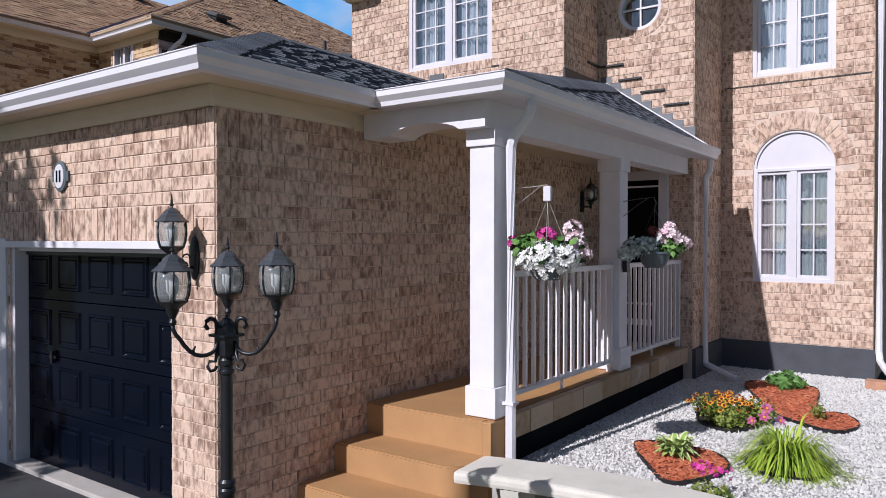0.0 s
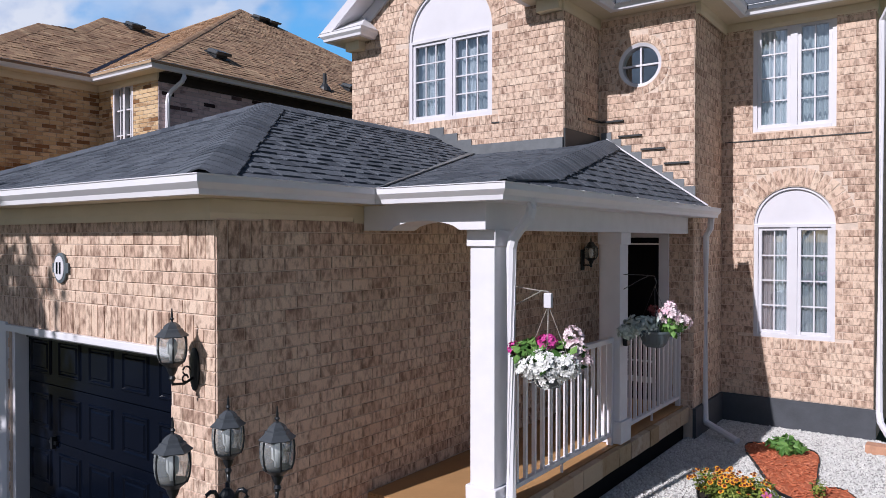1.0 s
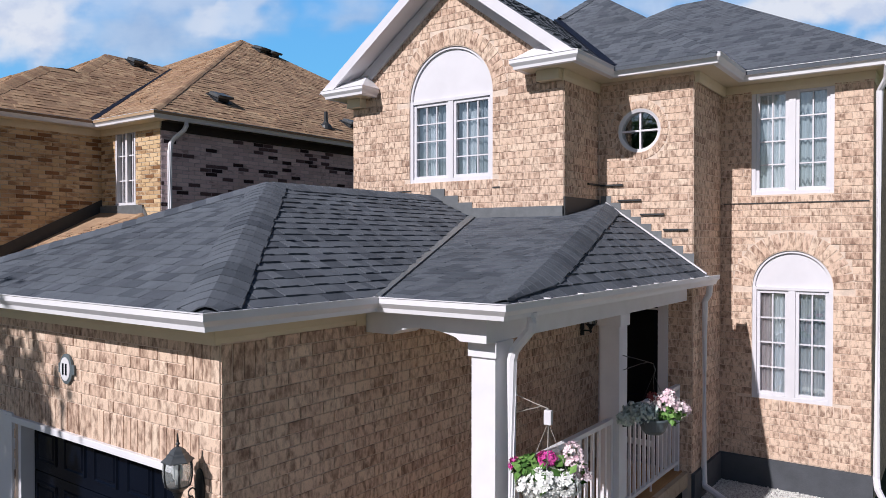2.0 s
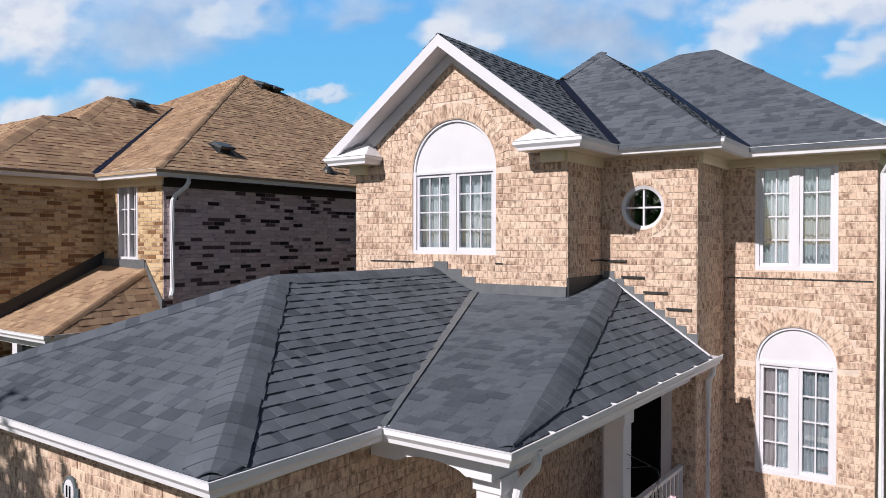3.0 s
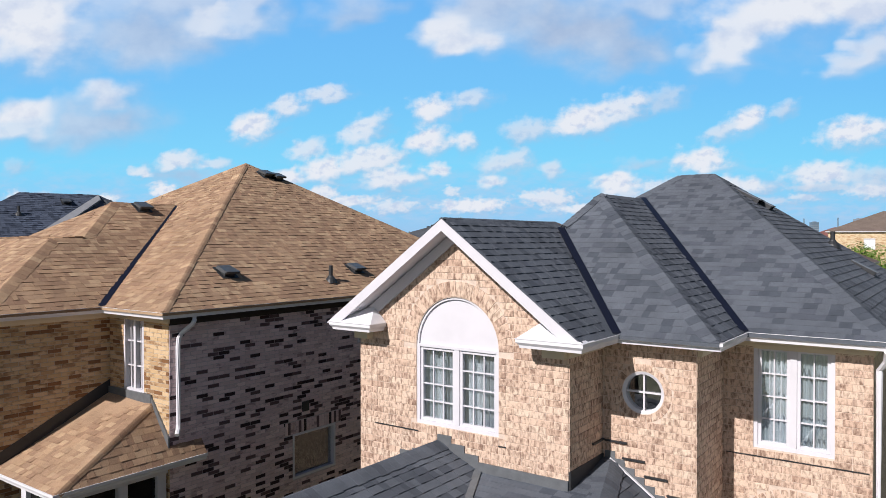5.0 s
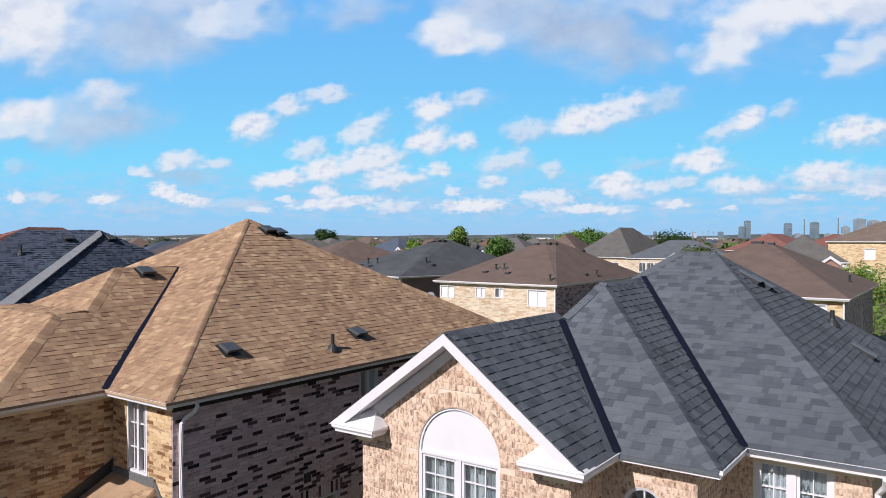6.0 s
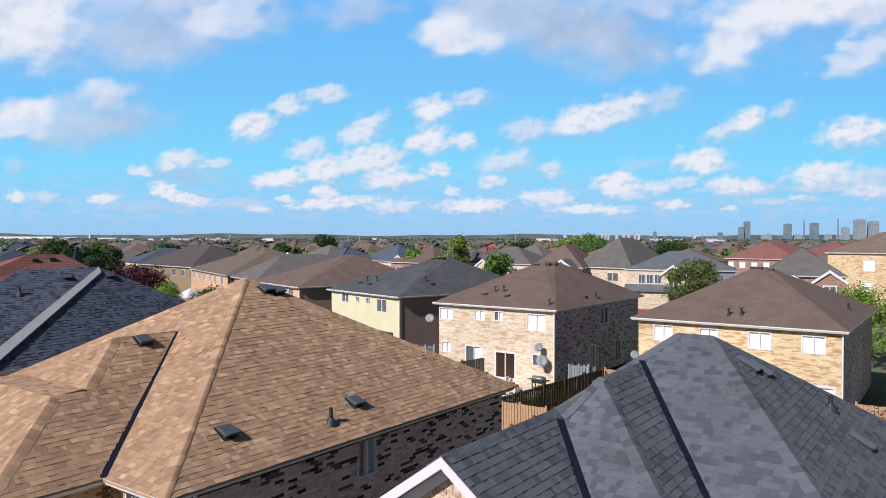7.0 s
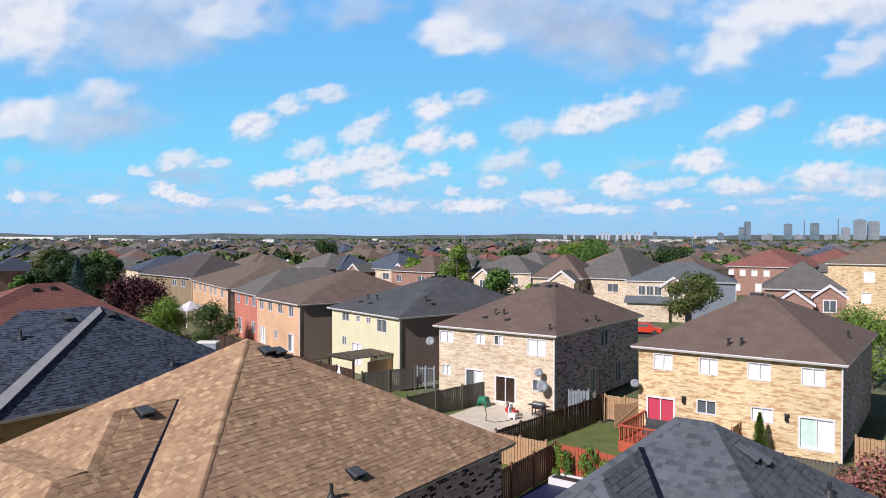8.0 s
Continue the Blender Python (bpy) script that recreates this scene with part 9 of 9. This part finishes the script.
# small seedling and pink flowers by the bench
sd = thing("seedling", "small yellow-green seedling in the mulch", "plant", at=(3.02, 4.9, GARDEN + 0.02))
bush(sd, "foliage", [((0, 0, 0.10), 0.085, 1.3)], 110, 0.02, "olive_leaf", 8)
pk = thing("pink_flowers", "thin pink flowers beside the stone bench", "flowers", at=(2.74, 1.98, GARDEN))
bush(pk, "foliage", [((0, 0, 0.09), 0.09, 1.2), ((0.12, 0.02, 0.06), 0.08, 1.1)], 260, 0.020, "olive_leaf", 9)
bm = bmesh.new()
blossoms(bm, rnd, (-0.02, 0, 0.24), 0.07, 14, 0.024, 0.6)
blossoms(bm, rnd, (0.10, 0.05, 0.21), 0.10, 14, 0.022, 0.5)
part("blooms", bm, M["petal_pink"], pk)["kind"] = "stuff"


# ---------------------------------------------------------------- hanging baskets
def basket(at, label, arm_from, tag, seed):
    r_ = random.Random(seed)
    b = thing("hanging_basket", label, "hanging basket", "hanging baskets", at=at)
    o = Vector(at)
    bm = bmesh.new()
    turned(bm, [(0.085, -0.14), (0.12, -0.10), (0.155, 0.0), (0.163, 0.0), (0.163, 0.02), (0.145, 0.02), (0.14, -0.02)], seg=24)
    part("pot", bm, M["pot"], b, "dark grey bowl")
    bm = bmesh.new()
    for k in range(4):
        a = k * math.pi / 2 + 0.4
        tube(bm, [(0.17 * math.cos(a), 0.17 * math.sin(a), 0.02), (0, 0, 0.46)], 0.0022, 5)
    tube(bm, [(0, 0, 0.45), (0.02, 0, 0.50), (0, 0, 0.54)], 0.006, 6)
    part("hanger", bm, M["wire"] if tag else M["black_metal"], b)
    if tag:
        bm = bmesh.new()
        box(bm, -0.03, 0.03, -0.018, 0.018, 0.44, 0.55, 0.006)
        part("tag", bm, M["white"], b, "white plastic tag")
    p = Vector(arm_from) - o
    br = thing("basket_bracket", "thin metal bracket holding the hanging basket", "bracket", "basket brackets", at=at)
    bm = bmesh.new()
    tube(bm, [p, (p.x * 0.4, p.y * 0.4, 0.56), (0, 0, 0.56), (-0.01 * p.x, 0, 0.53)], 0.0045, 6)
    tube(bm, [p - Vector((0, 0, 0.16)), (p.x * 0.5, p.y * 0.5, 0.50), (p.x * 0.2, p.y * 0.2, 0.555)], 0.004, 6)
    part("arm", bm, M["wire"] if tag else M["black_metal"], br)
    return b, r_


b1, r1 = basket((1.71, 1.64, 2.03), "hanging basket of white petunias, pink geraniums and blush snapdragons", (1.25, 1.92, 2.60), True, 4)
bush(b1, "foliage", [((0, 0, 0.06), 0.19, 0.7), ((-0.14, -0.08, 0.10), 0.13, 0.9), ((0.1, 0.1, 0.08), 0.16, 0.8)], 420, 0.045, "ger_leaf", 11)
bm = bmesh.new()
for c, r, n in (((0.02, -0.10, 0.03), 0.14, 190), ((0.12, 0.0, 0.02), 0.13, 160), ((-0.08, -0.12, 0.0), 0.11, 110), ((0.05, -0.09, -0.06), 0.10, 80)):
    blossoms(bm, r1, c, r, n, 0.024)
part("petunia_cluster", bm, M["petal_white"], b1)["kind"] = "stuff"
bm = bmesh.new()
blossoms(bm, r1, (0.0, -0.02, 0.19), 0.075, 60, 0.022, 0.7)
part("pink_bloom", bm, M["petal_pink"], b1)["kind"] = "stuff"
bm = bmesh.new()
blossoms(bm, r1, (-0.21, -0.13, 0.14), 0.05, 30, 0.02, 0.9)
part("pink_bloom", bm, M["petal_pink"], b1)["kind"] = "stuff"
bm = bmesh.new()
for c, r, n in (((0.14, 0.12, 0.22), 0.07, 36), ((0.15, 0.12, 0.12), 0.09, 40), ((0.19, 0.14, 0.04), 0.08, 30)):
    blossoms(bm, r1, c, r, n, 0.03, 1.1)
part("snapdragon_cluster", bm, M["petal_blush"], b1)["kind"] = "stuff"
b2, r2 = basket((1.70, 3.92, 2.05), "hanging basket of silver foliage and blush flowers", (1.225, 4.30, 2.60), False, 5)
bush(b2, "silver_foliage", [((-0.16, -0.10, 0.06), 0.15, 0.75), ((-0.04, -0.08, 0.08), 0.13, 0.8), ((-0.24, -0.14, 0.0), 0.09, 0.8)], 800, 0.03, "grey_leaf", 12)
bush(b2, "foliage", [((0.14, 0.08, 0.06), 0.13, 0.8)], 160, 0.04, "ger_leaf", 13)
bm = bmesh.new()
for c, r, n in (((0.12, 0.06, 0.17), 0.11, 60), ((0.22, 0.14, 0.10), 0.10, 45), ((0.14, 0.06, 0.26), 0.05, 18)):
    blossoms(bm, r2, c, r, n, 0.034)
part("snapdragon_cluster", bm, M["petal_blush"], b2)["kind"] = "stuff"
bm = bmesh.new()
blossoms(bm, r2, (0.0, 0.0, 0.22), 0.06, 20, 0.026)
part("dark_bloom_cluster", bm, leaf_mat("dark_red_petals", [(0.10, 0.015, 0.02), (0.2, 0.04, 0.04)]), b2)["kind"] = "stuff"


# ---------------------------------------------------------------- lanterns
def lamp_glass():
    m, nt, b = nodes_of("lantern_glass")
    t, g, d = nt.nodes.new("ShaderNodeBsdfTransparent"), nt.nodes.new("ShaderNodeBsdfGlossy"), nt.nodes.new("ShaderNodeBsdfTranslucent")
    mx, haze = nt.nodes.new("ShaderNodeMixShader"), nt.nodes.new("ShaderNodeMixShader")
    df = nt.nodes.new("ShaderNodeBsdfDiffuse")
    df.inputs[0].default_value = (0.62, 0.66, 0.66, 1)
    t.inputs[0].default_value = (0.90, 0.92, 0.92, 1)
    g.inputs["Roughness"].default_value = 0.06
    mx.inputs[0].default_value, haze.inputs[0].default_value = 0.12, 0.22
    nt.links.new(t.outputs[0], mx.inputs[1])
    nt.links.new(g.outputs[0], mx.inputs[2])
    nt.links.new(mx.outputs[0], haze.inputs[1])
    nt.links.new(df.outputs[0], haze.inputs[2])
    nt.links.new(haze.outputs[0], nt.nodes["Material Output"].inputs[0])
    return m


M["lamp_glass"] = lamp_glass()
M["bulb"] = plain("frosted_bulb", (0.85, 0.86, 0.86), 0.4, 0.03, 5.0, bumpy=0)


def lantern(parent, o, s=1.0, seg=6):
    """A six-sided coach lantern: base cup, barrelled glass with ribs, stepped roof and finial. o: the middle of the glass's foot."""
    L = new("lantern")
    L.parent = parent
    L.location = o
    P = [(0.064, 0.0), (0.075, 0.03), (0.080, 0.07), (0.079, 0.105), (0.075, 0.134)]
    bm = bmesh.new()
    turned(bm, [(r * s, z * s) for r, z in P], seg=seg * 3)
    g = part("glass", bm, M["lamp_glass"], L, smooth=True)
    for k in range(seg):
        a = 2 * math.pi * (k + 0.5) / seg
        bm = bmesh.new()
        tube(bm, [(1.02 * r * s * math.cos(a), 1.02 * r * s * math.sin(a), z * s) for r, z in P], 0.0045 * s, 5)
        part("rib", bm, M["black_metal"], L)
    bm = bmesh.new()
    turned(bm, [(r * s, z * s) for r, z in [(0.084, 0.132), (0.087, 0.137), (0.076, 0.146), (0.060, 0.160), (0.055, 0.172), (0.046, 0.176), (0.040, 0.190), (0.026, 0.202), (0.016, 0.208)]], seg=seg)
    part("roof", bm, M["lantern_roof"], L)
    bm = bmesh.new()
    z0 = 0.205
    turned(bm, [(r * s, (z + z0) * s) for r, z in [(0.010, 0.0), (0.006, 0.012), (0.013, 0.020), (0.006, 0.030), (0.007, 0.036), (0.003, 0.075), (0.001, 0.08)]], seg=10)
    part("finial", bm, M["black_metal"], L)
    bm = bmesh.new()
    turned(bm, [(r * s, z * s) for r, z in [(0.011, -0.105), (0.018, -0.09), (0.012, -0.075), (0.024, -0.05), (0.030, -0.03), (0.060, -0.006), (0.068, 0.002), (0.06, 0.006)]], seg=16)
    part("cup", bm, M["black_metal"], L)
    bm = bmesh.new()
    turned(bm, [(r * s, z * s) for r, z in [(0.013, 0.005), (0.015, 0.03), (0.026, 0.045), (0.028, 0.095), (0.018, 0.115), (0.004, 0.122)]], seg=14)
    part("bulb", bm, M["bulb"], L, smooth=True)
    return L


M["lantern_roof"] = plain("lantern_roof_paint", (0.06, 0.067, 0.075), 0.4, 0.2, 20.0)
lp = thing("lamp_post", "black three-armed garden lamp post with coach lanterns", "lamp post", at=(1.445, -1.02, 0.0))
bm = bmesh.new()
turned(bm, [(0.085, -0.06), (0.085, 0.05), (0.06, 0.10), (0.055, 0.5), (0.042, 0.58), (0.05, 0.60), (0.042, 0.62), (0.034, 1.0), (0.040, 1.015), (0.040, 1.03), (0.033, 1.04), (0.039, 1.05), (0.039, 1.065), (0.029, 1.08), (0.027, 1.56), (0.035, 1.57), (0.035, 1.58), (0.028, 1.588), (0.028, 1.60), (0.035, 1.61), (0.036, 1.63), (0.030, 1.64), (0.030, 1.66)], seg=24)
part("post", bm, M["black_metal"], lp, smooth=False)
part("head_box", boxes((-0.040, 0.040, -0.040, 0.040, 1.65, 1.738), bevel=0.006), M["black_metal"], lp)
part("head_cap", boxes((-0.058, 0.058, -0.058, 0.058, 1.738, 1.752), bevel=0.004), M["black_metal"], lp)
bm = bmesh.new()
turned(bm, [(0.054, 1.752), (0.050, 1.785), (0.034, 1.802), (0.024, 1.815), (0.014, 1.825)], seg=12)
part("dome", bm, M["black_metal"], lp)
heads = ((24, 0.25, 1.935), (141, 0.25, 1.92), (257, 0.25, 1.912))
for ang, rad, zz in heads:
    a = radians(ang)
    d = Vector((math.cos(a), math.sin(a), 0))
    bm = bmesh.new()
    pts = []
    for i in range(13):
        t = i / 12
        q = -math.pi * 0.62 + t * math.pi * 0.62
        pts.append(d * (0.045 + (rad - 0.045) * (0.5 - 0.5 * math.cos(math.pi * t))) + Vector((0, 0, 1.715 - 0.055 * math.sin(math.pi * min(1, t * 1.35)) + (zz - 0.10 - 1.715) * max(0, (t - 0.5) * 2) ** 1.6)))
    tube(bm, pts, 0.0095, 8)
    part("arm", bm, M["black_metal"], lp, smooth=True)
    bm = bmesh.new()
    c0 = d * 0.075 + Vector((0, 0, 1.80))
    tube(bm, [d * 0.045 + Vector((0, 0, 1.74))] + [c0 + d * 0.026 * math.cos(t) + Vector((0, 0, 0.026 * math.sin(t))) for t in (3.0, 2.2, 1.4, 0.6, -0.2, -1.0)], 0.010, 7)
    c1 = d * 0.07 + Vector((0, 0, 1.61))
    tube(bm, [d * 0.045 + Vector((0, 0, 1.68))] + [c1 + d * 0.022 * math.cos(t) + Vector((0, 0, 0.026 * math.sin(t))) for t in (2.4, 1.0, 0.0, -1.2, -2.2, -3.0)], 0.008, 7)
    c2 = pts[6] + Vector((0, 0, 0.02))
    tube(bm, [pts[6], c2 + d * 0.01, c2 + d * 0.0 + Vector((0, 0, 0.02))], [0.008, 0.007, 0.003], 6)
    part("scroll", bm, M["black_metal"], lp, smooth=True)
    lantern(lp, d * rad + Vector((0, 0, zz)), 1.0)

sc = thing("wall_lantern", "black coach lantern on a round wall plate", "wall lamp", at=(-0.22, -0.012, 2.056))
bm = bmesh.new()
turned(bm, [(0.055, 0.0), (0.055, 0.010), (0.045, 0.016), (0.02, 0.022)], seg=28)
bmesh.ops.rotate(bm, verts=bm.verts[:], cent=(0, 0, 0), matrix=Euler((radians(90), 0, 0)).to_matrix())
bmesh.ops.scale(bm, verts=bm.verts[:], vec=(1.0, 1.0, 2.8))
part("wall_plate", bm, M["black_metal"], sc)
bm = bmesh.new()
tube(bm, [(0, -0.02, -0.06), (0, -0.09, -0.09), (0, -0.18, -0.08), (0, -0.183, -0.03)], 0.010, 8)
for r_, cy, cz in ((0.03, -0.07, 0.0), (0.024, -0.08, -0.055)):
    tube(bm, [(0, cy + r_ * math.cos(t * 0.7), cz + r_ * math.sin(t * 0.7)) for t in range(8)], 0.006, 6)
part("arm", bm, M["black_metal"], sc, smooth=True)
lantern(sc, (0, -0.183, 0.078), 1.3)

sc2 = thing("wall_lantern", "black lantern on the porch's brick wall", "wall lamp", at=(0.012, 5.86, 2.72))
part("wall_plate", boxes((0, 0.02, -0.05, 0.05, -0.16, 0.12), bevel=0.008), M["black_metal"], sc2)
lantern(sc2, (0.13, 0, 0.0), 1.1)
part("arm", boxes((0.0, 0.13, -0.012, 0.012, -0.10, -0.08)), M["black_metal"], sc2)

# house number plaque, its figures as plain bars
pl = thing("number_plaque", "oval white plaque with dark rim on the brick", "plaque", at=(-2.09, -0.012, 2.73))
bm = bmesh.new()
turned(bm, [(0.105, 0.0), (0.105, 0.018), (0.09, 0.022)], seg=32)
box(bm, -0.135, 0.135, -0.035, 0.035, 0.0, 0.016, 0.004)
bmesh.ops.rotate(bm, verts=bm.verts[:], cent=(0, 0, 0), matrix=Euler((radians(90), 0, 0)).to_matrix())
bmesh.ops.scale(bm, verts=bm.verts[:], vec=(1.0, 1.0, 1.25))
part("rim", bm, M["pot"], pl)
bm = bmesh.new()
turned(bm, [(0.082, 0.018), (0.082, 0.027), (0.07, 0.029)], seg=32)
bmesh.ops.rotate(bm, verts=bm.verts[:], cent=(0, 0, 0), matrix=Euler((radians(90), 0, 0)).to_matrix())
bmesh.ops.scale(bm, verts=bm.verts[:], vec=(1.0, 1.0, 1.25))
part("face", bm, M["white"], pl)
for x in (-0.026, 0.026):
    part("bar", boxes((x - 0.011, x + 0.011, -0.034, -0.029, -0.05, 0.05)), M["black_paint"], pl)

# ---------------------------------------------------------------- stone bench
M["bench"] = plain("painted_stone", (0.66, 0.63, 0.55), 0.8, 0.10, 5.0, bumpy=0.3)
bn = thing("stone_bench", "pale painted stone bench beside the steps", "bench", at=(2.20, 1.30, 0.0))
bn.rotation_euler.z = radians(4)
bm = boxes((-0.92, 0.92, -0.235, 0.235, 0.47, 0.56), bevel=0.03)
bmesh.ops.subdivide_edges(bm, edges=[e for e in bm.edges if abs(e.verts[0].co.x - e.verts[1].co.x) > 0.8], cuts=10)
for v_ in bm.verts:
    v_.co.y += 0.11 * (1 - (v_.co.x / 0.92) ** 2)
part("seat", bm, M["bench"], bn)
for x in (-0.52, 0.52):
    bm = bmesh.new()
    slab(bm, [(x - 0.07, -0.16, 0.0), (x - 0.07, 0.16, 0.0), (x - 0.07, 0.13, 0.10), (x - 0.07, 0.10, 0.25), (x - 0.07, 0.15, 0.47), (x - 0.07, -0.15, 0.47), (x - 0.07, -0.10, 0.25), (x - 0.07, -0.13, 0.10)], (0.14, 0, 0))
    part("leg", bm, M["bench"], bn)
# added out of view; darkened so that it throws less light on the walls
tagged(part("front_path", boxes((-0.39, 1.40, -6.0, 1.19, -0.2, 0.03)), plain("low_bounce_paving", (0.24, 0.215, 0.195), 0.9, 0.2, 3.0, bumpy=0.35)), "weathered concrete front path", "path", kind="structure")

# out-of-view ground, browned to keep green bounce off the brick
tagged(part("front_lawn", boxes((1.41, 9.0, -14.0, 1.55, -0.2, 0.04)), plain("low_bounce_ground", (0.085, 0.08, 0.04), 0.95, 0.3, 0.9, bumpy=0.5, fine=30)), "worn dry front lawn beside the path", "lawn", kind="structure")

M["terracotta"] = plain("terracotta_block", (0.50, 0.27, 0.17), 0.9, 0.2, 8.0, bumpy=0.4)
for i in range(3):
    eb = thing("edging_block", "terracotta edging block on the gravel by the house corner", "paving block", "edging blocks", at=(3.34 + i * 0.27, 7.12 + i * 0.02, GARDEN))
    part("block", boxes((-0.12, 0.12, -0.10, 0.10, 0.0, 0.11), bevel=0.012), M["terracotta"], eb)
# little black box and clips
cl = thing("mail_clip", "small black holder on the porch column", "holder", at=(1.24, 4.28, 1.90))
part("holder_body", boxes((0, 0.05, -0.04, 0.05, -0.06, 0.05), bevel=0.006), M["black_metal"], cl)
part("holder_lip", boxes((0.0, 0.06, -0.05, 0.06, 0.05, 0.065), bevel=0.004), M["black_metal"], cl)

# street tree whose shade falls on the garage
tree(-4.7, -6.6, 8.6, 2.1, "leaf", "leafy street tree before the driveway", 90, 2600, size=0.13, bare=0.45)

# ---------------------------------------------------------------- bricks, last of all
for job in LATER:
    lay_now(*job)
